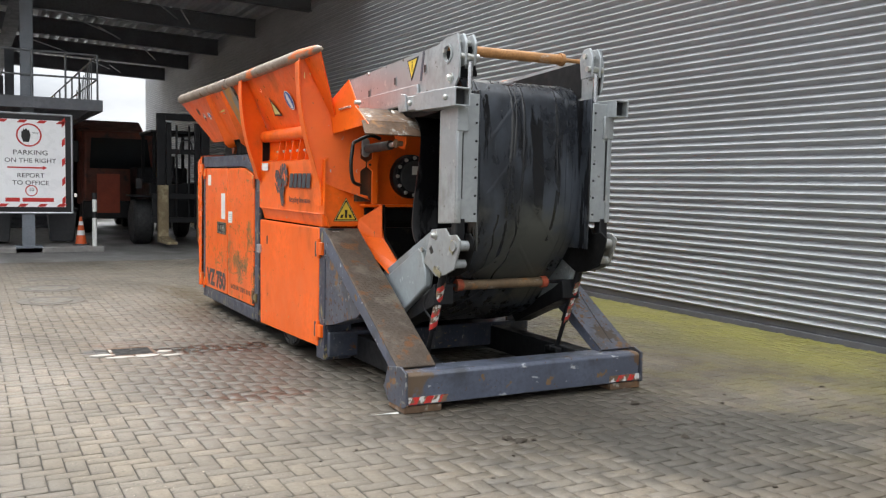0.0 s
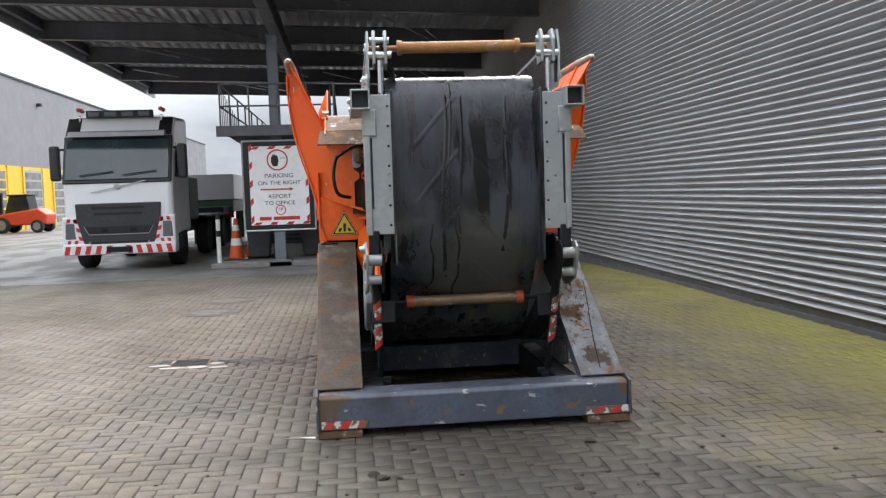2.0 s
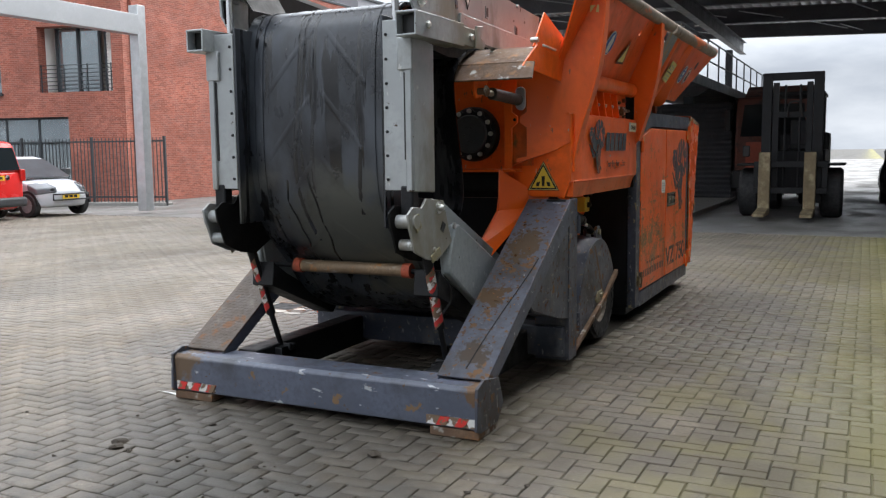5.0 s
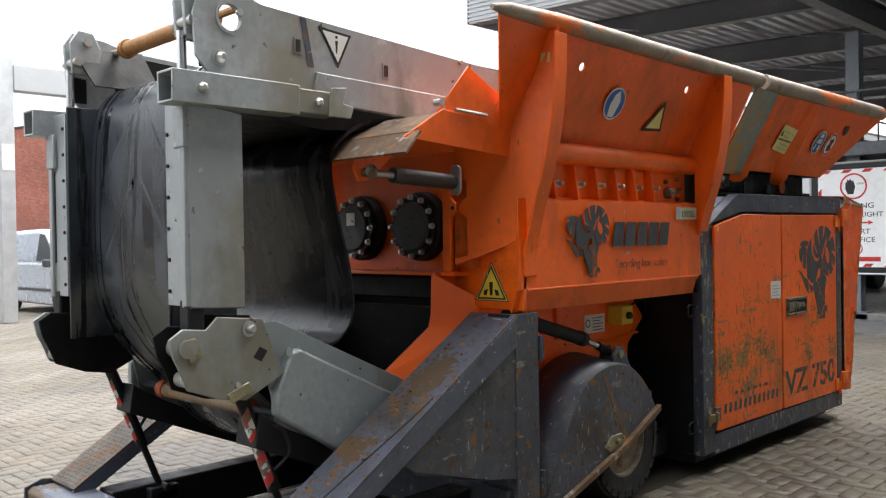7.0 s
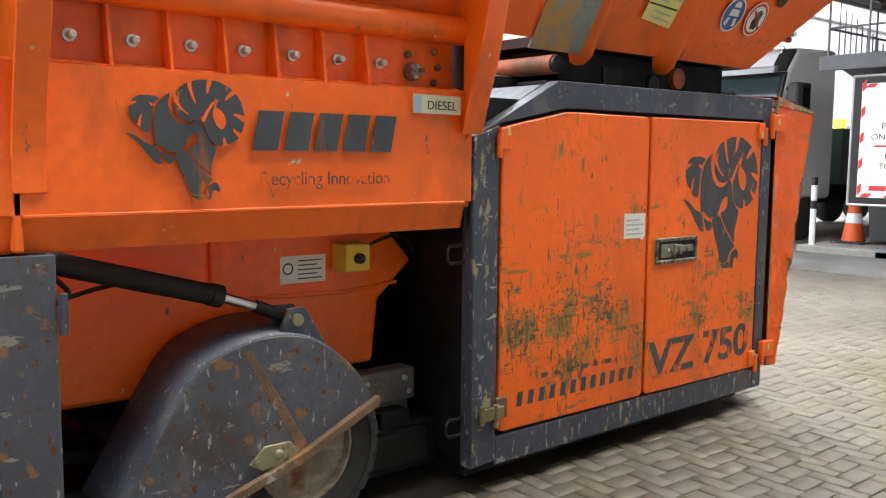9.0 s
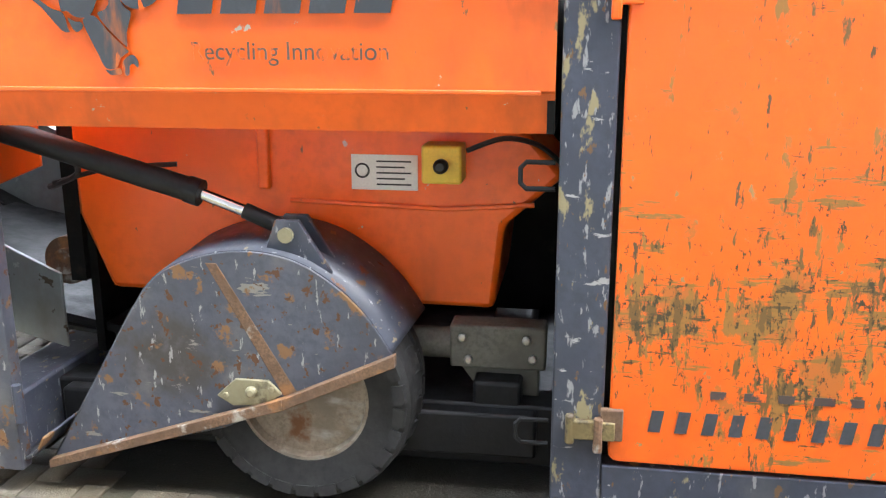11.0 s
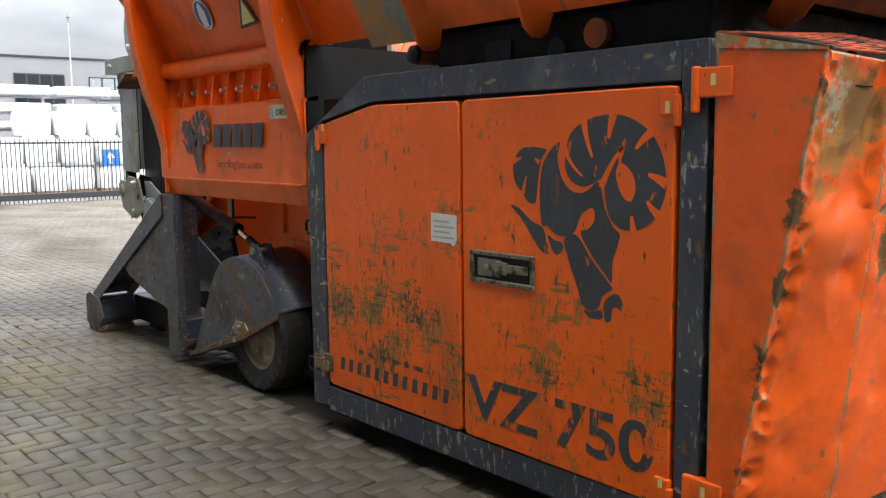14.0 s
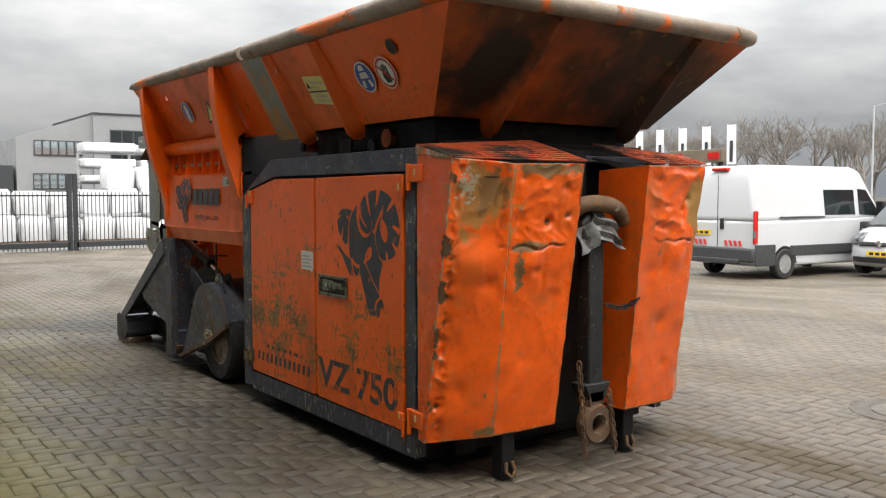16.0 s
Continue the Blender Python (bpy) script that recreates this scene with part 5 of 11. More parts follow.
def lorry():
    t = thing("lorry", (-2.55, 23, 0), "white heavy haulage lorry with red and white bumper stripes", "lorry")
    y0, y1, x0, x1 = 20.32, 22.5, -3.72, -1.38
    cab = part("cab", B((prism, [(y0 + 0.03, 0.70), (y0 + 0.05, 2.05), (y0 + 0.40, 3.02), (y0 + 0.75, 3.46), (y1, 3.52), (y1, 0.75)], "x", x0 + 0.03, x1 - 0.03)), CAB_WHITE, t, "white sleeper cab", 0.11, segments=4)
    surround = part("screen_surround", B((prism, [(y0 + 0.012, 1.94), (y0 + 0.365, 3.00), (y0 + 0.45, 3.02), (y0 + 0.08, 1.94)], "x", x0 + 0.035, x1 - 0.035)), BLACK, cab, "black surround of the windscreen", 0.03, segments=3)
    part("windscreen", B((prism, [(y0 + 0.010, 2.02), (y0 + 0.318, 2.93), (y0 + 0.40, 2.95), (y0 + 0.07, 2.02)], "x", x0 + 0.085, x1 - 0.085)), coat("teal_windscreen", (0.028, 0.048, 0.052), 0.05, 0.0, 0.35, 1.1, spec=0.7), surround, "dark teal windscreen", 0.02, segments=3)
    part("sun_visor", B((prism, [(y0 + 0.17, 2.98), (y0 + 0.22, 3.09), (y0 + 0.33, 3.12), (y0 + 0.33, 3.00)], "x", x0 + 0.16, x1 - 0.16)), GALV, cab, "pale metal sun visor", 0.012)
    part("black_upper", B((prism, [(y0 + 0.36, 3.02), (y0 + 0.70, 3.44), (y0 + 0.76, 3.40), (y0 + 0.44, 3.02)], "x", x0 + 0.06, x0 + 0.34), (prism, [(y0 + 0.36, 3.02), (y0 + 0.70, 3.44), (y0 + 0.76, 3.40), (y0 + 0.44, 3.02)], "x", x1 - 0.34, x1 - 0.06)), BLACK, cab, bevel=0.02)
    part("wiper", B((rod, (x0 + 0.4, y0 + 0.0, 2.12), (x0 + 1.1, y0 + 0.03, 2.20), 0.012, 6), (rod, (x0 + 1.3, y0 + 0.0, 2.12), (x0 + 2.0, y0 + 0.03, 2.20), 0.012, 6)), BLACK, cab)
    part("badge_bar", B((slab, [(x0 + 0.60, y0 + 0.012, 1.74), (x0 + 0.66, y0 + 0.012, 1.73), (x1 - 0.55, y0 + 0.018, 1.98), (x1 - 0.62, y0 + 0.018, 1.99)], 0.012), (lathe, [(0.07, 0.0), (0.07, -0.03), (0.05, -0.035)], (-2.55, y0 + 0.03, 1.87), "y", 20)), GALV, cab, "slanted chrome bar and round badge")
    grille = part("grille", B((prism, [(x0 + 0.52, 0.42), (x1 - 0.52, 0.42), (x1 - 0.44, 0.55), (x1 - 0.30, 1.10), (x1 - 0.28, 1.50), (x0 + 0.28, 1.50), (x0 + 0.30, 1.10), (x0 + 0.44, 0.55)], "y", y0 - 0.02, y0 + 0.10)), PLASTIC, t, "black grille with stacked intakes", 0.03, segments=3)
    for z, half in ((1.40, 0.55), (1.27, 0.50)):
        part("grille_slot", B((box, -2.55 - half, -2.55 + half, y0 - 0.024, y0 - 0.012, z - 0.03, z + 0.03)), BLACK, grille, bevel=0.01)
    for z, half, hh in ((0.90, 0.72, 0.09), (0.57, 0.62, 0.085)):
        part("intake", B((prism, [(-2.55 - half, z + hh), (-2.55 - half + 0.10, z - hh), (-2.55 + half - 0.10, z - hh), (-2.55 + half, z + hh)], "y", y0 - 0.026, y0 - 0.012)), BLACK, grille, bevel=0.01)
        part("intake_trim", B((tube, [(-2.55 - half, y0 - 0.03, z + hh), (-2.55 - half + 0.10, y0 - 0.03, z - hh), (-2.55 + half - 0.10, y0 - 0.03, z - hh), (-2.55 + half, y0 - 0.03, z + hh)], 0.010, 6)), GALV, grille)
    for x in (-2.85, -2.25):
        part("tow_cover", B((box, x - 0.07, x + 0.07, y0 - 0.034, y0 - 0.024, 0.86, 0.95)), BLACKSTEEL, grille, bevel=0.01)
    bumper = part("bumper", B((box, x0, x1, y0 - 0.03, y0 + 0.35, 0.36, 0.62), (prism, [(x0, 0.60), (x0 + 0.46, 0.60), (x0 + 0.32, 1.16), (x0, 1.22)], "y", y0, y0 + 0.35), (prism, [(x1, 0.60), (x1 - 0.46, 0.60), (x1 - 0.32, 1.16), (x1, 1.22)], "y", y0, y0 + 0.35)), CAB_WHITE, t, bevel=0.03)
    r, w = bmesh.new(), bmesh.new()
    hazard(r, w, x0 + 0.02, x0 + 0.98, y0 - 0.045, 0.38, 0.56, 9)
    hazard(r, w, x1 - 1.0, x1 - 0.06, y0 - 0.045, 0.38, 0.56, 9, -1)
    for xe, sd in ((x0, 1), (x1, -1)):
        # slanted stripes along the inner edge and over and under the headlight
        for k in range(6):
            za, zb2 = 0.60 + 0.095 * k, 0.60 + 0.095 * (k + 1)
            ea, eb = 0.46 - 0.25 * (za - 0.60), 0.46 - 0.25 * (zb2 - 0.60)
            prism(r if k % 2 else w, [(xe + sd * (ea - 0.09), za), (xe + sd * ea, za - 0.03), (xe + sd * eb, zb2 - 0.03), (xe + sd * (eb - 0.09), zb2)], "y", y0 - 0.016, y0 - 0.004)
        for k in range(4):
            for za in (0.61, 1.09):
                prism(r if k % 2 else w, [(xe + sd * (0.02 + 0.07 * k), za), (xe + sd * (0.09 + 0.07 * k), za), (xe + sd * (0.11 + 0.07 * k), za + 0.08), (xe + sd * (0.04 + 0.07 * k), za + 0.08)], "y", y0 - 0.016, y0 - 0.004)
    part("red_stripe", r, RED, bumper)
    part("white_stripe", w, WHITE, bumper)
    part("number_plate", B((box, -2.82, -2.28, y0 - 0.06, y0 - 0.045, 0.41, 0.53)), BLACKSTEEL, bumper)
    for xx in (x0 + 0.16, x1 - 0.16):
        part("headlight", B((prism, [(xx - 0.11, 0.72), (xx + 0.11, 0.72), (xx + 0.09, 1.07), (xx - 0.09, 1.07)], "y", y0 - 0.014, y0 + 0.02)), HEADLIGHT, bumper, bevel=0.03)
    for xx in (x0 + 0.64, x0 + 0.99, x1 - 0.99, x1 - 0.64):
        part("roof_lamp", B((box, xx - 0.13, xx + 0.13, y0 + 0.50, y0 + 0.60, 3.45, 3.57)), HEADLIGHT, t, bevel=0.03)
    part("lamp_bar", B((rod, (x0 + 0.25, y0 + 0.66, 3.45), (x1 - 0.25, y0 + 0.66, 3.45), 0.03, 10), (rod, (x0 + 0.30, y0 + 0.66, 2.95), (x0 + 0.30, y0 + 0.66, 3.5), 0.025, 8), (rod, (x1 - 0.30, y0 + 0.66, 2.95), (x1 - 0.30, y0 + 0.66, 3.5), 0.025, 8)), CHROME, t)
    part("roof_horn", B((rod, (x0 + 0.3, y0 + 0.6, 3.62), (x0 + 0.3, y0 + 0.9, 3.62), 0.05, 10), (rod, (x1 - 0.3, y0 + 0.6, 3.62), (x1 - 0.3, y0 + 0.9, 3.62), 0.05, 10)), RED, t)
    part("lamp_housing", B((box, x0 + 0.46, x1 - 0.46, y0 + 0.56, y0 + 0.66, 3.42, 3.60)), BLACK, t, bevel=0.02)
    for s, xx in ((-1, x0), (1, x1)):
        mirror = part("door_mirror", B((box, *sorted((xx + s * 0.06, xx + s * 0.27)), y0 + 0.22, y0 + 0.40, 2.02, 2.80)), PLASTIC, t, bevel=0.06, segments=3)
        part("mirror_glass", B((box, *sorted((xx + s * 0.08, xx + s * 0.25)), y0 + 0.395, y0 + 0.41, 2.10, 2.72)), BLACK, mirror)
        part("mirror_arm", B((rod, (xx - s * 0.02, y0 + 0.40, 2.72), (xx + s * 0.14, y0 + 0.32, 2.72), 0.025, 8), (rod, (xx - s * 0.02, y0 + 0.40, 2.10), (xx + s * 0.14, y0 + 0.32, 2.10), 0.025, 8)), BLACK, mirror)
        part("side_window", B((prism, [(y0 + 0.40, 2.05), (y0 + 1.20, 2.05), (y0 + 1.20, 2.85), (y0 + 0.68, 2.85)], "x", *sorted((xx - s * 0.028, xx - s * 0.02)))), PANE, cab)
        part("door_step", B((box, *sorted((xx - s * 0.25, xx)), y0 + 0.35, y0 + 0.9, 0.40, 0.72)), PLASTIC, t, bevel=0.02)
        for yy in (21.55, 25.4, 26.8, 28.2):
            wh = part("wheel", B((lathe, [(0.30, -0.15), (0.47, -0.15), (0.50, -0.10), (0.50, 0.10), (0.47, 0.15), (0.30, 0.15)], (xx - s * 0.19, yy, 0.50), "x", 28)), TYRE, t)
            part("rim", B((lathe, [(0.30, s * 0.12), (0.28, s * 0.10), (0.20, s * 0.04), (0.10, s * 0.05), (0.09, s * 0.13), (0.0, s * 0.13)], (xx - s * 0.19, yy, 0.50), "x", 20)), ALLOY, wh)
    part("chassis", B((box, -3.1, -2.0, 22.4, 30.5, 0.62, 0.95)), BLACKSTEEL, t)
    part("mudguard", B((box, x0 + 0.02, x1 - 0.02, 24.8, 28.9, 1.03, 1.08)), BLACK, t)
    part("ballast_box", B((box, x0 + 0.25, x1 - 0.15, 23.1, 24.4, 1.0, 2.1)), coat("dark_green_paint", (0.02, 0.07, 0.045), 0.4, 0.0, 0.15, 2.0), t, "dark green ballast box", 0.03)
    part("coupling_gear", B((box, -3.0, -1.8, 24.5, 25.6, 0.95, 1.35), (rod, (-2.9, 25.0, 1.4), (-1.7, 25.4, 1.5), 0.09, 10), (box, -2.4, -1.5, 28.8, 30.6, 1.0, 1.25)), BLACKSTEEL, t, bevel=0.03)
    part("tail_board", B((box, -1.95, -1.40, 30.5, 30.56, 0.85, 1.35)), RED, t)


lorry()
bpy.data.objects["lorry"].matrix_basis = Matrix.Translation((-2.615, 23.66, 0)) @ Matrix.Diagonal((1.09, 1.08, 1.05, 1))
bx = thing("container", (-2.4, 33, 0), "low white box trailer standing behind the lorry", "container")
part("box_body", B((box, -2.95, -1.30, 31.5, 36.5, 1.55, 2.45)), PAINT_WHITE, bx, bevel=0.02)
part("box_frame", B((box, -2.9, -1.35, 31.6, 36.4, 1.1, 1.55), (box, -2.8, -2.5, 31.8, 32.2, 0.0, 1.1), (box, -1.8, -1.5, 31.8, 32.2, 0.0, 1.1), (box, -2.8, -2.5, 35.8, 36.2, 0.0, 1.1), (box, -1.8, -1.5, 35.8, 36.2, 0.0, 1.1)), bpy.data.materials["dark_green_paint"], bx, bevel=0.02)


# ---- big forklift and a dark tipper under the canopy ----
def forklift():
    t = thing("forklift", (4.6, 22.5, 0), "large dark forklift with tall mast and worn forks", "forklift")
    y = 21.6
    mast = part("mast", B((box, 3.98, 4.18, y, y + 0.18, 0.35, 3.12), (box, 5.02, 5.22, y, y + 0.18, 0.35, 3.12), (box, 3.98, 5.22, y + 0.02, y + 0.16, 3.0, 3.16)), BLACKSTEEL, t, "dark double mast", 0.01)
    part("inner_mast", B((box, 4.20, 4.32, y + 0.04, y + 0.16, 0.4, 2.95), (box, 4.88, 5.0, y + 0.04, y + 0.16, 0.4, 2.95), (box, 4.2, 5.0, y + 0.05, y + 0.15, 2.2, 2.32)), BLACKSTEEL, mast)
    part("lift_chain", B((rod, (4.45, y + 0.1, 0.5), (4.45, y + 0.1, 2.9), 0.025, 6), (rod, (4.75, y + 0.1, 0.5), (4.75, y + 0.1, 2.9), 0.025, 6)), BLACKSTEEL, mast)
    part("mast_hose", B((tube, curve([(4.5, y, 2.2), (4.55, y - 0.03, 2.5), (4.75, y - 0.03, 2.5), (4.8, y, 2.2)], 5), 0.02, 6)), BLACK, mast)
    part("carriage", B((box, 3.85, 5.35, y - 0.10, y, 0.55, 0.68), (box, 3.85, 5.35, y - 0.10, y, 1.12, 1.25), (box, 3.85, 3.97, y - 0.1, y, 0.68, 1.12), (box, 5.23, 5.35, y - 0.1, y, 0.68, 1.12)), BLACKSTEEL, t, bevel=0.01)
    FORK = coat("worn_fork_steel", (0.20, 0.15, 0.085), 0.7, 0.2, 0.25, 4.0, (((0.33, 0.28, 0.17), 4.0, 0.5, 0.7, V3, 0.7, 0.2),), 0.2, 30.0)
    for x in (4.08, 5.0):
        part("fork", B((prism, [(y - 0.10, 1.45), (y - 0.22, 1.45), (y - 0.24, 0.24), (y - 1.25, 0.17), (y - 1.25, 0.11), (y - 0.14, 0.10), (y - 0.10, 0.16)], "x", x - 0.12, x + 0.12)), FORK, t, "worn brown fork arm", 0.01)
    part("body", B((box, 3.95, 5.25, y + 0.9, y + 3.6, 0.55, 1.5), (box, 3.95, 5.25, y + 2.6, y + 3.8, 0.5, 1.9)), BLACKSTEEL, t, bevel=0.05)
    part("cab_guard", B((box, 4.05, 4.13, y + 0.95, y + 1.03, 1.5, 2.75), (box, 5.07, 5.15, y + 0.95, y + 1.03, 1.5, 2.75), (box, 4.05, 4.13, y + 2.5, y + 2.58, 1.5, 2.75), (box, 5.07, 5.15, y + 2.5, y + 2.58, 1.5, 2.75), (box, 4.0, 5.2, y + 0.9, y + 2.6, 2.72, 2.80)), BLACKSTEEL, t, bevel=0.02)
    part("seat", B((box, 4.4, 4.85, y + 1.9, y + 2.3, 1.5, 1.62), (box, 4.4, 4.85, y + 2.25, y + 2.36, 1.6, 2.2)), PLASTIC, t, bevel=0.03)
    part("headlight", B((box, 3.55, 3.70, y + 0.35, y + 0.45, 1.35, 1.60)), BLACK, t, bevel=0.02)
    for x in (3.72, 5.42):
        w = part("wheel", B((lathe, [(0.28, -0.22), (0.50, -0.22), (0.55, -0.16), (0.55, 0.16), (0.50, 0.22), (0.28, 0.22)], (x, y + 0.7, 0.55), "x", 30)), TYRE, t)
        part("rim", B((lathe, [(0.28, -0.15), (0.2, -0.08), (0.0, -0.08), (0.0, 0.08), (0.2, 0.08), (0.28, 0.15)], (x, y + 0.7, 0.55), "x", 20)), BLACKSTEEL, w)
        part("wing", B((box, x - 0.26, x + 0.26, y + 0.1, y + 1.3, 1.15, 1.20)), BLACKSTEEL, t, bevel=0.02)
    for x in (4.0, 5.2):
        part("wheel", B((lathe, [(0.0, -0.15), (0.38, -0.15), (0.42, -0.1), (0.42, 0.1), (0.38, 0.15), (0.0, 0.15)], (x, y + 3.2, 0.42), "x", 26)), TYRE, t)


forklift()


def tipper():
    t = thing("tipper_lorry", (3.3, 27.5, 0), "dark lorry with rust-red body parked under the canopy", "lorry")
    RB = coat("dull_red_brown", (0.15, 0.04, 0.022), 0.6, 0.0, 0.25, 2.0, (((0.04, 0.03, 0.025), 3.0, 0.5, 0.7, V3, 0.8, 0.0),))
    part("cab", B((prism, [(26.0, 0.8), (26.0, 1.9), (26.25, 2.9), (28.0, 3.0), (28.0, 0.8)], "x", 2.85, 4.75)), RB, t, "rust-red cab", 0.06)
    part("windscreen", B((slab, [(2.98, 25.99, 1.85), (4.62, 25.99, 1.85), (4.55, 26.19, 2.7), (3.05, 26.19, 2.7)], 0.01)), PANE, t)
    part("body", B((prism, [(28.2, 1.1), (28.1, 3.0), (29.0, 3.35), (33.0, 3.3), (33.0, 1.1)], "x", 2.8, 4.8)), RB, t, bevel=0.05)
    part("bumper", B((box, 2.8, 4.8, 25.85, 26.2, 0.45, 0.95)), BLACK, t, bevel=0.04)
    part("panel", B((box, 3.15, 3.75, 25.83, 25.86, 0.62, 1.7)), coat("orange_red_panel", (0.42, 0.07, 0.03), 0.5, 0.0, 0.2, 3.0), t)
    part("exhaust_pipe", B((rod, (2.65, 27.9, 0.9), (2.65, 27.9, 2.7), 0.12, 12), (rod, (2.65, 27.9, 2.6), (2.50, 27.7, 2.95), 0.09, 12)), BLACKSTEEL, t)
    part("door_mirror", B((box, 2.55, 2.72, 26.1, 26.25, 2.0, 2.6)), BLACK, t, bevel=0.03)
    for yy in (26.9, 30.3, 31.7):
        for x in (3.0, 4.6):
            part("wheel", B((lathe, [(0.0, -0.15), (0.44, -0.15), (0.48, -0.1), (0.48, 0.1), (0.44, 0.15), (0.0, 0.15)], (x, yy, 0.48), "x", 24)), TYRE, t)


tipper()
bm = bmesh.new()
tank = thing("tank_trailer", (1.9, 40, 0), "silver tank trailer far behind the canopy", "trailer")
part("tank", B((rod, (3.0, 39.0, 1.9), (3.0, 46.0, 1.9), 0.95, 28)), GALV, tank)
part("chassis", B((box, 2.4, 3.6, 39.0, 46.0, 0.6, 1.0), (rod, (2.2, 44.0, 0.5), (3.8, 44.0, 0.5), 0.48, 20), (rod, (2.2, 42.5, 0.5), (3.8, 42.5, 0.5), 0.48, 20)), BLACKSTEEL, tank)


# ---- posts, cones, bins ----
def covered_machine(x, y):
    """A dark attachment under a sagging black cover, pushed against the hall wall."""
    t = thing("covered_machine", (x, y, 0), "dark machine under a black cover beside the hall wall", "machine")
    bm = bmesh.new()
    bmesh.ops.create_cube(bm, size=1.0)
    bmesh.ops.subdivide_edges(bm, edges=bm.edges[:], cuts=7, use_grid_fill=True)
    for v in bm.verts:
        p = Vector((v.co.x * 1.0, v.co.y * 2.4, (v.co.z + 0.5) * 1.45))
        if v.co.z > 0.2:
            p.x *= 0.80
            p.y *= 0.85
        q = noise.noise(Vector((p.x, p.y, p.z)) * 2.2) * 0.10
        v.co = Vector((x + p.x + q, y + p.y + q, max(0.0, p.z + (q * 1.4 if v.co.z > -0.45 else 0.0))))
    part("cover", bm, SLACK, t, "sagging black plastic cover")
    for k in range(2):
        part("strut", B((rod, (x - 0.45 + 0.35 * k, y - 1.1, 0.9), (x - 0.15 + 0.35 * k, y - 0.9, 1.85), 0.06, 10)), BLACKSTEEL, t)


covered_machine(6.95, 29.2)


def bollard(x, y):
    t = thing("marker_post", (x, y, 0.11), "white marker post with black band by the kerb", "post", "marker posts")
    part("post", B((rod, (x, y, 0.10), (x, y, 1.22), 0.05, 16)), STICKER, t)
    for z in (0.72, 1.12):
        part("black_band", B((rod, (x, y, z), (x, y, z + 0.14), 0.052, 16)), BLACK, t)


bollard(-0.29, 20.30)
bollard(2.42, 20.28)


def cone(x, y, z, h):
    t = thing("traffic_cone", (x, y, z), "orange traffic cone with white bands", "cone", "traffic cones")
    base = h * 0.28
    part("base", B((box, x - base, x + base, y - base, y + base, z, z + 0.03)), RUBBER, t, bevel=0.01)
    CONE = bpy.data.materials.get("cone_orange") or coat("cone_orange", (0.62, 0.09, 0.015), 0.5, 0.0, 0.1, 5.0)
    rr = lambda f: h * (0.20 - 0.155 * f)
    for k, (a, b, ma) in enumerate(((0.04, 0.35, CONE), (0.35, 0.52, WHITE), (0.52, 0.70, CONE), (0.70, 0.84, WHITE), (0.84, 1.0, CONE))):
        part("band", B((lathe, [(rr(a), h * a), (rr(b), h * b)], (x, y, z), "z", 18)), ma, t)


cone(2.18, 20.65, 0.11, 0.62)
cone(0.0, 21.2, 0.11, 1.0)
cone(0.30, 22.0, 0.11, 0.9)
cone(7.12, 19.0, 0.0, 0.55)
for x in (0.55, 1.85):
    b = thing("waste_bin", (x, 21.3, 0.11), "dark wheeled waste bin under the platform", "bin", "waste bins")
    part("body", B((prism, [(x - 0.24, 0.16), (x + 0.24, 0.16), (x + 0.30, 0.85), (x - 0.30, 0.85)], "y", 21.1, 21.6)), PLASTIC, b, bevel=0.03)
    part("lid", B((box, x - 0.32, x + 0.32, 21.05, 21.65, 0.85, 0.92)), PLASTIC, b, bevel=0.02)


# ---- brick office and hall across the yard ----
def brick_material():
    ma = coat("red_brick", (0.27, 0.082, 0.055), 0.85, 0.0, 0.22, 0.7)
    n, l = ma.node_tree.nodes, ma.node_tree.links
    bsdf = n["Principled BSDF"]
    old = bsdf.inputs["Base Color"].links[0].from_socket
    geo = n.new("ShaderNodeNewGeometry")
    sep = n.new("ShaderNodeSeparateXYZ")
    l.new(geo.outputs["Position"], sep.inputs[0])
    add = n.new("ShaderNodeMath")
    l.new(sep.outputs[0], add.inputs[0])
    l.new(sep.outputs[1], add.inputs[1])
    com = n.new("ShaderNodeCombineXYZ")
    l.new(add.outputs[0], com.inputs[0])
    l.new(sep.outputs[2], com.inputs[1])
    br = n.new("ShaderNodeTexBrick")
    br.inputs["Scale"].default_value = 1.0
    br.inputs["Brick Width"].default_value, br.inputs["Row Height"].default_value, br.inputs["Mortar Size"].default_value = 0.22, 0.062, 0.006
    br.inputs["Color1"].default_value, br.inputs["Color2"].default_value, br.inputs["Mortar"].default_value = (0.8, 0.8, 0.8, 1), (1.25, 1.2, 1.15, 1), (1.3, 2.0, 2.2, 1)
    l.new(com.outputs[0], br.inputs["Vector"])
    mx = n.new("ShaderNodeMix")
    mx.data_type, mx.blend_type = "RGBA", "MULTIPLY"
    mx.inputs["Factor"].default_value = 1.0
    l.new(old, mx.inputs["A"])
    l.new(br.outputs["Color"], mx.inputs["B"])
    l.new(mx.outputs["Result"], bsdf.inputs["Base Color"])
    return ma


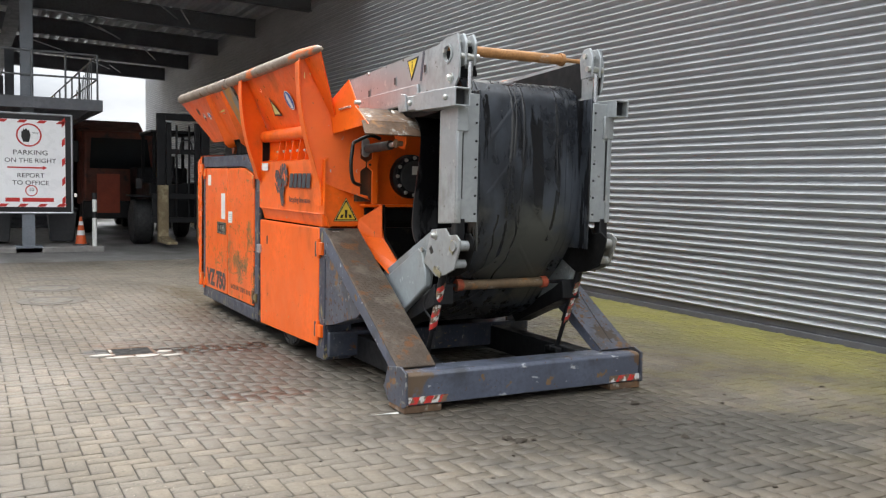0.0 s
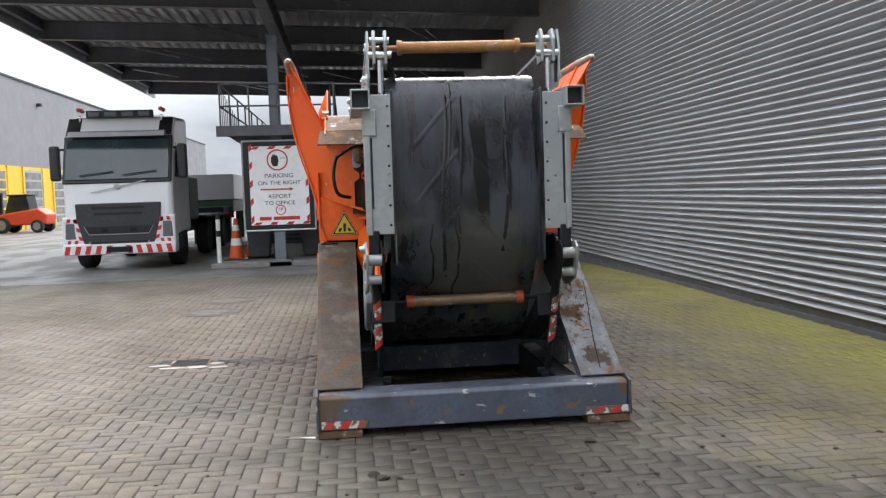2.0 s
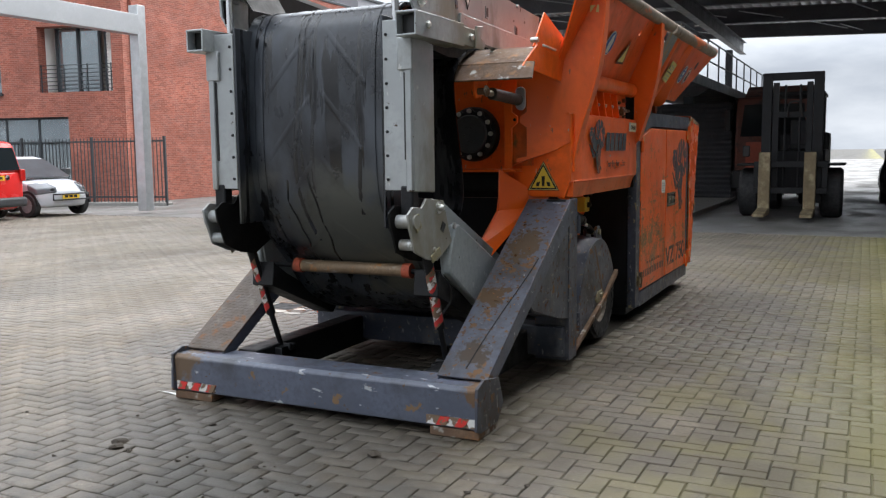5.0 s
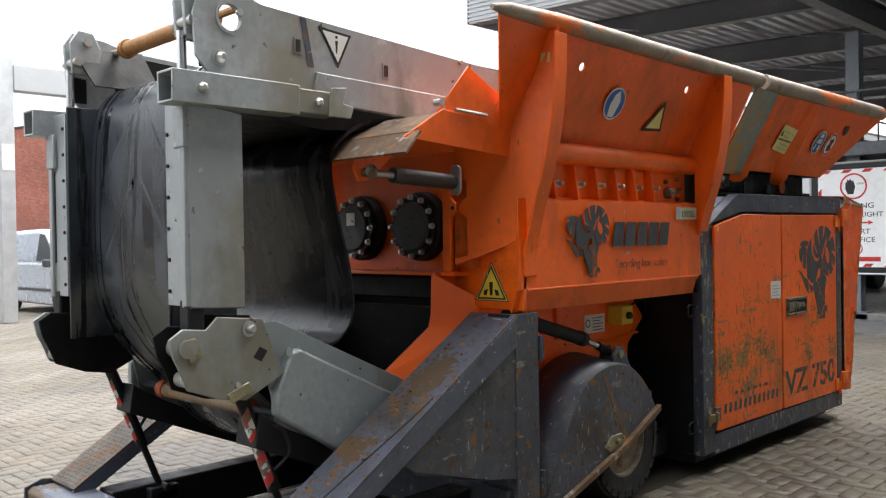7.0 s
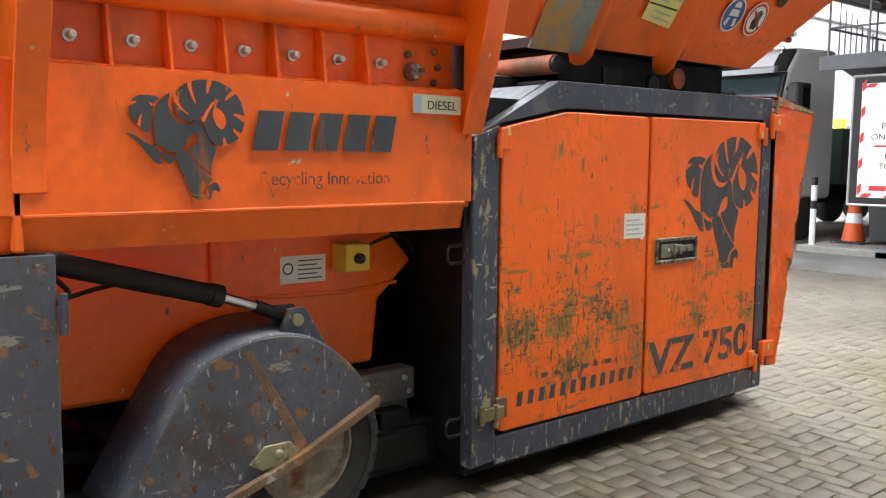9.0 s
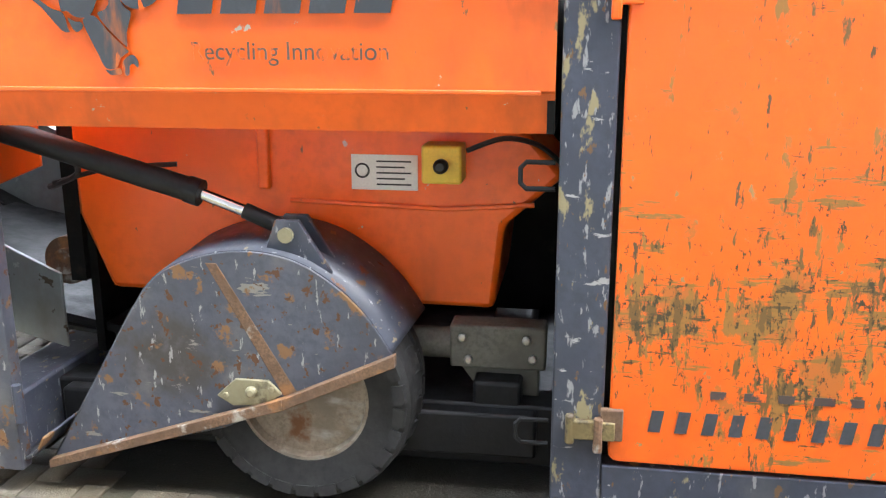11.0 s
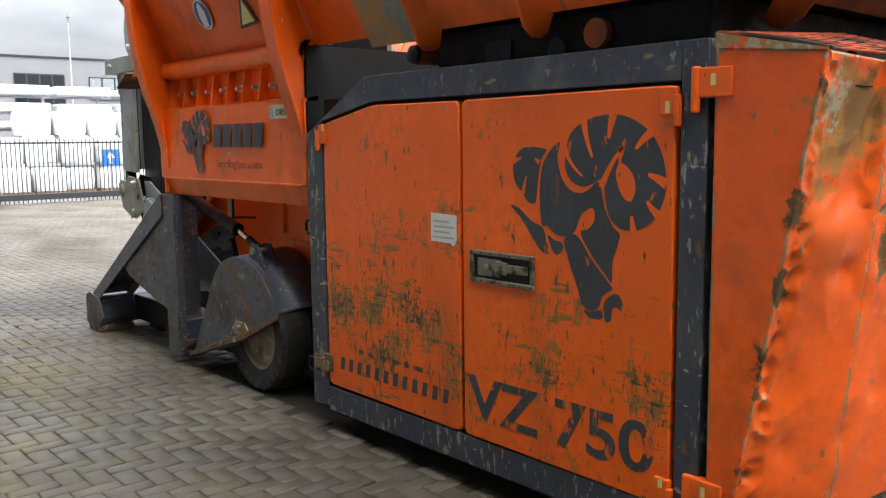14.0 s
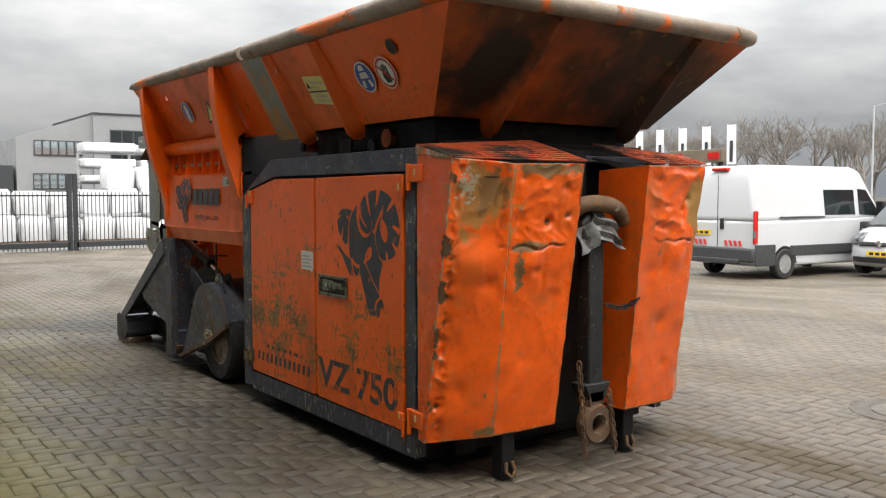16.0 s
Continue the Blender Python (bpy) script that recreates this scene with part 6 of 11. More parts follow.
BRICK = brick_material()
OFFICE_GLASS = coat("office_glass", (0.40, 0.45, 0.47), 0.05, 0.75, 0.15, 0.4, spec=1.0)
FRAME_DARK = coat("window_frame_dark", (0.03, 0.034, 0.038), 0.5, 0.2, 0.1, 3.0)
RENDER_WHITE = coat("white_render", (0.70, 0.68, 0.64), 0.8, 0.0, 0.05, 1.0)
HALL_GREY = coat("hall_grey_cladding", (0.225, 0.225, 0.24), 0.5, 0.2, 0.06, 0.4)
HALL_YELLOW = coat("hall_yellow_cladding", (0.72, 0.47, 0.03), 0.45, 0.1, 0.06, 0.5)
OX = -15.5
SOUTH = pose(-16.4, 22.1, 0, 0, 0, -77)
EAST = pose(OX, 0, 0)
office = thing("brick_office", (OX, 30, 0), "two-storey red brick office with dark-framed windows", "office building")


def placed(m, bm):
    """Move a bmesh built in a wall's own frame (outwards +x, rightwards +y) to its place."""
    bm.transform(m)
    return bm


def wall_with_holes(x0, x1, ya, yb, z0, z1, holes):
    """A wall slab in y-z with rectangular openings (ya, yb, za, zb) that don't overlap in y."""
    bm = bmesh.new()
    ys = sorted({ya, yb, *[h[0] for h in holes], *[h[1] for h in holes]})
    for a, b in zip(ys, ys[1:]):
        cuts = sorted((h[2], h[3]) for h in holes if h[0] < (a + b) / 2 < h[1])
        z = z0
        for c, d in cuts:
            if c > z:
                box(bm, x0, x1, a, b, z, c)
            z = d
        if z < z1:
            box(bm, x0, x1, a, b, z, z1)
    bmesh.ops.remove_doubles(bm, verts=bm.verts, dist=0.0005)
    return bm


def window(m, y0, y1, z0, z1, nv, transoms, sill=True, vents=()):
    w = part("window", placed(m, B((box, -0.24, -0.16, y0, y1, z0, z0 + 0.07), (box, -0.24, -0.16, y0, y1, z1 - 0.07, z1), (box, -0.24, -0.16, y0, y0 + 0.07, z0, z1), (box, -0.24, -0.16, y1 - 0.07, y1, z0, z1))), FRAME_DARK, office)
    for k in range(1, nv):
        y = y0 + (y1 - y0) * k / nv
        part("mullion", placed(m, B((box, -0.235, -0.165, y - 0.03, y + 0.03, z0 + 0.07, z1 - 0.07))), FRAME_DARK, w)
    for z in transoms:
        part("transom", placed(m, B((box, -0.232, -0.168, y0 + 0.07, y1 - 0.07, z - 0.025, z + 0.025))), FRAME_DARK, w)
    for k in vents:
        y = y0 + (y1 - y0) * k / nv
        part("vent_frame", placed(m, B((box, -0.230, -0.170, y + 0.26, y + 0.30, transoms[0], transoms[-1]))), FRAME_DARK, w)
    for k in range(nv):
        a, b = y0 + (y1 - y0) * k / nv, y0 + (y1 - y0) * (k + 1) / nv
        part("pane", placed(m, B((box, -0.205, -0.195, a + 0.03, b - 0.03, z0 + 0.07, z1 - 0.07))), OFFICE_GLASS, w, smooth=False)
    if sill:
        part("sill", placed(m, B((box, -0.2, 0.06, y0 - 0.05, y1 + 0.05, z0 - 0.06, z0))), FRAME_DARK, w)
    return w


# east face along the yard
holes = [(26.9, 28.3, 3.35, 5.95), (32.1, 36.0, 3.68, 6.37), (32.3, 36.0, 0.12, 2.84)]
part("wall", placed(EAST, wall_with_holes(-0.4, 0.0, 22.75, 37.1, 0.0, 8.1, holes)), BRICK, office, "red brick wall towards the yard")
part("wall", B((box, OX - 10, OX - 0.4, 36.7, 37.1, 0.0, 8.1)), BRICK, office)
window(EAST, 26.9, 28.3, 3.35, 5.95, 2, (5.2,))
window(EAST, 32.1, 36.0, 3.68, 6.37, 3, (4.25, 5.85))
window(EAST, 32.3, 36.0, 0.12, 2.84, 3, (0.75, 2.15))
# south face towards the parked cars: a high block and a lower wing
holes = [(-9.3, -3.66, 3.62, 5.62), (-9.3, -1.2, 0.35, 2.83), (-2.2, 0.50, 3.63, 5.75)]
part("wall", placed(SOUTH, wall_with_holes(-0.4, 0.0, -9.3, 0.92, 0.0, 8.1, holes)), BRICK, office, "red brick wall towards the car park")
holes = [(-15.85, -9.3, 3.62, 5.62), (-15.0, -9.3, 0.35, 2.83)]
part("wall", placed(SOUTH, wall_with_holes(-0.4, 0.0, -26.0, -9.3, 0.0, 6.85, holes)), BRICK, office, "lower red brick wing")
part("roof", placed(SOUTH, B((box, -12, -0.05, -9.3, 0.9, 8.1, 8.22))), FRAME_DARK, office)
part("roof", placed(SOUTH, B((box, -12, -0.05, -26.0, -9.35, 6.6, 6.75))), FRAME_DARK, office)
part("roof_edge", placed(SOUTH, B((box, -0.42, 0.03, -26.0, -9.33, 6.85, 6.93))), FRAME_DARK, office, bevel=0.01)
part("roof_edge", placed(EAST, B((box, -0.45, 0.03, 22.75, 37.12, 8.1, 8.2))), FRAME_DARK, office, bevel=0.01)
part("floor_slab", placed(SOUTH, B((box, -8, -0.42, -25.5, 0.3, 2.95, 3.35))), RENDER_WHITE, office)
part("inner_wall", placed(SOUTH, B((box, -5.2, -5.0, -25.5, 0.3, 0.0, 6.5))), RENDER_WHITE, office)
for u in (-15, -12.4, -9.8, -7.2):
    part("inner_column", placed(SOUTH, B((rod, (-1.2, u, 0.0), (-1.2, u, 5.7), 0.28, 14))), RENDER_WHITE, office)
window(SOUTH, -15.85, -3.66, 3.62, 5.62, 11, (4.07, 5.22), vents=(1, 3, 5, 7))
window(SOUTH, -15.0, -1.2, 0.35, 2.83, 11, (2.0,))
for k, (u, dz) in enumerate(((-19.0, 0.5), (-18.2, 0.9), (-17.5, 0.4), (-16.2, 0.6))):
    part("roof_aerial", placed(SOUTH, B((rod, (-2.5, u, 6.75), (-2.5, u, 7.1 + dz), 0.03, 6), (rod, (-2.5, u - 0.25, 7.0 + dz), (-2.5, u + 0.25, 7.0 + dz), 0.02, 6))), GALV, office)
# recessed balcony
part("balcony_back", placed(SOUTH, B((box, -2.2, -2.0, -2.2, 0.7, 3.4, 6.0))), RENDER_WHITE, office)
part("balcony_side", placed(SOUTH, B((box, -2.0, -0.4, -2.4, -2.2, 3.4, 6.0))), RENDER_WHITE, office)
part("balcony_blind", placed(SOUTH, B(*[(box, -0.62, -0.58, -0.1, 0.5, 3.68 + 0.10 * k, 3.76 + 0.10 * k) for k in range(20)])), RENDER_WHITE, office)["kind"] = "stuff"
door = part("balcony_door", placed(SOUTH, B((box, -0.66, -0.64, -1.9, -0.3, 3.63, 5.75))), OFFICE_GLASS, office)
part("door_frame", placed(SOUTH, B(*[(box, -0.64, -0.57, y, y + 0.08, 3.63, 5.75) for y in (-1.95, -1.15, -0.35, -0.12)])), FRAME_DARK, door)
for k in range(7):
    part("balcony_rail", placed(SOUTH, B((rod, (-0.05, -2.2, 3.72 + 0.13 * k), (-0.05, 0.5, 3.72 + 0.13 * k), 0.012, 6))), FRAME_DARK, office)
for k in range(4):
    part("balcony_post", placed(SOUTH, B((rod, (-0.05, -2.15 + 0.86 * k, 3.63), (-0.05, -2.15 + 0.86 * k, 4.53), 0.022, 6))), FRAME_DARK, office)
# window poster and its plain bars
banner = thing("window_banner", (-20.5, 21.0, 3.7), "white and blue banner hung in an office window", "banner")
part("banner_cloth", placed(SOUTH, B((prism, [(-7.0, 5.60), (-3.70, 5.60), (-3.72, 4.85), (-4.25, 4.12), (-4.75, 4.06), (-5.3, 4.45)], "x", -0.185, -0.18))), WHITE, banner)
part("blue_field", placed(SOUTH, B((prism, [(-8.15, 3.66), (-5.0, 3.66), (-5.9, 4.25), (-7.15, 5.10), (-7.75, 4.6)], "x", -0.178, -0.174))), coat("banner_blue", (0.04, 0.27, 0.62), 0.4, 0.0, 0.1, 1.0), banner)
for k in range(6):
    part("name_bar", placed(SOUTH, B((box, -0.179, -0.176, -5.60 + 0.27 * k, -5.42 + 0.27 * k, 4.86 + 0.02 * k, 5.12 + 0.02 * k))), FRAME_DARK, banner)
for k in range(5):
    part("name_bar", placed(SOUTH, B((box, -0.173, -0.170, -7.7 + 0.36 * k, -7.42 + 0.36 * k, 3.80, 3.95))), WHITE, banner)
# bar fence in front of the office
fence = thing("yard_fence", (-17.0, 20.6, 0), "dark steel bar fence before the brick office", "fence", kind="structure")
FX, F0, F1 = 1.30, -22.0, 3.0
for z in (0.24, 1.95):
    part("fence_rail", placed(SOUTH, B((box, FX - 0.02, FX + 0.02, F0, F1, z, z + 0.05))), FRAME_DARK, fence)
for k in range(11):
    y = F0 + 2.5 * k
    part("post", placed(SOUTH, B((box, FX - 0.035, FX + 0.035, y - 0.035, y + 0.035, 0.0, 2.12))), FRAME_DARK, fence)
bm = bmesh.new()
y = F0 + 0.1
while y < F1:
    box(bm, FX - 0.01, FX + 0.01, y, y + 0.022, 0.10, 2.08)
    y += 0.125
part("fence_bars", placed(SOUTH, bm), FRAME_DARK, fence, smooth=False)["kind"] = "stuff"
tagged(part("kerb", placed(SOUTH, B((box, FX - 0.35, FX + 0.12, F0, F1, -0.02, 0.10))), KERB, bevel=0.02), "low concrete kerb under the fence", "kerb", kind="structure")
# grey steel portal over the car park
portal = thing("steel_portal", (-10.9, 9.5, 0), "grey steel portal frame standing over the parking bays", "portal frame")
part("column", B((box, -11.05, -10.75, 9.35, 9.62, 0.0, 5.25)), GALV, portal, bevel=0.01)
part("column", B((box, -11.05, -10.75, 18.2, 18.47, 0.0, 5.25)), GALV, portal, bevel=0.01)
part("beam", B((box, -11.02, -10.72, 9.62, 18.2, 4.50, 5.0)), FASCIA, portal, bevel=0.01)
part("notice_plate", B((box, -10.748, -10.735, 9.38, 9.60, 2.95, 3.45)), WHITE, portal)

DOOR_GLAZING = coat("door_glazing", (0.20, 0.19, 0.17), 0.12, 0.0, 0.6, 1.4, spec=0.6)
hall = thing("grey_hall", (-17.4, 70, 0), "long grey hall with yellow doors along its foot", "hall")
HXF = -17.4
part("wall", B((box, HXF - 20, HXF, 40.0, 130.0, 3.95, 9.3)), HALL_GREY, hall, "grey cladding")
part("lower_wall", B((box, HXF - 20, HXF + 0.06, 40.0, 130.0, 0.0, 3.95)), HALL_YELLOW, hall, "yellow lower wall")
part("roof_edge", B((box, HXF - 20, HXF + 0.08, 40.0, 130.0, 9.3, 9.42)), FRAME_DARK, hall)
for y in (46.2, 50.9, 57.0, 62.5, 69.0, 78.0, 88.0, 100.0):
    d = part("door", B((box, HXF + 0.06, HXF + 0.10, y, y + 3.3, 0.05, 3.75)), HALL_YELLOW if y < 56 else GALV, hall, "sectional door with window rows")
    for r in range(6):
        part("door_window", B((box, HXF + 0.10, HXF + 0.115, y + 0.25, y + 3.05, 0.3 + 0.57 * r, 0.74 + 0.57 * r)), DOOR_GLAZING, d)
    part("door_frame", B((box, HXF + 0.06, HXF + 0.14, y - 0.22, y, 0.0, 3.95), (box, HXF + 0.06, HXF + 0.14, y + 3.3, y + 3.52, 0.0, 3.95)), HALL_YELLOW, d)
part("name_bar", B(*[(box, HXF + 0.01, HXF + 0.04, 40.3 + 0.5 * k, 40.66 + 0.5 * k, 7.1, 7.5 + 0.16 * (k % 2)) for k in range(6)]), RED, hall)
part("floodlight", B((box, HXF, HXF + 0.3, 50.3, 50.6, 8.1, 8.3), (box, HXF, HXF + 0.3, 60.3, 60.6, 8.0, 8.2), (box, HXF, HXF + 0.35, 40.9, 41.2, 4.7, 4.95)), FRAME_DARK, hall)


def yard_truck(x, y, rot, label):
    t = thing("yard_forklift", (0, 0, 0), label, "forklift", "red yard forklifts")
    RD = bpy.data.materials.get("forklift_red") or coat("forklift_red", (0.62, 0.065, 0.025), 0.4, 0.0, 0.1, 2.0)
    part("chassis", B((prism, [(-1.6, 0.45), (-1.7, 1.0), (-1.2, 1.35), (0.4, 1.15), (1.2, 1.0), (1.25, 0.4)], "y", -0.6, 0.6)), RD, t, bevel=0.08)
    part("cab_guard", B((prism, [(-0.7, 1.2), (-0.55, 2.1), (0.45, 2.1), (0.75, 1.1)], "y", -0.5, 0.5)), PANE, t, bevel=0.03)
    part("roof", B((box, -0.65, 0.55, -0.55, 0.55, 2.08, 2.16)), BLACK, t, bevel=0.02)
    part("mast", B((box, 1.3, 1.45, -0.45, -0.30, 0.2, 2.3), (box, 1.3, 1.45, 0.30, 0.45, 0.2, 2.3), (box, 1.3, 1.42, -0.45, 0.45, 2.2, 2.3)), BLACK, t)
    part("fork", B((box, 1.45, 2.5, -0.35, -0.22, 0.10, 0.15), (box, 1.45, 2.5, 0.22, 0.35, 0.10, 0.15)), BLACK, t)
    for x0, r in ((-1.15, 0.36), (0.85, 0.45)):
        for s in (1, -1):
            road_wheel(t, x0, s * 0.62, r, 0.28, s)
    t.matrix_basis = pose(x, y, 0, 0, 0, rot)


yard_truck(-16.5, 41.9, 60, "red forklift parked by the brick corner")
yard_truck(-15.6, 51.5, 172, "red forklift parked before the yellow doors")
for k in range(3):
    s = thing("skip_box", (-16.85, 45 + 1.75 * k, 0), "red and grey steel storage box", "storage box", "storage boxes")
    part("box_body", B((box, -17.2, -16.5, 44.3 + 1.75 * k, 45.8 + 1.75 * k, 0.12, 1.25)), bpy.data.materials["forklift_red"] if k == 0 else GALV, s, bevel=0.02)
    part("skid", B((box, -17.1, -16.6, 44.4 + 1.75 * k, 45.7 + 1.75 * k, 0.0, 0.12)), BLACK, s)

# ---- gate, wrapped stacks and buildings behind ----
GY = -13.0
gate = thing("sliding_gate", (1.0, GY, 0), "dark steel bar sliding gate with heavy bottom beam", "gate", kind="structure")
for x0, x1 in ((-14.0, 0.68), (0.84, 7.4)):
    part("bottom_beam", B((box, x0, x1, GY - 0.07, GY + 0.07, 0.10, 0.26)), FRAME_DARK, gate, bevel=0.01)
    part("top_rail", B((box, x0, x1, GY - 0.025, GY + 0.025, 1.60, 1.65)), FRAME_DARK, gate)
    bm = bmesh.new()
    x = x0 + 0.05
    while x < x1:
        box(bm, x, x + 0.022, GY - 0.012, GY + 0.012, 0.02, 1.74)
        x += 0.115
    part("gate_bars", bm, FRAME_DARK, gate, smooth=False)["kind"] = "stuff"
for x in (0.68, 0.84):
    part("gate_post", B((box, x - 0.07, x + 0.05, GY - 0.07, GY + 0.07, 0.0, 2.25), *[(rod, (x - 0.14, GY, 0.3 + 0.12 * k), (x + 0.1, GY, 0.3 + 0.12 * k), 0.012, 5) for k in range(16)]), FRAME_DARK, gate)
WRAP = coat("white_wrap", (0.60, 0.61, 0.63), 0.32, 0.0, 0.10, 2.0, (((0.45, 0.47, 0.50), 3.0, 0.55, 0.75, (1, 1, 0.5), 0.4, 0.0),), 0.6, 6.0)
rs = random.Random(5)
for k in range(14):
    x = 5.2 - 1.05 * k
    for row in range(2 if k < 7 else 3):
        h = rs.uniform(0.72, 0.86)
        z = 0.12 + row * 0.88
        yb = -17.4 - rs.uniform(0, 0.6) - 0.5 * row
        p = thing("wrapped_stack", (x, yb, 0), "goods stack wrapped in white foil behind the gate", "wrapped stack", "wrapped stacks")
        bm = bmesh.new()
        sx, sy = rs.uniform(0.42, 0.52), 0.6
        ring = []
        nz = 6
        for j in range(nz + 1):
            g = j / nz
            bulge = 1 + 0.06 * math.sin(math.pi * g) - (0.12 if j == nz else 0)
            ring.append([bm.verts.new((x + sx * bulge * math.copysign(abs(math.cos(a)) ** 0.45, math.cos(a)) + rs.uniform(-0.015, 0.015), yb + sy * bulge * math.copysign(abs(math.sin(a)) ** 0.45, math.sin(a)), z + h * g + rs.uniform(-0.015, 0.015))) for a in [2 * math.pi * q / 20 for q in range(20)]])
        for a, b in zip(ring, ring[1:]):
            for q in range(20):
                bm.faces.new((a[q], a[(q + 1) % 20], b[(q + 1) % 20], b[q]))
        bm.faces.new(ring[0][::-1])
        bm.faces.new(ring[-1])
        part("wrap", bm, WRAP, p)
        part("pallet", B((box, x - sx, x + sx, yb - sy, yb + sy, z - 0.11, z - 0.01)), RUSTED if row == 0 else GALV, p)
rack = thing("storage_rack", (-6.5, -20.5, 0), "steel rack stacked with long white wrapped bundles", "storage rack")
for k in range(8):
    x = -1.2 - 1.9 * k
    part("upright", B((box, x - 0.04, x + 0.04, -20.6, -20.5, 0, 3.2)), GALV, rack)
for z in (2.05, 2.62, 3.18):
    part("arm_rail", B((box, -14.6, -1.2, -20.58, -20.52, z, z + 0.07)), GALV, rack)
for r in range(3):
    for k in range(6):
        b = thing("wrapped_bundle", (-2.2 - 2.1 * k, -20.2, 2.1 + 0.57 * r), "long bundle wrapped in white foil on a rack", "wrapped bundle", "wrapped bundles")
        x = -2.2 - 2.1 * k
        part("wrap", B((box, x - 0.95, x + 0.95, -20.9, -19.8, 2.12 + 0.57 * r, 2.12 + 0.57 * r + rs.uniform(0.22, 0.4))), WRAP, b, bevel=0.06, segments=3)
sg = thing("direction_sign", (-2.8, -13.6, 0), "blue sign with white arrow beside the gate", "sign")
part("pole", B((rod, (-2.75, -13.6, 0), (-2.75, -13.6, 1.6), 0.025, 8)), GALV, sg)
part("sign_plate", B((box, -3.0, -2.5, -13.6, -13.57, 0.95, 1.42)), coat("sign_blue", (0.02, 0.18, 0.55), 0.4, 0.0, 0.05, 3.0), sg)
part("arrow", B((prism, [(-2.79, 1.0), (-2.71, 1.0), (-2.71, 1.18), (-2.63, 1.18), (-2.75, 1.36), (-2.87, 1.18), (-2.79, 1.18)], "y", -13.568, -13.562)), WHITE, sg)

CLAD = coat("pale_grey_cladding", (0.21, 0.215, 0.225), 0.5, 0.1, 0.05, 0.4)
far = thing("grey_office", (-9, -55, 0), "pale grey modern office with band windows and sloping roofline", "office building")
part("wall", B((prism, [(-4.2, 0), (-4.2, 5.5), (-9.1, 7.2), (-9.1, 0)], "y", -60, -50), (box, -30, -9.1, -62, -49.6, 0, 7.25)), CLAD, far)
part("roof_edge", B((box, -30, -9.05, -62, -49.5, 7.25, 7.36)), FRAME_DARK, far)
for x0, x1, z0, z1, n in ((-8.4, -5.3, 4.3, 5.35, 6), (-8.3, -5.2, 2.0, 3.1, 6), (-13.4, -10.2, 3.7, 6.2, 4), (-22.0, -15.0, 4.55, 6.1, 8)):
    yf = -49.97 if x0 > -9 else -49.57
    w = part("window", B((box, x0, x1, yf, yf + 0.06, z0, z1)), FRAME_DARK, far)
    for k in range(n):
        a = x0 + (x1 - x0) * k / n
        part("pane", B((box, a + 0.06, a + (x1 - x0) / n - 0.06, yf + 0.06, yf + 0.08, z0 + 0.08, z1 - 0.08)), PANE if n == 4 else OFFICE_GLASS, w)
shed = thing("dark_shed", (0.5, -52, 0), "low dark shed beside the pale office", "shed")
part("wall", B((box, -4.0, 4.0, -58, -50, 0, 3.6)), FRAME_DARK, shed)
wh = thing("white_depot", (-30, -70, 0), "far white depot building with rows of windows", "depot building")
part("wall", B((box, -60, -18, -95, -80, 0, 9.6)), coat("far_white_wall", (0.62, 0.64, 0.67), 0.7, 0.0, 0.05, 0.3), wh)
for r in range(3):
    for k in range(14):
        part("window", B((box, -57 + 2.8 * k, -55.6 + 2.8 * k, -80, -79.95, 2.2 + 2.4 * r, 3.7 + 2.4 * r)), OFFICE_GLASS, wh)


# ---- flags, lamp posts and bare trees beyond the vans ----
def pennant(x, y, h):
    t = thing("pennant_flag", (x, y, 0), "tall white advertising flag on a pole", "flag", "row of flags")
    part("pole", B((rod, (x, y, 0), (x, y, h), 0.05, 8)), GALV, t)
    part("cloth", B((sheet, (x, y, h - 3.1), (0.25, 1.0, 0), (0, 0, 3.0), 6, 8, lambda a, b: 0.05 * math.sin(6 * a + 2 * b), 0.01)), WHITE, t)
    part("name_bar", B((box, x + 0.16, x + 0.19, y + 0.35, y + 0.62, h - 2.9, h - 1.3)), FRAME_DARK, t)


for k, y in enumerate((-27.5, -29.8, -32.1, -34.4, -36.6, -38.8)):
    pennant(-50, y, 6.98)
BARK = coat("bare_bark", (0.16, 0.145, 0.13), 0.9, 0.0, 0.2, 2.0)


def bare_tree(x, y, h, seed):
    rs = random.Random(seed)
    t = thing("bare_tree", (x, y, 0), "tall leafless winter tree beyond the car park", "tree", "row of bare trees")
    trunk, limbs = bmesh.new(), bmesh.new()

    def grow(p, d, ln, r, depth, bm):
        q = p + d * ln
        rod(bm, p, q, r, 6 if depth < 2 else 4, r * 0.7)
        if depth >= 6:
            return
        for k in range(3):
            nd = (d + Vector((rs.uniform(-1, 1), rs.uniform(-1, 1), rs.uniform(-0.2, 0.7))) * (0.66 + 0.08 * depth)).normalized()
            grow(p + d * ln * rs.uniform(0.6, 1.0), nd, ln * rs.uniform(0.58, 0.8), r * 0.58, depth + 1, limbs)
    grow(Vector((x, y, 0)), Vector((0, 0, 1)), h * 0.27, h * 0.020, 0, trunk)
    part("trunk", trunk, BARK, t)
    part("crown", limbs, BARK, t)


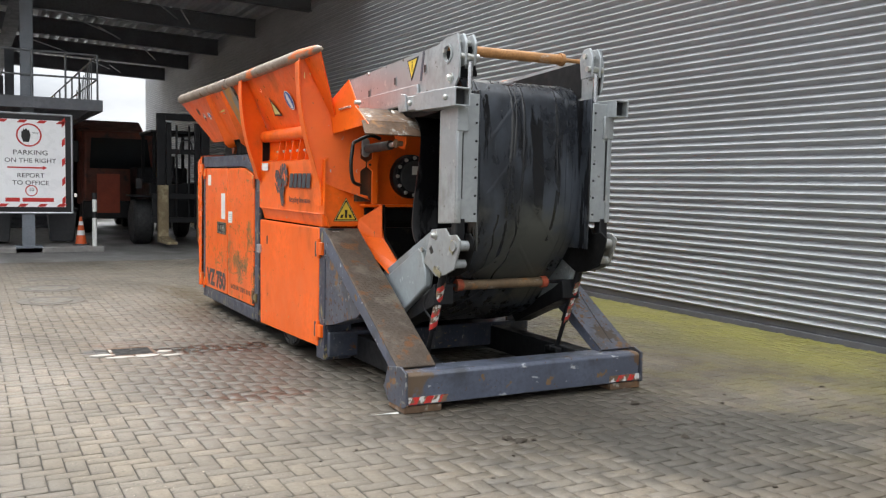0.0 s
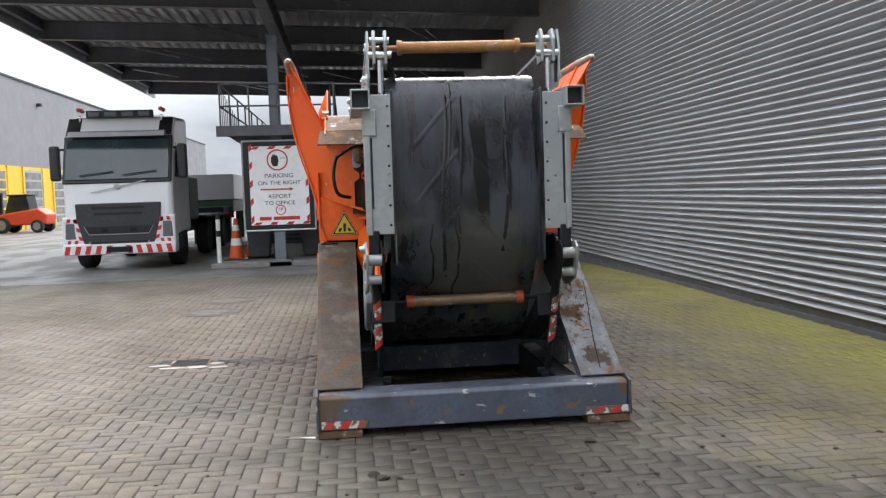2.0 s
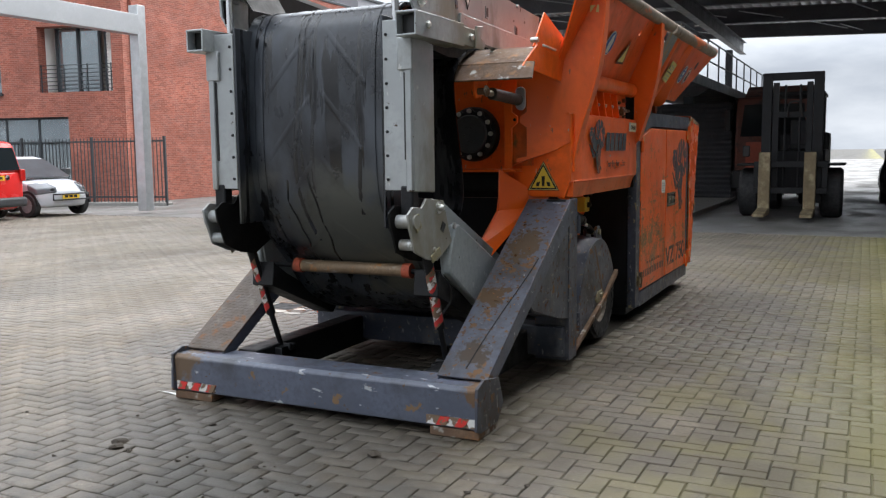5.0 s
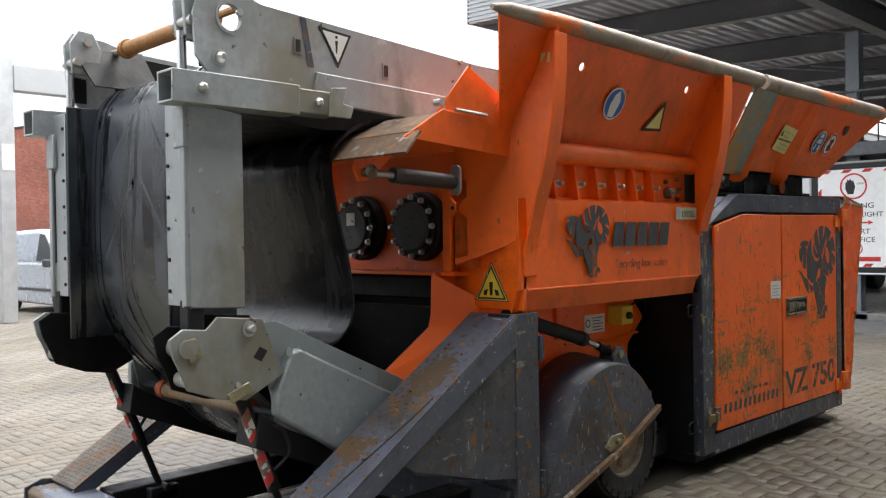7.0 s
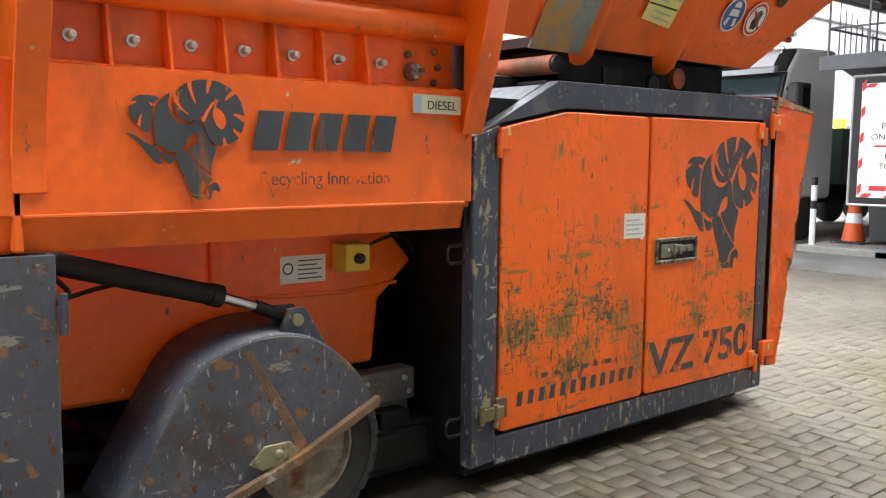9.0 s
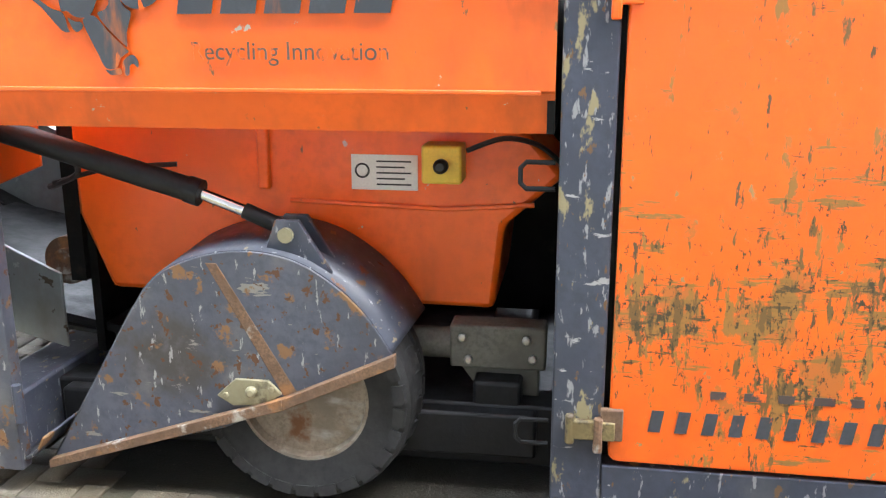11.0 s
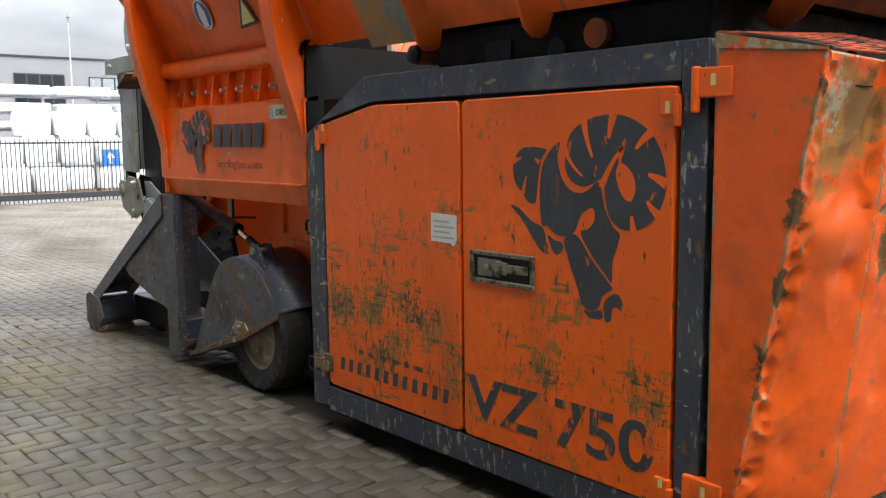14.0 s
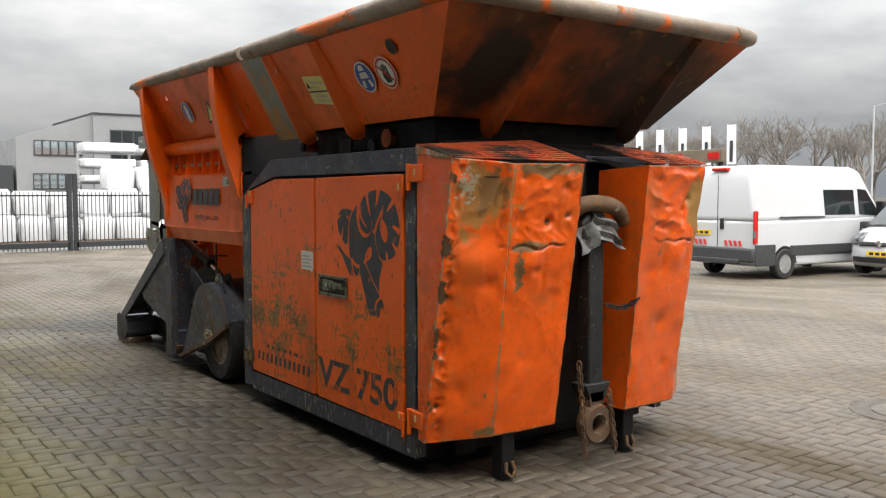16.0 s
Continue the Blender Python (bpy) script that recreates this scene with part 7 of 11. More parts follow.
for k in range(15):
    bare_tree(-60 + 3.5 * math.sin(3.1 * k), -55 + 3.0 * k + 0.8 * math.sin(7 * k), 11.0 + 0.9 * math.sin(5 * k), 20 + k)
for k in range(13):
    bare_tree(-67 + 2.5 * math.sin(2.3 * k), -52.5 + 3.1 * k + 0.9 * math.sin(5 * k), 11.6 + 1.0 * math.sin(3 * k), 40 + k)
for k in range(4):
    bare_tree(2.0 + 5.2 * k, -74 - 3 * (k % 2), 11.0 + (k % 3), 60 + k)
for x, y, h in ((-46, -14.0, 7.0), (-40, -44, 8.5), (-12, -44, 9.0)):
    l = thing("street_lamp", (x, y, 0), "slim grey street lamp", "street lamp", "street lamps")
    part("pole", B((rod, (x, y, 0), (x, y, h), 0.07, 8, 0.045)), GALV, l)
    part("lamp_head", B((rod, (x, y, h), (x + 0.4, y + 1.2, h + 0.1), 0.03, 6), (box, x + 0.3, x + 0.5, y + 1.0, y + 1.6, h + 0.06, h + 0.16)), GALV, l)
tagged(part("hedge", B(*[(box, -58, -57, -60 + 3.0 * k, -57.2 + 3.0 * k, 0, 1.2 + 0.3 * math.sin(2.3 * k)) for k in range(22)]), coat("winter_hedge", (0.07, 0.075, 0.04), 0.9, 0.0, 0.3, 3.0, bump=0.8, bump_scale=9.0), bevel=0.2), "low winter hedge along the far road", "hedge")
depot = thing("far_hall", (-75, 5, 0), "low grey hall beyond the car park", "hall building")
part("wall", B((box, -90, -70, -8, 12, 0, 5.5)), CLAD, depot)
part("roof", B((box, -90.2, -69.8, -8.2, 12.2, 5.5, 5.7)), FRAME_DARK, depot)
pk = thing("flatbed_truck", (-19, -2, 0), "flatbed truck with lamp board parked beyond the white van", "truck")
part("bed", B((box, -21, -15.5, -4.3, -2.3, 0.9, 1.5)), RUSTED, pk, bevel=0.03)
part("headboard", B((box, -15.6, -15.4, -4.3, -2.3, 2.85, 3.25)), coat("brown_board", (0.13, 0.10, 0.07), 0.7, 0.0, 0.2, 2.0), pk, bevel=0.02)
part("lamp", B((box, -15.41, -15.36, -4.2, -3.8, 2.95, 3.15), (box, -15.41, -15.36, -2.8, -2.4, 2.95, 3.15)), TAIL, pk)
part("frame", B((box, -15.6, -15.5, -4.2, -4.1, 1.5, 2.9), (box, -15.6, -15.5, -2.5, -2.4, 1.5, 2.9)), BLACKSTEEL, pk)
part("wheel", B((rod, (-20, -4.2, 0.45), (-20, -2.4, 0.45), 0.45, 20)), TYRE, pk)
part("wheel", B((rod, (-16.5, -4.2, 0.45), (-16.5, -2.4, 0.45), 0.45, 20)), TYRE, pk)


# ---- the mobile shredder ----
XC, HW, SLIM = 3.445, 0.976, 0.024
XR, XL = XC + HW, XC - HW
rig = thing("mobile_shredder", (XC, 7.8, 0), "worn orange mobile shredder with slate frame and folded discharge conveyor", "shredder")


def flank(s):
    """Distance from the middle line to x; the body is a little slimmer than the base."""
    return lambda d: XC + s * (d - SLIM if d > 0.86 else d)


def both(fn):
    """Run a builder for the side by the wall (1) and the yard side (-1)."""
    for s in (1, -1):
        fn(s, flank(s))


# base: front bar, feet, rails
part("front_bar", B((prism, [(4.985, 0.05), (4.975, 0.25), (5.00, 0.268), (5.20, 0.268), (5.24, 0.22), (5.24, 0.10), (5.19, 0.05)], "x", XC - 0.98, XC + 0.97)), SLATE_LIT, rig, "scratched slate-blue front bar", 0.008)


def bar_ends(s, X):
    X = lambda d: XC + s * d
    part("end_plate", B((prism, [(4.955, 0.055), (4.965, 0.27), (5.05, 0.30), (5.24, 0.27), (5.30, 0.12), (5.22, 0.035), (5.0, 0.035)], "x", X(0.972), X(0.990))), SLATE_RUSTY, rig, bevel=0.004)
    part("foot_block", B((box, *sorted((X(0.71), X(0.985))), 4.985, 5.22, 0.0, 0.048)), RUSTED, rig, "rust-brown steel foot", 0.006)
    bm = bmesh.new()
    x0 = min(X(0.70), X(0.94)) if s > 0 else X(0.955)
    for k in range(5):
        if k % 2 == (0 if s > 0 else 1):
            continue
        u = x0 + 0.052 * k
        prism(bm, [(u, 0.062), (u + 0.052, 0.062), (u + 0.078, 0.108), (u + 0.026, 0.108)], "y", 4.972, 4.984)
    stripe = part("hazard_stripe", bm, TAPE_RED, rig, "chipped red and white hazard tape")
    part("hazard_backing", B((box, x0 - 0.005, x0 + 0.275, 4.9755, 4.984, 0.062, 0.108)), TAPE_WHITE, stripe)


both(bar_ends)


def rails(s, X):
    part("side_rail", B((box, *sorted((X(0.56), X(0.70))), 5.22, 10.5, 0.07, 0.27)), BLACKSTEEL, rig, bevel=0.01)
    part("rail_bracket", B((box, *sorted((X(0.51), X(0.66))), 5.40, 5.56, 0.02, 0.255)), BLACKSTEEL, rig, bevel=0.006)


both(rails)
part("cross_beam", B((box, XL + 0.03, XR - 0.03, 6.44, 6.62, 0.10, 0.30)), SLATE, rig, bevel=0.012)
part("cross_beam", B((box, XL + 0.28, XR - 0.28, 8.0, 8.15, 0.10, 0.34)), BLACKSTEEL, rig, bevel=0.012)
part("floor_plate", B((box, XL + 0.30, XR - 0.30, 6.8, 10.4, 0.12, 0.16)), BLACKSTEEL, rig)


# side ramps with gussets and pillars
def ramps(s, X):
    body = X
    X = lambda d: XC + s * d
    o, i = X(0.985), X(0.70)
    lo, hi = (5.10, 0.275), (6.47, 1.115)
    dy, dz = hi[0] - lo[0], hi[1] - lo[1]
    ln = math.hypot(dy, dz)
    nx, nz = -dz / ln, dy / ln
    bm = bmesh.new()
    t = 0.012
    prism(bm, [lo, hi, (hi[0] + nx * t, hi[1] + nz * t), (lo[0] + nx * t, lo[1] + nz * t)], "x", min(o, i), max(o, i))
    top = part("ramp_plate", bm, SLATE_RAMP if s > 0 else CHEQUER, rig, "slate ramp plate with patches of rust" if s > 0 else "brown rusted chequer-plate ramp", 0.003)
    if s < 0:
        studs = bmesh.new()
        for r in range(66):
            for c in range(11):
                u = (r + 0.5) / 66
                x = min(o, i) + 0.02 + 0.245 * (c + 0.5) / 11
                y, z = lo[0] + dy * u + nx * t, lo[1] + dz * u + nz * t
                a = 0.7 if (r + c) % 2 else -0.7
                ca, sa = math.cos(a) * 0.0095, math.sin(a) * 0.0095
                fy, fz = dy / ln, dz / ln
                p = [Vector((x + q * ca - w * sa * 0.35, y + (q * sa + w * ca * 0.35) * fy, z + (q * sa + w * ca * 0.35) * fz)) for q, w in ((-1, -1), (1, -1), (1, 1), (-1, 1))]
                up = Vector((0, nx, nz)) * 0.0018
                v0 = [studs.verts.new(v) for v in p]
                v1 = [studs.verts.new(v + up) for v in p]
                studs.faces.new(v1)
                for e in range(4):
                    studs.faces.new((v0[e], v0[(e + 1) % 4], v1[(e + 1) % 4], v1[e]))
        tread = part("tread_pattern", studs, CHEQUER, top, smooth=False)
        tread["kind"] = "stuff"
    else:
        def on_ramp(w, g):
            return Vector((i + (o - i) * w, lo[0] + dy * g + nx * t, lo[1] + dz * g + nz * t))
        crack = [(0.50, 0.04), (0.55, 0.14), (0.60, 0.22), (0.68, 0.33), (0.76, 0.42), (0.84, 0.52), (0.90, 0.62)]
        left = [on_ramp(w - 0.012, g) for w, g in crack]
        right = [on_ramp(w + 0.014, g) for w, g in crack[::-1]]
        part("ramp_joint", B((slab, left + right, -0.0015)), VOID_BLACK, top, "dark open joint along the ramp")
    # cheek along the outer and inner edges
    for d0, d1, depth in ((0.973, 0.985, 0.115), (0.70, 0.712, 0.09)):
        bm = bmesh.new()
        prism(bm, [(lo[0] - 0.02, lo[1] - 0.01), hi, (hi[0], hi[1] - depth * 1.2), (lo[0] + depth, lo[1] - 0.02)], "x", *sorted((X(d0), X(d1))))
        part("ramp_cheek", bm, SLATE_LIT, rig, bevel=0.003)
    gx = sorted((X(0.955), X(0.967)))
    part("gusset_plate", B((prism, [(5.70, 0.60), (6.475, 1.07), (6.475, 0.355), (6.30, 0.385), (5.83, 0.51)], "x", *gx)), SLATE_RUSTY, rig, bevel=0.003)
    part("gusset_plate", B((prism, [(5.83, 0.50), (6.44, 0.36), (6.44, 0.385), (5.83, 0.525)], "x", *sorted((X(0.74), X(0.955))))), SLATE, rig, bevel=0.003)
    # pillar: channel open to the rear, its foot plate bent up
    bm = bmesh.new()
    e = body(0.997)
    prism(bm, [(X(0.74), 6.475), (e, 6.475), (e, 6.645), (e - s * 0.05, 6.645), (e - s * 0.05, 6.630), (e - s * 0.014, 6.630), (e - s * 0.014, 6.490), (X(0.74), 6.490)], "z", 0.075, 1.125)
    ribbon(bm, curve([(6.49, 0.078), (6.60, 0.085), (6.68, 0.12), (6.72, 0.18)], 4), "x", *sorted((X(0.76), e - s * 0.016)), 0.010)
    part("pillar", bm, SLATE_POST if s < 0 else SLATE_RUSTY, rig, "chipped slate-blue corner pillar", 0.004)
    part("pillar_cap", B((box, *sorted((X(0.83), X(0.96))), 6.44, 6.475, 1.02, 1.125)), BLACKSTEEL, rig, bevel=0.004)
    part("shackle_plate", B((box, *sorted((X(0.875), X(0.93))), 6.425, 6.44, 1.05, 1.105)), GALV, rig, bevel=0.004)
    for z in (0.95, 0.30):
        part("pillar_hinge", B((rod, (body(1.0), 6.66, z - 0.06), (body(1.0), 6.66, z + 0.06), 0.014, 10)), SLATE, rig)


both(ramps)


# cutting chamber and hopper
def chamber_side(s, X):
    # lower side panel with its turned-in bottom flange
    bm = bmesh.new()
    prof = [(X(0.955), 1.128), (X(0.985), 1.232), (X(1.0), 1.238), (X(1.0), 1.665), (X(0.985), 1.672)]
    if s > 0:
        ribbon(bm, prof, "y", 6.50, 8.235, 0.012)
    else:
        ribbon(bm, prof, "y", 6.50, 8.235, -0.012)
    side = part("chamber_side", bm, ORANGE, rig, "scuffed orange side panel", 0.002)
    part("fold_line", B((box, *sorted((X(0.99), X(1.0045))), 6.56, 8.20, 1.228, 1.240)), ORANGE, side, bevel=0.003)
    # recessed slots with fins and bolts
    part("slot_back", B((box, *sorted((X(0.90), X(0.915))), 6.55, 8.20, 1.64, 1.90)), ORANGE, rig)
    part("slot_sill", B((prism, [(X(0.915), 1.685), (X(1.0), 1.668), (X(0.985), 1.655), (X(0.915), 1.66)], "y", 6.55, 8.235)), ORANGE, rig)
    for y in (6.63, 6.82, 7.005, 7.19, 7.375, 7.56, 7.745):
        fin = part("slot_fin", B((prism, [(X(0.915), 1.672), (X(0.985), 1.672), (X(0.955), 1.86), (X(0.915), 1.86)], "y", y, y + 0.012)), ORANGE, rig, bevel=0.002)
    bolts = bmesh.new()
    for y in (6.725, 6.91, 7.095, 7.28, 7.465, 7.65, 7.835):
        lathe(bolts, [(0.020, 0), (0.020, s * 0.014), (0.012, s * 0.014), (0.012, s * 0.045), (0.008, s * 0.048)], (X(0.915), y, 1.755), "x", 10)
    part("slot_bolts", bolts, BOLT, fin)["kind"] = "stuff"
    if s > 0:
        cap = part("filler_cap", B((lathe, [(0.034, 0.0), (0.036, 0.03), (0.028, 0.045), (0.014, 0.05), (0.010, 0.085)], (X(0.915), 7.985, 1.735), "x", 18)), RUSTED, rig, "grimy filler cap")
        for y, z in ((7.97, 1.80), (8.10, 1.82), (8.12, 1.76), (8.10, 1.70)):
            part("cap_bolt", B((lathe, [(0.014, 0), (0.014, 0.016), (0.008, 0.022)], (X(0.915), y, z), "x", 8)), RUSTED, cap)
    part("side_tube", B((rod, (X(0.955), 6.58, 1.905), (X(0.955), 8.22, 1.905), 0.055, 18)), ORANGE, rig)
    part("side_step", B((prism, [(X(0.90), 1.95), (X(0.99), 1.895), (X(0.975), 1.865), (X(0.90), 1.90)], "y", 6.56, 8.22)), ORANGE, rig)
    # flared upper wall
    def wall_pt(u):
        return (X(0.90 + 0.265 * u), 1.93 + 0.53 * u)
    bm = bmesh.new()
    (xa, za), (xb, zb2) = wall_pt(0), wall_pt(1)
    def on_wall(y, z):
        u = (z - 1.93) / 0.53
        return (X(0.90 + 0.265 * u), y, z)
    # two round lifting holes, each reached by a hair-thin cut from the lower edge
    edge = [on_wall(6.50, 1.93), on_wall(6.20, 2.46), on_wall(8.68, 2.46), on_wall(8.68, 1.93)]
    for hy in (7.925, 6.90):
        edge.append(on_wall(hy + 0.0004, 1.93))
        edge += [on_wall(hy + 0.021 * math.sin(a) + 0.0004 * math.cos(a / 2), 2.318 - 0.019 * math.cos(a)) for a in [2 * math.pi * q / 20 for q in range(21)]]
        edge.append(on_wall(hy - 0.0004, 1.93))
    slab(bm, edge, 0.012 * s)
    part("hopper_wall", bm, ORANGE_WORN, rig, "scratched orange flared hopper wall", 0.002)
    # rim: rolled edge worn to bare metal
    bm = bmesh.new()
    tube(bm, [(X(1.165), 6.15, 2.468), (X(1.167), 6.24, 2.474), (X(1.17), 6.6, 2.475), (X(1.17), 7.6, 2.462), (X(1.172), 8.70, 2.452)], [0.012, 0.030, 0.042, 0.045, 0.046], 12)
    part("hopper_rim", bm, coat("worn_rim_paint", (0.30, 0.24, 0.19), 0.55, 0.3, 0.25, 6.0, (((0.66, 0.13, 0.012), 5.0, 0.56, 0.62, (1, 0.4, 1), 0.45, 0.0), (RUST, 9.0, 0.60, 0.7, V3, 0.8, 0.0)), 0.2, 40.0) if s > 0 else bpy.data.materials["worn_rim_paint"], rig, "rolled rim worn to bare metal")
    # crescent ribs
    outer = curve([(1.0, 1.30), (1.005, 1.42), (1.05, 1.60), (1.115, 1.80), (1.165, 2.02), (1.19, 2.24), (1.195, 2.42)], 4)
    inner = [(1.15, 2.45), (1.02, 2.15), (0.93, 1.96), (0.985, 1.90), (0.985, 1.68), (0.985, 1.40), (0.985, 1.28)]
    op = [p for p in outer if p[1] > 1.47]
    part("rear_rib", B((prism, [(X(p[0]), p[1]) for p in op] + [(X(p[0]), p[1]) for p in inner[:5] + [(0.985, 1.46)]], "y", 8.20, 8.22)), ORANGE, rig, "curved orange stiffening rib", 0.003)
    bm = bmesh.new()
    ribbon(bm, [(X(p[0]), p[1]) for p in op], "y", 8.16, 8.26, -0.012 * s)
    part("rib_flange", bm, ORANGE, rig, bevel=0.003)
    bm = bmesh.new()
    ribbon(bm, [(X(p[0]), p[1]) for p in outer], "y", 6.535, 6.625, -0.012 * s)
    part("rib_flange", bm, ORANGE, rig, bevel=0.003)
    # front cheek plate that closes the hopper's end
    upper = [(p[0] - 0.004, p[1]) for p in outer if p[1] > 1.44]
    cheek = [(0.985, 1.478)] + upper + [(1.20, 2.47), (1.14, 2.47), (0.985, 2.14), (0.89, 1.96), (0.89, 1.98), (0.63, 1.98), (0.63, 1.775), (0.69, 1.765), (0.69, 1.685), (0.65, 1.655), (0.65, 1.615), (0.69, 1.585), (0.69, 1.40), (0.63, 1.385), (0.63, 1.362)]
    bm = B((prism, [(X(p[0]), p[1]) for p in cheek], "y", 6.565, 6.585))
    for v in bm.verts:
        # the cheek leans forward towards the gear drives
        v.co.y -= 0.40 * max(0.0, 0.956 - abs(v.co.x - XC))
    part("front_cheek", bm, ORANGE, rig, "orange front cheek plate")
    part("cheek_fold", B((slab, [(X(0.975), 6.56, 1.478), (X(0.63), 6.436, 1.362), (X(0.545), 6.536, 1.335)], 0.006)), ORANGE, rig)
    part("front_apron", B((prism, [(X(1.0), 1.135), (X(1.0), 1.30), (X(1.004), 1.47), (X(0.98), 1.485), (X(0.545), 1.335), (X(0.525), 1.315), (X(0.525), 1.20), (X(0.70), 1.135)], "y", 6.535, 6.562)), ORANGE, rig, "orange apron plate below the crease", 0.006)
    part("cheek_hole", B((lathe, [(0.021, -0.004), (0.021, 0.002)], (X(0.96), 6.564, 1.87), "y", 18)), BLACK, rig, "bored hole")
    part("small_sticker", B((prism, [(X(1.10), 2.29), (X(1.155), 2.29), (X(1.155), 2.335), (X(1.10), 2.335)], "y", 6.560, 6.5645)), PALEYELLOW, rig)


both(chamber_side)

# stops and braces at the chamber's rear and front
# the dark gap behind the chamber is put into this plate's colour
part("chamber_back", B((box, XL + 0.02, XR - 0.02, 8.215, 8.235, 1.13, 1.93)), VOID_BLACK, rig, "back plate black with oil and dust")
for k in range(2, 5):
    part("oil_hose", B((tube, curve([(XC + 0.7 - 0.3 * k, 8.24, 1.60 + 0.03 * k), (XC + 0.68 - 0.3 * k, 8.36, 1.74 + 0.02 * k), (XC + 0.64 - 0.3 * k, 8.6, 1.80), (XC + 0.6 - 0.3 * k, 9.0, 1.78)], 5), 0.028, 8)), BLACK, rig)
# added dark partition: blocks the bright view through, for the unlit belly
part("belly_plate", B((box, XC - 0.01, XC + 0.01, 7.0, 8.285, 0.36, 1.29)), VOID_BLACK, rig)
part("chamber_floor", B((box, XL + 0.06, XR - 0.06, 6.75, 8.2, 1.30, 1.33)), BLACKSTEEL, rig)
part("hopper_bulkhead", B((box, XL + 0.10, XR - 0.10, 6.55, 6.58, 1.93, 2.02)), ORANGE, rig)
GW_Y = 6.535
part("gear_wall", B((box, XC - 0.66, XC + 0.72, GW_Y + 0.035, GW_Y + 0.06, 1.31, 1.98)), ORANGE, rig, bevel=0.004)
for side in (1, -1):
    # darker orange behind the pockets: their shade is put into the colour
    part("wall_pocket", B((box, *sorted((XC + side * 0.575, XC + side * 0.71)), GW_Y - 0.045, GW_Y + 0.034, 1.34, 1.80)), ORANGE_GRIME_SHADE, rig)
    edge = [(0.545, 1.32), (0.595, 1.32), (0.595, 1.585), (0.635, 1.615), (0.635, 1.655), (0.595, 1.685), (0.595, 1.80), (0.545, 1.80)]
    strip = part("wall_edge", B((prism, [(XC + side * x, z) for x, z in edge], "y", GW_Y - 0.10, GW_Y - 0.08), (box, *sorted((XC + side * 0.545, XC + side * 0.56)), GW_Y - 0.08, GW_Y + 0.035, 1.32, 1.80)), ORANGE, rig, "notched orange edge strip", 0.003)
    part("ear_hole", B((lathe, [(0.010, -0.002), (0.010, 0.001)], (XC + side * 0.617, GW_Y - 0.1005, 1.635), "y", 12)), BLACK, strip)
part("gear_sill", B((box, XC - 0.66, XC + 0.63, GW_Y - 0.11, GW_Y + 0.035, 1.30, 1.318)), ORANGE, rig, bevel=0.003)
for x in (3.245, 3.725):
    at = (x, GW_Y + 0.035, 1.55)
    drive = part("gear_drive", B((lathe, [(0.182, 0.0), (0.182, -0.040), (0.176, -0.060), (0.165, -0.068), (0.15, -0.071), (0.0, -0.071)], at, "y", 40)), BLACKSTEEL, rig, "black gear drive with a ring of bolts")
    lobes = [(0.162 + 0.011 * math.cos(12 * 2 * math.pi * k / 96)) for k in range(96)]
    flange = part("drive_flange", B((prism, [(x + r * math.cos(2 * math.pi * k / 96), 1.55 + r * math.sin(2 * math.pi * k / 96)) for k, r in enumerate(lobes)], "y", GW_Y - 0.058, GW_Y - 0.036)), BLACKSTEEL, drive, bevel=0.003)
    part("drive_cap", B((lathe, [(0.128, 0.0), (0.128, -0.010), (0.120, -0.018), (0.0, -0.020)], (x, GW_Y - 0.058, 1.55), "y", 36)), PLASTIC, drive, "dull dark grey cap")
    for k in range(12):
        a = 2 * math.pi * k / 12
        part("flange_bolt", B((lathe, [(0.016, 0), (0.016, -0.006), (0.013, -0.006), (0.013, -0.020), (0.008, -0.023)], (x + 0.153 * math.cos(a), GW_Y - 0.058, 1.55 + 0.153 * math.sin(a)), "y", 8)), BOLT, flange)
    for u, w in ((0.02, 0.04), (-0.03, -0.01), (0.0, -0.05)):
        part("cap_screw", B((lathe, [(0.007, 0), (0.006, -0.004)], (x + u, GW_Y - 0.078, 1.55 + w), "y", 8)), BLACK, drive)
part("type_plate", B((box, 3.215, 3.285, GW_Y - 0.0812, GW_Y - 0.0785, 1.565, 1.635)), STICKER, rig, "small pale type plate")
part("motor_plate", B((box, XC - 0.62, XC + 0.50, GW_Y - 0.02, GW_Y + 0.02, 1.17, 1.29)), VOID_BLACK, rig, bevel=0.01)
RAM_GREY = coat("dusty_ram_paint", (0.045, 0.047, 0.046), 0.55, 0.0, 0.2, 6.0, (((0.10, 0.095, 0.085), 9.0, 0.55, 0.72, V3, 0.7, 0.0),))
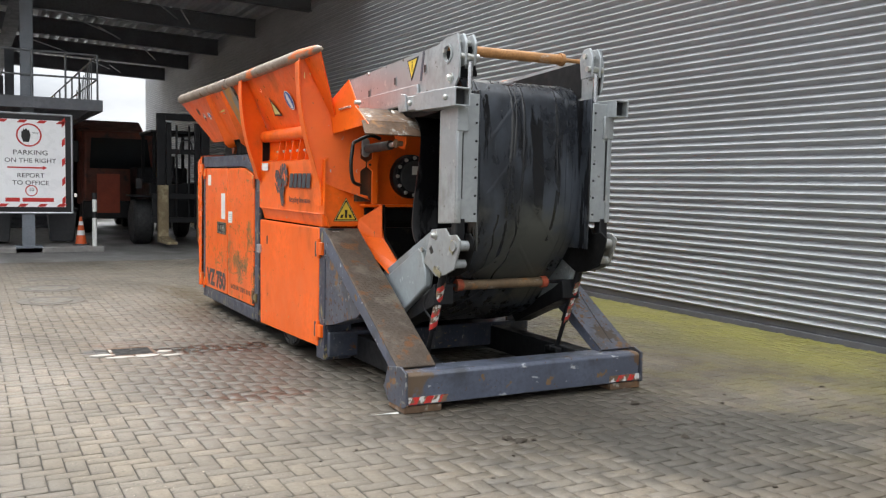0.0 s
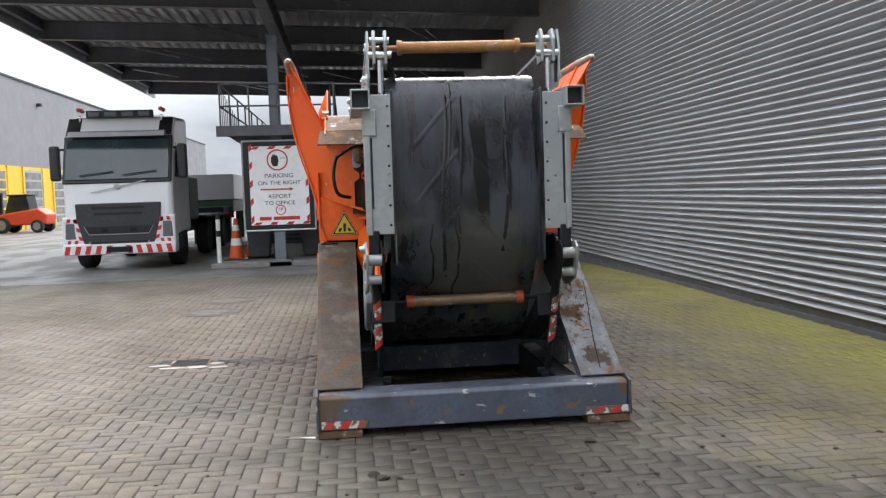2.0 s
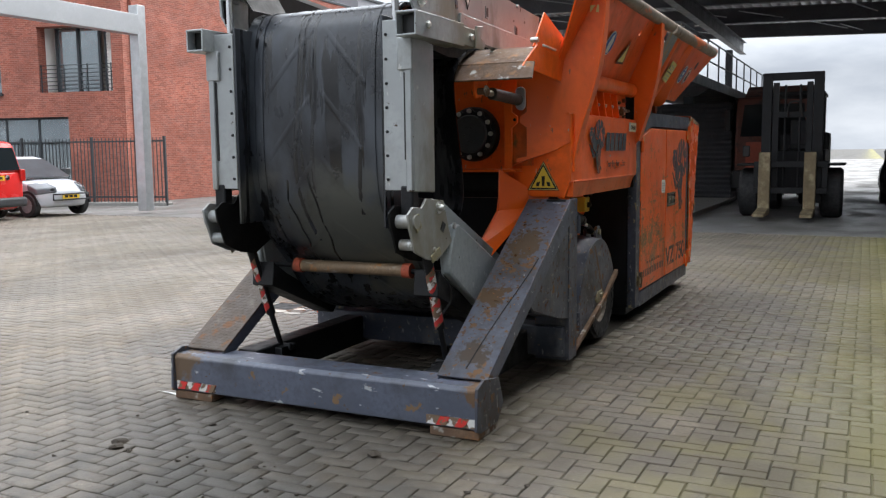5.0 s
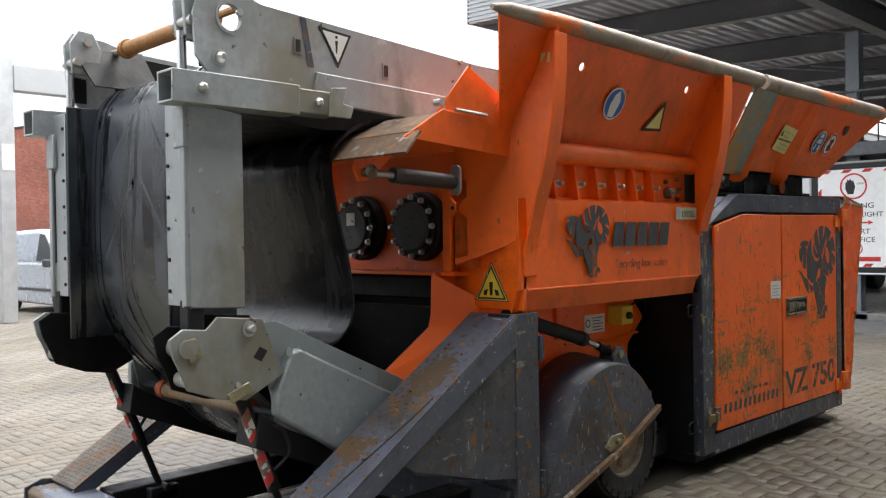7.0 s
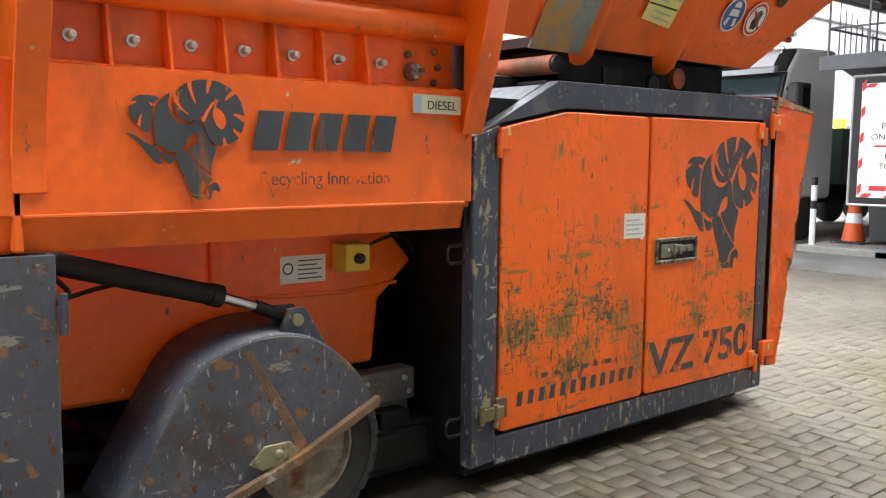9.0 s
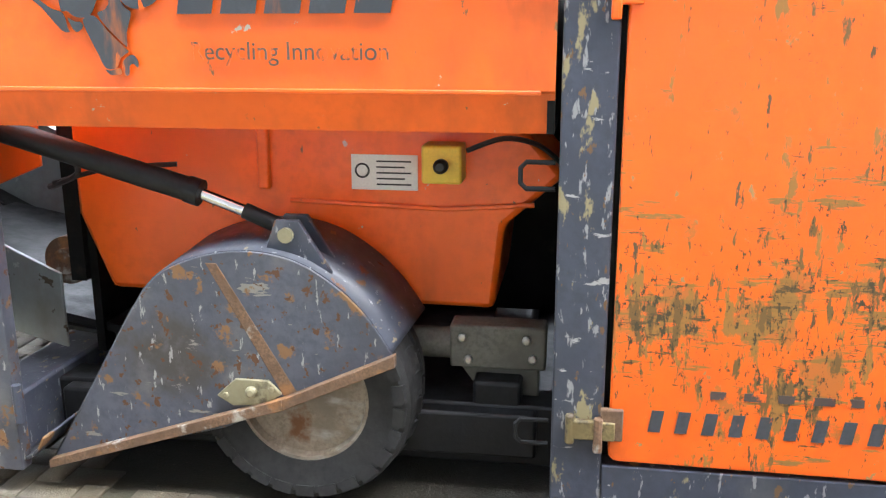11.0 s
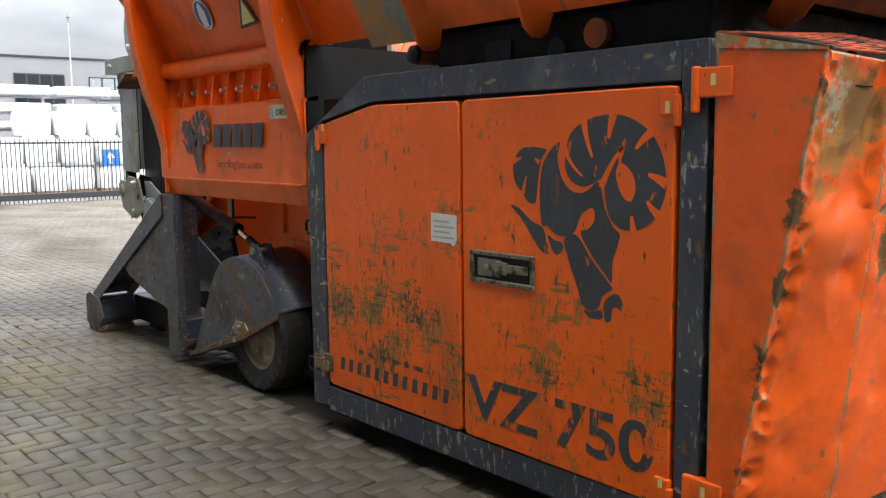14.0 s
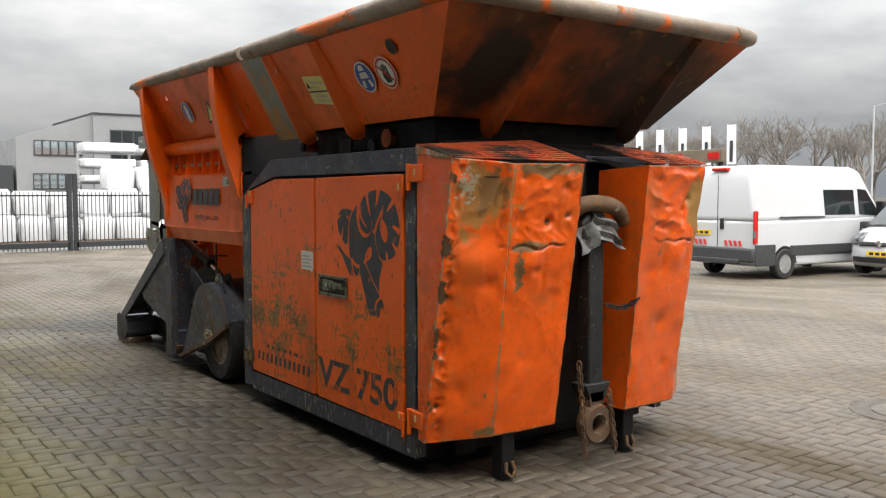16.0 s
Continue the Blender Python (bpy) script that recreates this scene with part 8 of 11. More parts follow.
for side in (1, -1):
    rx = XC + side * 0.64
    ram = part("hydraulic_ram", B((rod, (rx - side * 0.012, 6.03, 1.779), (rx + side * 0.012, 6.42, 1.758), 0.036, 18)), RAM_GREY, rig, "dusty grey flap ram")
    part("ram_rod", B((rod, (rx - side * 0.02, 5.88, 1.785), (rx - side * 0.012, 6.04, 1.779), 0.018, 12)), BOLT, ram)
    part("ram_pin", B((rod, (rx - side * 0.07, 5.88, 1.785), (rx + side * 0.02, 5.88, 1.785), 0.020, 12), (lathe, [(0.034, 0.0), (0.034, side * 0.008), (0.018, side * 0.02)], (rx + side * 0.012, 5.88, 1.785), "x", 14)), RUSTED, ram)
    part("flap_lug", B((prism, [(5.83, 1.86), (6.08, 1.90), (5.93, 1.755), (5.85, 1.745), (5.82, 1.79)], "x", *sorted((rx - side * 0.05, rx - side * 0.036)))), ORANGE, ram, bevel=0.003)
    keep = [(rx + side * 0.028 + 0.034 * math.cos(a), 1.757 + (0.05 if math.sin(a) > 0 else -0.03) + 0.034 * math.sin(a)) for a in [2 * math.pi * k / 20 for k in range(20)]]
    part("keeper_plate", B((prism, keep, "y", 6.402, 6.416)), GALV, ram, "worn zinc keeper plate", 0.003)
bm = bmesh.new()
tube(bm, curve([(2.66, 6.38, 1.80), (2.62, 6.30, 1.76), (2.60, 6.28, 1.62), (2.63, 6.30, 1.50), (2.72, 6.36, 1.47)], 5), 0.014, 8)
tube(bm, curve([(2.66, 6.38, 1.80), (2.78, 6.34, 1.86), (2.88, 6.36, 1.84)], 5), 0.014, 8)
part("hydraulic_hose", bm, BLACK, rig)


# orange chute flanks that funnel to the conveyor
def chute(s, X):
    web = [(6.38, 1.318), (6.53, 1.318), (6.53, 0.95), (6.06, 0.76), (6.01, 0.845), (6.34, 1.05), (6.37, 1.14)]
    flank = part("chute_flank", B((prism, web, "x", *sorted((X(0.525), X(0.537))))), ORANGE_WORN, rig, "orange chute flank scuffed to bare metal", 0.003)
    bm = bmesh.new()
    slab(bm, [(X(0.537), 6.36, 1.315), (X(0.537), 6.345, 1.05), (X(0.68), 6.53, 1.068), (X(0.66), 6.53, 1.20)], 0.010 * s)
    slab(bm, [(X(0.537), 6.345, 1.05), (X(0.537), 6.01, 0.845), (X(0.60), 6.07, 0.79), (X(0.70), 6.53, 1.06)], 0.010 * s)
    part("flank_flange", bm, ORANGE, flank)


both(chute)
# added near-black sheets for the dark inside the chute
part("chute_lining", B((prism, [(6.02, 0.55), (6.66, 0.55), (6.66, 1.318), (6.36, 1.318), (6.33, 1.06), (6.02, 0.86)], "x", XC - 0.522, XC - 0.512)), VOID_BLACK, rig)
part("chute_back", B((box, XC - 0.52, XC + 0.52, 6.66, 6.69, 0.30, 1.32)), VOID_BLACK, rig)

# folding cover flap over the outlet
bm = bmesh.new()
prism(bm, [(5.90, 1.945), (6.12, 2.05), (6.45, 2.08), (6.45, 2.065), (6.12, 2.035), (5.90, 1.930)], "x", XC - 0.885, XC + 0.885)
part("outlet_flap", bm, RUSTED, rig, "flap worn to bare rusty steel", 0.003)
part("flap_lip", B((slab, [(XC - 0.92, 5.905, 1.945), (XC + 0.945, 5.905, 1.945), (XC + 0.97, 5.795, 1.845), (XC - 0.94, 5.795, 1.845)], 0.01)), RUSTED, rig)


def flap_ends(s, X):
    bm = bmesh.new()
    slab(bm, [(X(0.905), 5.86, 1.92), (X(0.91), 6.56, 1.87), (X(0.93), 6.56, 2.0), (X(0.905), 6.10, 2.06)], 0.01 * s)
    slab(bm, [(X(0.90), 6.08, 2.05), (X(0.895), 6.29, 2.275), (X(0.97), 6.47, 2.12), (X(0.93), 6.56, 1.98)], 0.012 * s)
    part("flap_end", bm, ORANGE, rig, bevel=0.002)
    part("flap_pin", B((rod, (X(0.86), 6.08, 2.085), (X(0.93), 6.08, 2.085), 0.016, 10), (rod, (X(0.93), 6.16, 2.06), (X(0.94), 6.36, 2.05), 0.008, 8)), BOLT, rig)


both(flap_ends)


# ---- folded discharge conveyor ----
BX0, BX1 = 2.955, 3.90
belt_path = curve([(7.0, 0.30), (6.3, 0.375), (5.90, 0.45), (5.64, 0.58), (5.47, 0.77), (5.29, 0.95), (5.15, 1.17), (5.11, 1.42), (5.115, 1.80), (5.135, 2.03), (5.18, 2.15), (5.30, 2.225), (5.7, 2.215), (6.5, 2.17)], 7)
belt = part("conveyor_belt", B((ribbon, belt_path, "x", BX0, BX1, -0.014)), RUBBER, rig, "scuffed black chevron rubber belt")
bm = bmesh.new()
ln = [Vector(p) for p in belt_path]
seg = [0.0]
for a, b in zip(ln, ln[1:]):
    seg.append(seg[-1] + (b - a).length)


def on_belt(d):
    for k in range(len(ln) - 1):
        if seg[k + 1] >= d:
            f = (d - seg[k]) / (seg[k + 1] - seg[k])
            p = ln[k].lerp(ln[k + 1], f)
            t = (ln[k + 1] - ln[k]).normalized()
            return p, Vector((-t.y, t.x))
    return ln[-1], Vector((0, 1))


def cleat(bm, x0, d0, x1, d1, w=0.012, h=0.011, steps=10):
    prev = None
    for k in range(steps + 1):
        f = k / steps
        p, nn = on_belt(d0 + (d1 - d0) * f)
        x = x0 + (x1 - x0) * f
        q, _ = on_belt(d0 + (d1 - d0) * f + 2 * w)
        o = nn * 0.0003
        ring = [bm.verts.new((x, *(p + o))), bm.verts.new((x, *((p + q) / 2 + o + nn * h))), bm.verts.new((x, *(q + o)))]
        if prev:
            for a in range(2):
                bm.faces.new((prev[a], prev[a + 1], ring[a + 1], ring[a]))
        prev = ring


d = 0.6
while d < seg[-1] - 1.4:
    cleat(bm, BX0 + 0.16, d, (BX0 + BX1) / 2 - 0.03, d + 0.33, 0.026, 0.004)
    cleat(bm, BX1 - 0.16, d + 0.02, (BX0 + BX1) / 2 + 0.03, d + 0.35, 0.026, 0.004)
    d += 0.36
part("chevron_cleat", bm, RUBBER, belt)["kind"] = "stuff"
bm = bmesh.new()
for x, w in ((BX0 + 0.02, 0.05), (BX0 + 0.10, 0.025), (BX1 - 0.07, 0.05), (BX1 - 0.125, 0.025)):
    ribbon(bm, [ln[k] + on_belt(seg[k])[1] * 0.0005 for k in range(0, len(ln), 2)], "x", x, x + w, 0.005)
part("edge_strip", bm, RUBBER, belt)
# long puckered folds in the rubber
rb = random.Random(5)
bm = bmesh.new()
for x, d0, d1, amp, w in ((3.31, 1.9, 4.4, 0.016, 0.013), (3.345, 2.3, 4.5, 0.012, 0.009), (3.41, 2.2, 4.45, 0.010, 0.012), (3.69, 2.1, 4.4, 0.016, 0.012), (3.38, 1.7, 2.4, 0.014, 0.007), (3.22, 1.8, 2.3, 0.010, 0.007)):
    prev, ph = None, rb.uniform(0, 6)
    steps = 40
    for k in range(steps + 1):
        f = k / steps
        p, nn = on_belt(d0 + (d1 - d0) * f)
        xx = x + amp * (math.sin(ph + 7 * f) + 0.5 * math.sin(2 * ph + 17 * f))
        hh = 0.0045 * math.sin(math.pi * f) ** 0.6 * (0.75 + 0.25 * math.sin(ph + 11 * f))
        ring = [bm.verts.new((xx - w, *(p + nn * 0.0004))), bm.verts.new((xx, *(p + nn * (0.0006 + hh)))), bm.verts.new((xx + w, *(p + nn * 0.0004)))]
        if prev:
            for a in range(2):
                bm.faces.new((prev[a], prev[a + 1], ring[a + 1], ring[a]))
        prev = ring
part("belt_fold", bm, RUBBER_WET, belt)
# slack run hanging inside the fold
slack = curve([(6.35, 2.09), (6.06, 2.05), (5.87, 1.97), (5.775, 1.84), (5.81, 1.60), (5.875, 1.34), (5.885, 1.14), (5.78, 1.03), (5.62, 1.05), (5.45, 1.10)], 6)
part("slack_belt", B((ribbon, slack, "x", BX0 - 0.01, BX1 + 0.04, 0.012)), SLACK, rig, "shiny black rubber belt hanging slack")


def frame_side(s, X):
    # upper section: long side beam with windows and pivot plate
    bo = 0.60
    up = [(5.06, 2.20), (5.05, 2.36), (5.09, 2.485), (5.24, 2.475), (5.36, 2.44), (6.95, 2.345), (6.95, 2.06), (6.3, 2.045), (5.60, 2.075), (5.35, 2.13), (5.12, 2.13)]
    eye = [(5.21 + 0.052 * math.cos(a), 2.365 + 0.052 * math.sin(a)) for a in [math.radians(90 - 15 * k) for k in range(25)]]
    eye[-1] = (eye[-1][0] - 0.0006, eye[-1][1])
    up = up[:3] + [(5.2094, 2.477)] + eye[::-1] + [(5.21, 2.4772)] + up[3:]
    part("upper_beam", B((prism, up, "x", *sorted((X(bo), X(bo - 0.014))))), GREYPAINT, rig, "light grey steel conveyor beam with a bored eye")
    part("upper_beam_fold", B((prism, [(5.62, 2.20), (6.95, 2.16), (6.95, 2.06), (6.3, 2.045), (5.60, 2.075)], "x", *sorted((X(bo + 0.001), X(bo + 0.018))))), GREYPAINT, rig, bevel=0.004)
    for y, z in ((5.53, 2.30), (6.02, 2.255), (6.50, 2.20)):
        win = part("slot_surround", B((box, *sorted((X(bo + 0.001), X(bo + 0.006))), y - 0.018, y + 0.018, z - 0.035, z + 0.035)), GREYPAINT, rig)
        part("slot_opening", B((box, *sorted((X(bo + 0.0062), X(bo + 0.008))), y - 0.012, y + 0.012, z - 0.026, z + 0.026)), BLACK, win)
    bm = bmesh.new()
    lathe(bm, [(0.034, 0), (0.034, s * 0.008), (0.022, s * 0.008), (0.022, s * 0.022), (0.012, s * 0.035)], (X(bo), 5.16, 2.20), "x", 16)
    lathe(bm, [(0.014, 0), (0.014, s * 0.014)], (X(bo), 5.25, 2.39), "x", 10)
    lathe(bm, [(0.012, 0), (0.012, s * 0.014)], (X(bo), 6.52, 2.36), "x", 10)
    part("pivot_bolt", bm, BOLT, rig)
    part("eye_ring", B((lathe, [(0.0525, -0.016), (0.066, -0.016), (0.066, 0.012), (0.0525, 0.012)], (X(bo - 0.007), 5.21, 2.365), "x", 24, True)), GREYPAINT, rig, "raised ring round the bored eye")
    tri_p = [(5.64, 2.40), (5.82, 2.385), (5.745, 2.235)]
    tri = part("warning_triangle", B((prism, tri_p, "x", *sorted((X(bo + 0.001), X(bo + 0.004))))), BLACK, rig, "pale warning triangle with black rim")
    cy, cz = 5.735, 2.34
    part("triangle_face", B((prism, [(cy + (y - cy) * 0.78, cz + (z - cz) * 0.78) for y, z in tri_p], "x", *sorted((X(bo + 0.004), X(bo + 0.0055))))), STICKER if s > 0 else YELLOW, tri)
    part("triangle_mark", B((prism, [(5.728, 2.35), (5.742, 2.35), (5.738, 2.295), (5.732, 2.295)], "x", *sorted((X(bo + 0.0055), X(bo + 0.007)))), (prism, [(5.729, 2.372), (5.741, 2.372), (5.741, 2.360), (5.729, 2.360)], "x", *sorted((X(bo + 0.0055), X(bo + 0.007))))), BLACK, tri)
    # dark scuff band
    part("dark_band", B((prism, [(5.545, 2.425), (5.575, 2.423), (5.615, 2.22), (5.585, 2.22)], "x", *sorted((X(bo + 0.001), X(bo + 0.003))))), SLATE, rig)
    # square-tube outrigger across the corner
    bm = bmesh.new()
    a0, a1 = sorted((X(0.595), X(0.71)))
    hollow(bm, a0, a1, 1.995, 2.115, 4.90, 5.46, 0.010)
    part("outrigger_tube", bm, GREYPAINT, rig, "open-ended grey square tube", 0.003)
    # black block fills the tube so that its inside looks unlit
    part("outrigger_dark", B((box, a0 + 0.012, a1 - 0.012, 4.96, 5.44, 2.007, 2.103)), BLACK, rig, "dark hollow of the tube")
    part("outrigger_inner", B((box, *sorted((X(0.603), X(0.70))), 5.46, 5.66, 2.005, 2.105)), GREYPAINT, rig, bevel=0.006)
    part("hook_plate", B((prism, [(5.60, 2.00), (5.72, 2.00), (5.74, 2.05), (5.68, 2.06), (5.70, 2.13), (5.62, 2.12)], "x", *sorted((X(0.702), X(0.714))))), GREYPAINT, rig, bevel=0.003)
    bm = bmesh.new()
    for y in (5.02, 5.56):
        lathe(bm, [(0.020, 0), (0.020, s * 0.012), (0.011, s * 0.02)], (X(0.711 if y < 5.4 else 0.70), y, 2.055), "x", 6)
    part("tube_bolt", bm, BOLT, rig)
    # vertical section: folded side plate, front flange with slot
    part("mid_plate", B((prism, [(4.98, 1.24), (5.235, 1.225), (5.235, 1.985), (4.98, 2.02)], "x", *sorted((X(0.600), X(0.636))))), GREYPAINT, rig, "light grey folded side plate", 0.006)
    f0, f1 = sorted((X(0.47), X(0.640)))
    bm = bmesh.new()
    sl0, sl1 = sorted((X(0.588), X(0.630)))
    prism(bm, [(f0, 1.245), (f1, 1.245), (f1, 2.09), (f0, 2.09)], "y", 4.995, 5.01)
    fl = part("front_flange", bm, GREYPAINT, rig, "light grey front flange with rivets", 0.003)
    part("flange_slot", B((box, sl0, sl1, 4.991, 4.9945, 1.40, 1.83)), BLACK, fl)
    bm = bmesh.new()
    for k in range(7):
        lathe(bm, [(0.008, 0), (0.008, -0.006), (0.004, -0.008)], (X(0.49), 4.995, 1.30 + 0.12 * k), "y", 8)
    part("flange_rivets", bm, BLACKSTEEL, fl)["kind"] = "stuff"
    part("flange_collar", B((box, *sorted((X(0.56), X(0.645))), 4.975, 4.995, 1.84, 2.00)), GREYPAINT, rig, bevel=0.006)
    part("inner_guard", B((box, *sorted((X(0.455), X(0.47))), 5.0, 5.30, 1.05, 2.12)), RUBBER, rig, bevel=0.004)
    # top links: clevis, rod and knuckle
    kx = X(0.52)
    part("top_clevis", B((prism, [(5.04, 2.28), (5.03, 2.42), (5.07, 2.485), (5.14, 2.48), (5.18, 2.40), (5.16, 2.27)], "x", kx - 0.045, kx - 0.025), (prism, [(5.04, 2.28), (5.03, 2.42), (5.07, 2.485), (5.14, 2.48), (5.18, 2.40), (5.16, 2.27)], "x", kx + 0.025, kx + 0.045)), GREYPAINT, rig, bevel=0.004)
    part("top_link", B((rod, (kx, 5.045, 2.05), (kx, 5.045, 2.30), 0.019, 12)), CHROME, rig)
    part("link_pin", B((rod, (kx - 0.07, 5.06, 2.335), (kx + 0.07, 5.06, 2.335), 0.022, 12), (rod, (kx - 0.06, 5.11, 2.43), (kx + 0.06, 5.11, 2.43), 0.02, 12)), BOLT, rig)
    # knee between vertical and lower section
    kp = [(4.90, 1.13), (4.955, 1.165), (5.05, 1.155), (5.10, 1.20), (5.30, 1.18), (5.36, 1.03), (5.40, 0.95), (5.22, 0.865), (5.10, 0.885), (4.97, 0.935), (4.935, 1.02), (4.915, 1.06)]
    part("knee_plate", B((prism, kp, "x", *sorted((X(0.638), X(0.652))))), GREYPAINT, rig, "light grey hinge plate", 0.003)
    # inner plate near-black and a little larger: shade of the inner side in its colour
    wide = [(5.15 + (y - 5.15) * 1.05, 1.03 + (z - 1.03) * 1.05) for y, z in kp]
    part("knee_plate", B((prism, wide, "x", *sorted((X(0.54), X(0.552))))), VOID_BLACK, rig, "grease-black inner hinge plate", 0.003)
    bm = bmesh.new()
    lathe(bm, [(0.032, 0), (0.032, s * 0.008), (0.020, s * 0.008), (0.020, s * 0.022), (0.012, s * 0.035)], (X(0.652), 5.235, 1.145), "x", 14)
    lathe(bm, [(0.018, 0), (0.018, s * 0.01)], (X(0.652), 5.42, 1.035), "x", 12)
    lathe(bm, [(0.012, 0), (0.012, s * 0.01)], (X(0.652), 5.18, 0.93), "x", 10)
    part("knee_bolt", bm, BOLT, rig)
    part("knee_window", B((prism, [(5.255, 1.03), (5.285, 1.07), (5.32, 1.05), (5.29, 1.01)], "x", *sorted((X(0.6525), X(0.6545))))), BLACK, rig)
    part("knee_tab", B((prism, [(4.95, 1.12), (5.0, 1.13), (5.03, 1.06), (4.98, 1.03)], "x", *sorted((X(0.653), X(0.662)))), (prism, [(5.13, 0.90), (5.23, 0.94), (5.25, 0.90), (5.15, 0.86)], "x", *sorted((X(0.653), X(0.662))))), coat("dull_brass_steel", (0.30, 0.27, 0.17), 0.5, 0.4, 0.2, 5.0, (((0.10, 0.08, 0.05), 14.0, 0.55, 0.68, V3, 0.7, 0.1),)) if s > 0 else bpy.data.materials["dull_brass_steel"], rig, bevel=0.004)
    part("knee_link", B((box, *sorted((X(0.56), X(0.63))), 4.99, 5.06, 1.08, 1.27)), BLACKSTEEL, rig, bevel=0.01)
    part("knee_boss", B((rod, (X(0.555), 4.97, 1.09), (X(0.665), 4.97, 1.09), 0.035, 16), (rod, (X(0.56), 4.99, 0.97), (X(0.65), 4.99, 0.97), 0.03, 14)), GREYPAINT, rig)
    # lower section: side beam running down into the machine
    lb = [(5.30, 1.16), (5.40, 1.16), (6.60, 0.60), (6.60, 0.34), (5.98, 0.50), (5.72, 0.53), (5.40, 0.70), (5.37, 0.86)]
    part("lower_beam", B((prism, lb, "x", *sorted((X(0.59), X(0.604))))), BEAM_BLUE, rig, "light grey inclined conveyor beam", 0.003)
    cov = [(5.43, 1.03), (5.48, 1.04), (6.10, 0.735), (6.10, 0.50), (5.72, 0.545), (5.36, 0.78), (5.36, 0.87)]
    part("lower_cover", B((prism, cov, "x", *sorted((X(0.605), X(0.66))))), BEAM_BLUE, rig, bevel=0.012)
    part("lower_underside", B((prism, [(5.30, 0.80), (5.42, 0.72), (5.98, 0.44), (5.92, 0.39), (5.28, 0.66)], "x", *sorted((X(0.47), X(0.62))))), BLACKSTEEL, rig, bevel=0.005)
    # added near-black sheets that put shade on the inner faces
    part("inner_liner", B((prism, [(5.08, 2.16), (5.07, 2.30), (5.12, 2.30), (5.15, 2.30), (5.15, 2.16)], "x", *sorted((X(0.583), X(0.586))))), VOID_BLACK, rig)
    part("beam_liner", B((prism, [(5.29, 2.16), (5.30, 2.42), (6.9, 2.32), (6.9, 2.08), (5.62, 2.09), (5.36, 2.14)], "x", *sorted((X(0.582), X(0.586))))), VOID_BLACK, rig, "grease-black inner face of the beam")
    part("flange_liner", B((box, *sorted((X(0.592), X(0.599))), 5.02, 5.23, 1.25, 1.98)), VOID_BLACK, rig)
    # support ram with striped sleeve
    top, foot = Vector((X(0.585), 5.21, 0.94)), Vector((X(0.57), 5.49, 0.225))
    ram = part("support_ram", B((rod, top, top.lerp(foot, 0.66), 0.028, 14), (rod, top.lerp(foot, 0.66), foot, 0.017, 12)), BLACKSTEEL, rig, "dark support ram with a red and white film")
    # slanted red and white film on the side that faces the road
    axis = (foot - top).normalized()
    out = (Vector((0.35 * s, -1, 0)) - axis * Vector((0.35 * s, -1, 0)).dot(axis)).normalized()
    tang = axis.cross(out)
    span = (foot - top).length
    for k in range(7):
        film = bmesh.new()
        d0 = 0.19 * span + 0.048 * k
        rows = []
        for r in (0.0284, 0.0296):
            for dd in (0.0, 0.048):
                rows.append([film.verts.new(top + axis * (d0 + dd + 0.030 * q) + (out * math.cos(q * 1.15) + tang * math.sin(q * 1.15)) * r) for q in [(j - 4) / 4 for j in range(9)]])
        for j in range(8):
            film.faces.new((rows[2][j], rows[2][j + 1], rows[3][j + 1], rows[3][j]))
            film.faces.new((rows[0][j], rows[1][j], rows[1][j + 1], rows[0][j + 1]))
        part("red_band" if k % 2 == 0 else "white_band", film, TAPE_RED if k % 2 == 0 else TAPE_WHITE, ram)
    part("ram_foot", B((box, foot.x - 0.06, foot.x + 0.06, 5.43, 5.55, 0.19, 0.235), (rod, (foot.x - 0.07, 5.49, 0.245), (foot.x + 0.07, 5.49, 0.245), 0.022, 12)), BLACKSTEEL, rig, bevel=0.008)
    part("ram_hose", B((tube, curve([(X(0.60), 5.30, 0.76), (X(0.62), 5.40, 0.72), (X(0.62), 5.44, 0.62), (X(0.59), 5.37, 0.54)], 5), 0.009, 6)), BLACK, rig)


both(frame_side)
part("top_roller", B((rod, (3.06, 5.265, 2.41), (3.81, 5.265, 2.415), 0.036, 18), (rod, (3.045, 5.265, 2.41), (3.075, 5.265, 2.41), 0.046, 18), (rod, (3.80, 5.265, 2.415), (3.83, 5.265, 2.415), 0.046, 18), (rod, (2.85, 5.265, 2.409), (3.05, 5.265, 2.41), 0.016, 10), (rod, (3.82, 5.265, 2.415), (4.04, 5.265, 2.417), 0.016, 10)), ROLLER, rig, "rust-brown return roller")
low = part("lower_roller", B((rod, (3.07, 5.41, 0.772), (3.83, 5.41, 0.775), 0.036, 18)), ROLLER_GREY, rig, "worn return roller with bare metal")
COLLAR = coat("faded_red_collar", (0.36, 0.065, 0.028), 0.7, 0.0, 0.3, 8.0, (((0.13, 0.07, 0.04), 16.0, 0.5, 0.62, V3, 0.8, 0.0),))
for x in (3.058, 3.792):
    part("roller_collar", B((rod, (x, 5.41, 0.7735), (x + 0.05, 5.41, 0.7735), 0.043, 18)), COLLAR, low)
for x in (2.86, 3.84):
    part("roller_axle", B((rod, (x, 5.41, 0.772), (x + 0.20, 5.41, 0.773), 0.014, 10)), BLACKSTEEL, low)
# near-black block: the dark of the fold is put into its colour
part("belt_underside", B((prism, [(5.22, 2.10), (5.34, 2.02), (5.75, 1.98), (6.5, 2.02), (6.5, 2.13)], "x", BX0 - 0.02, BX1 + 0.02)), VOID_BLACK, rig)
part("conveyor_floor", B((prism, [(5.66, 0.60), (6.9, 0.36), (6.9, 0.33), (5.66, 0.57)], "x", BX0 - 0.05, BX1 + 0.05)), BLACKSTEEL, rig)
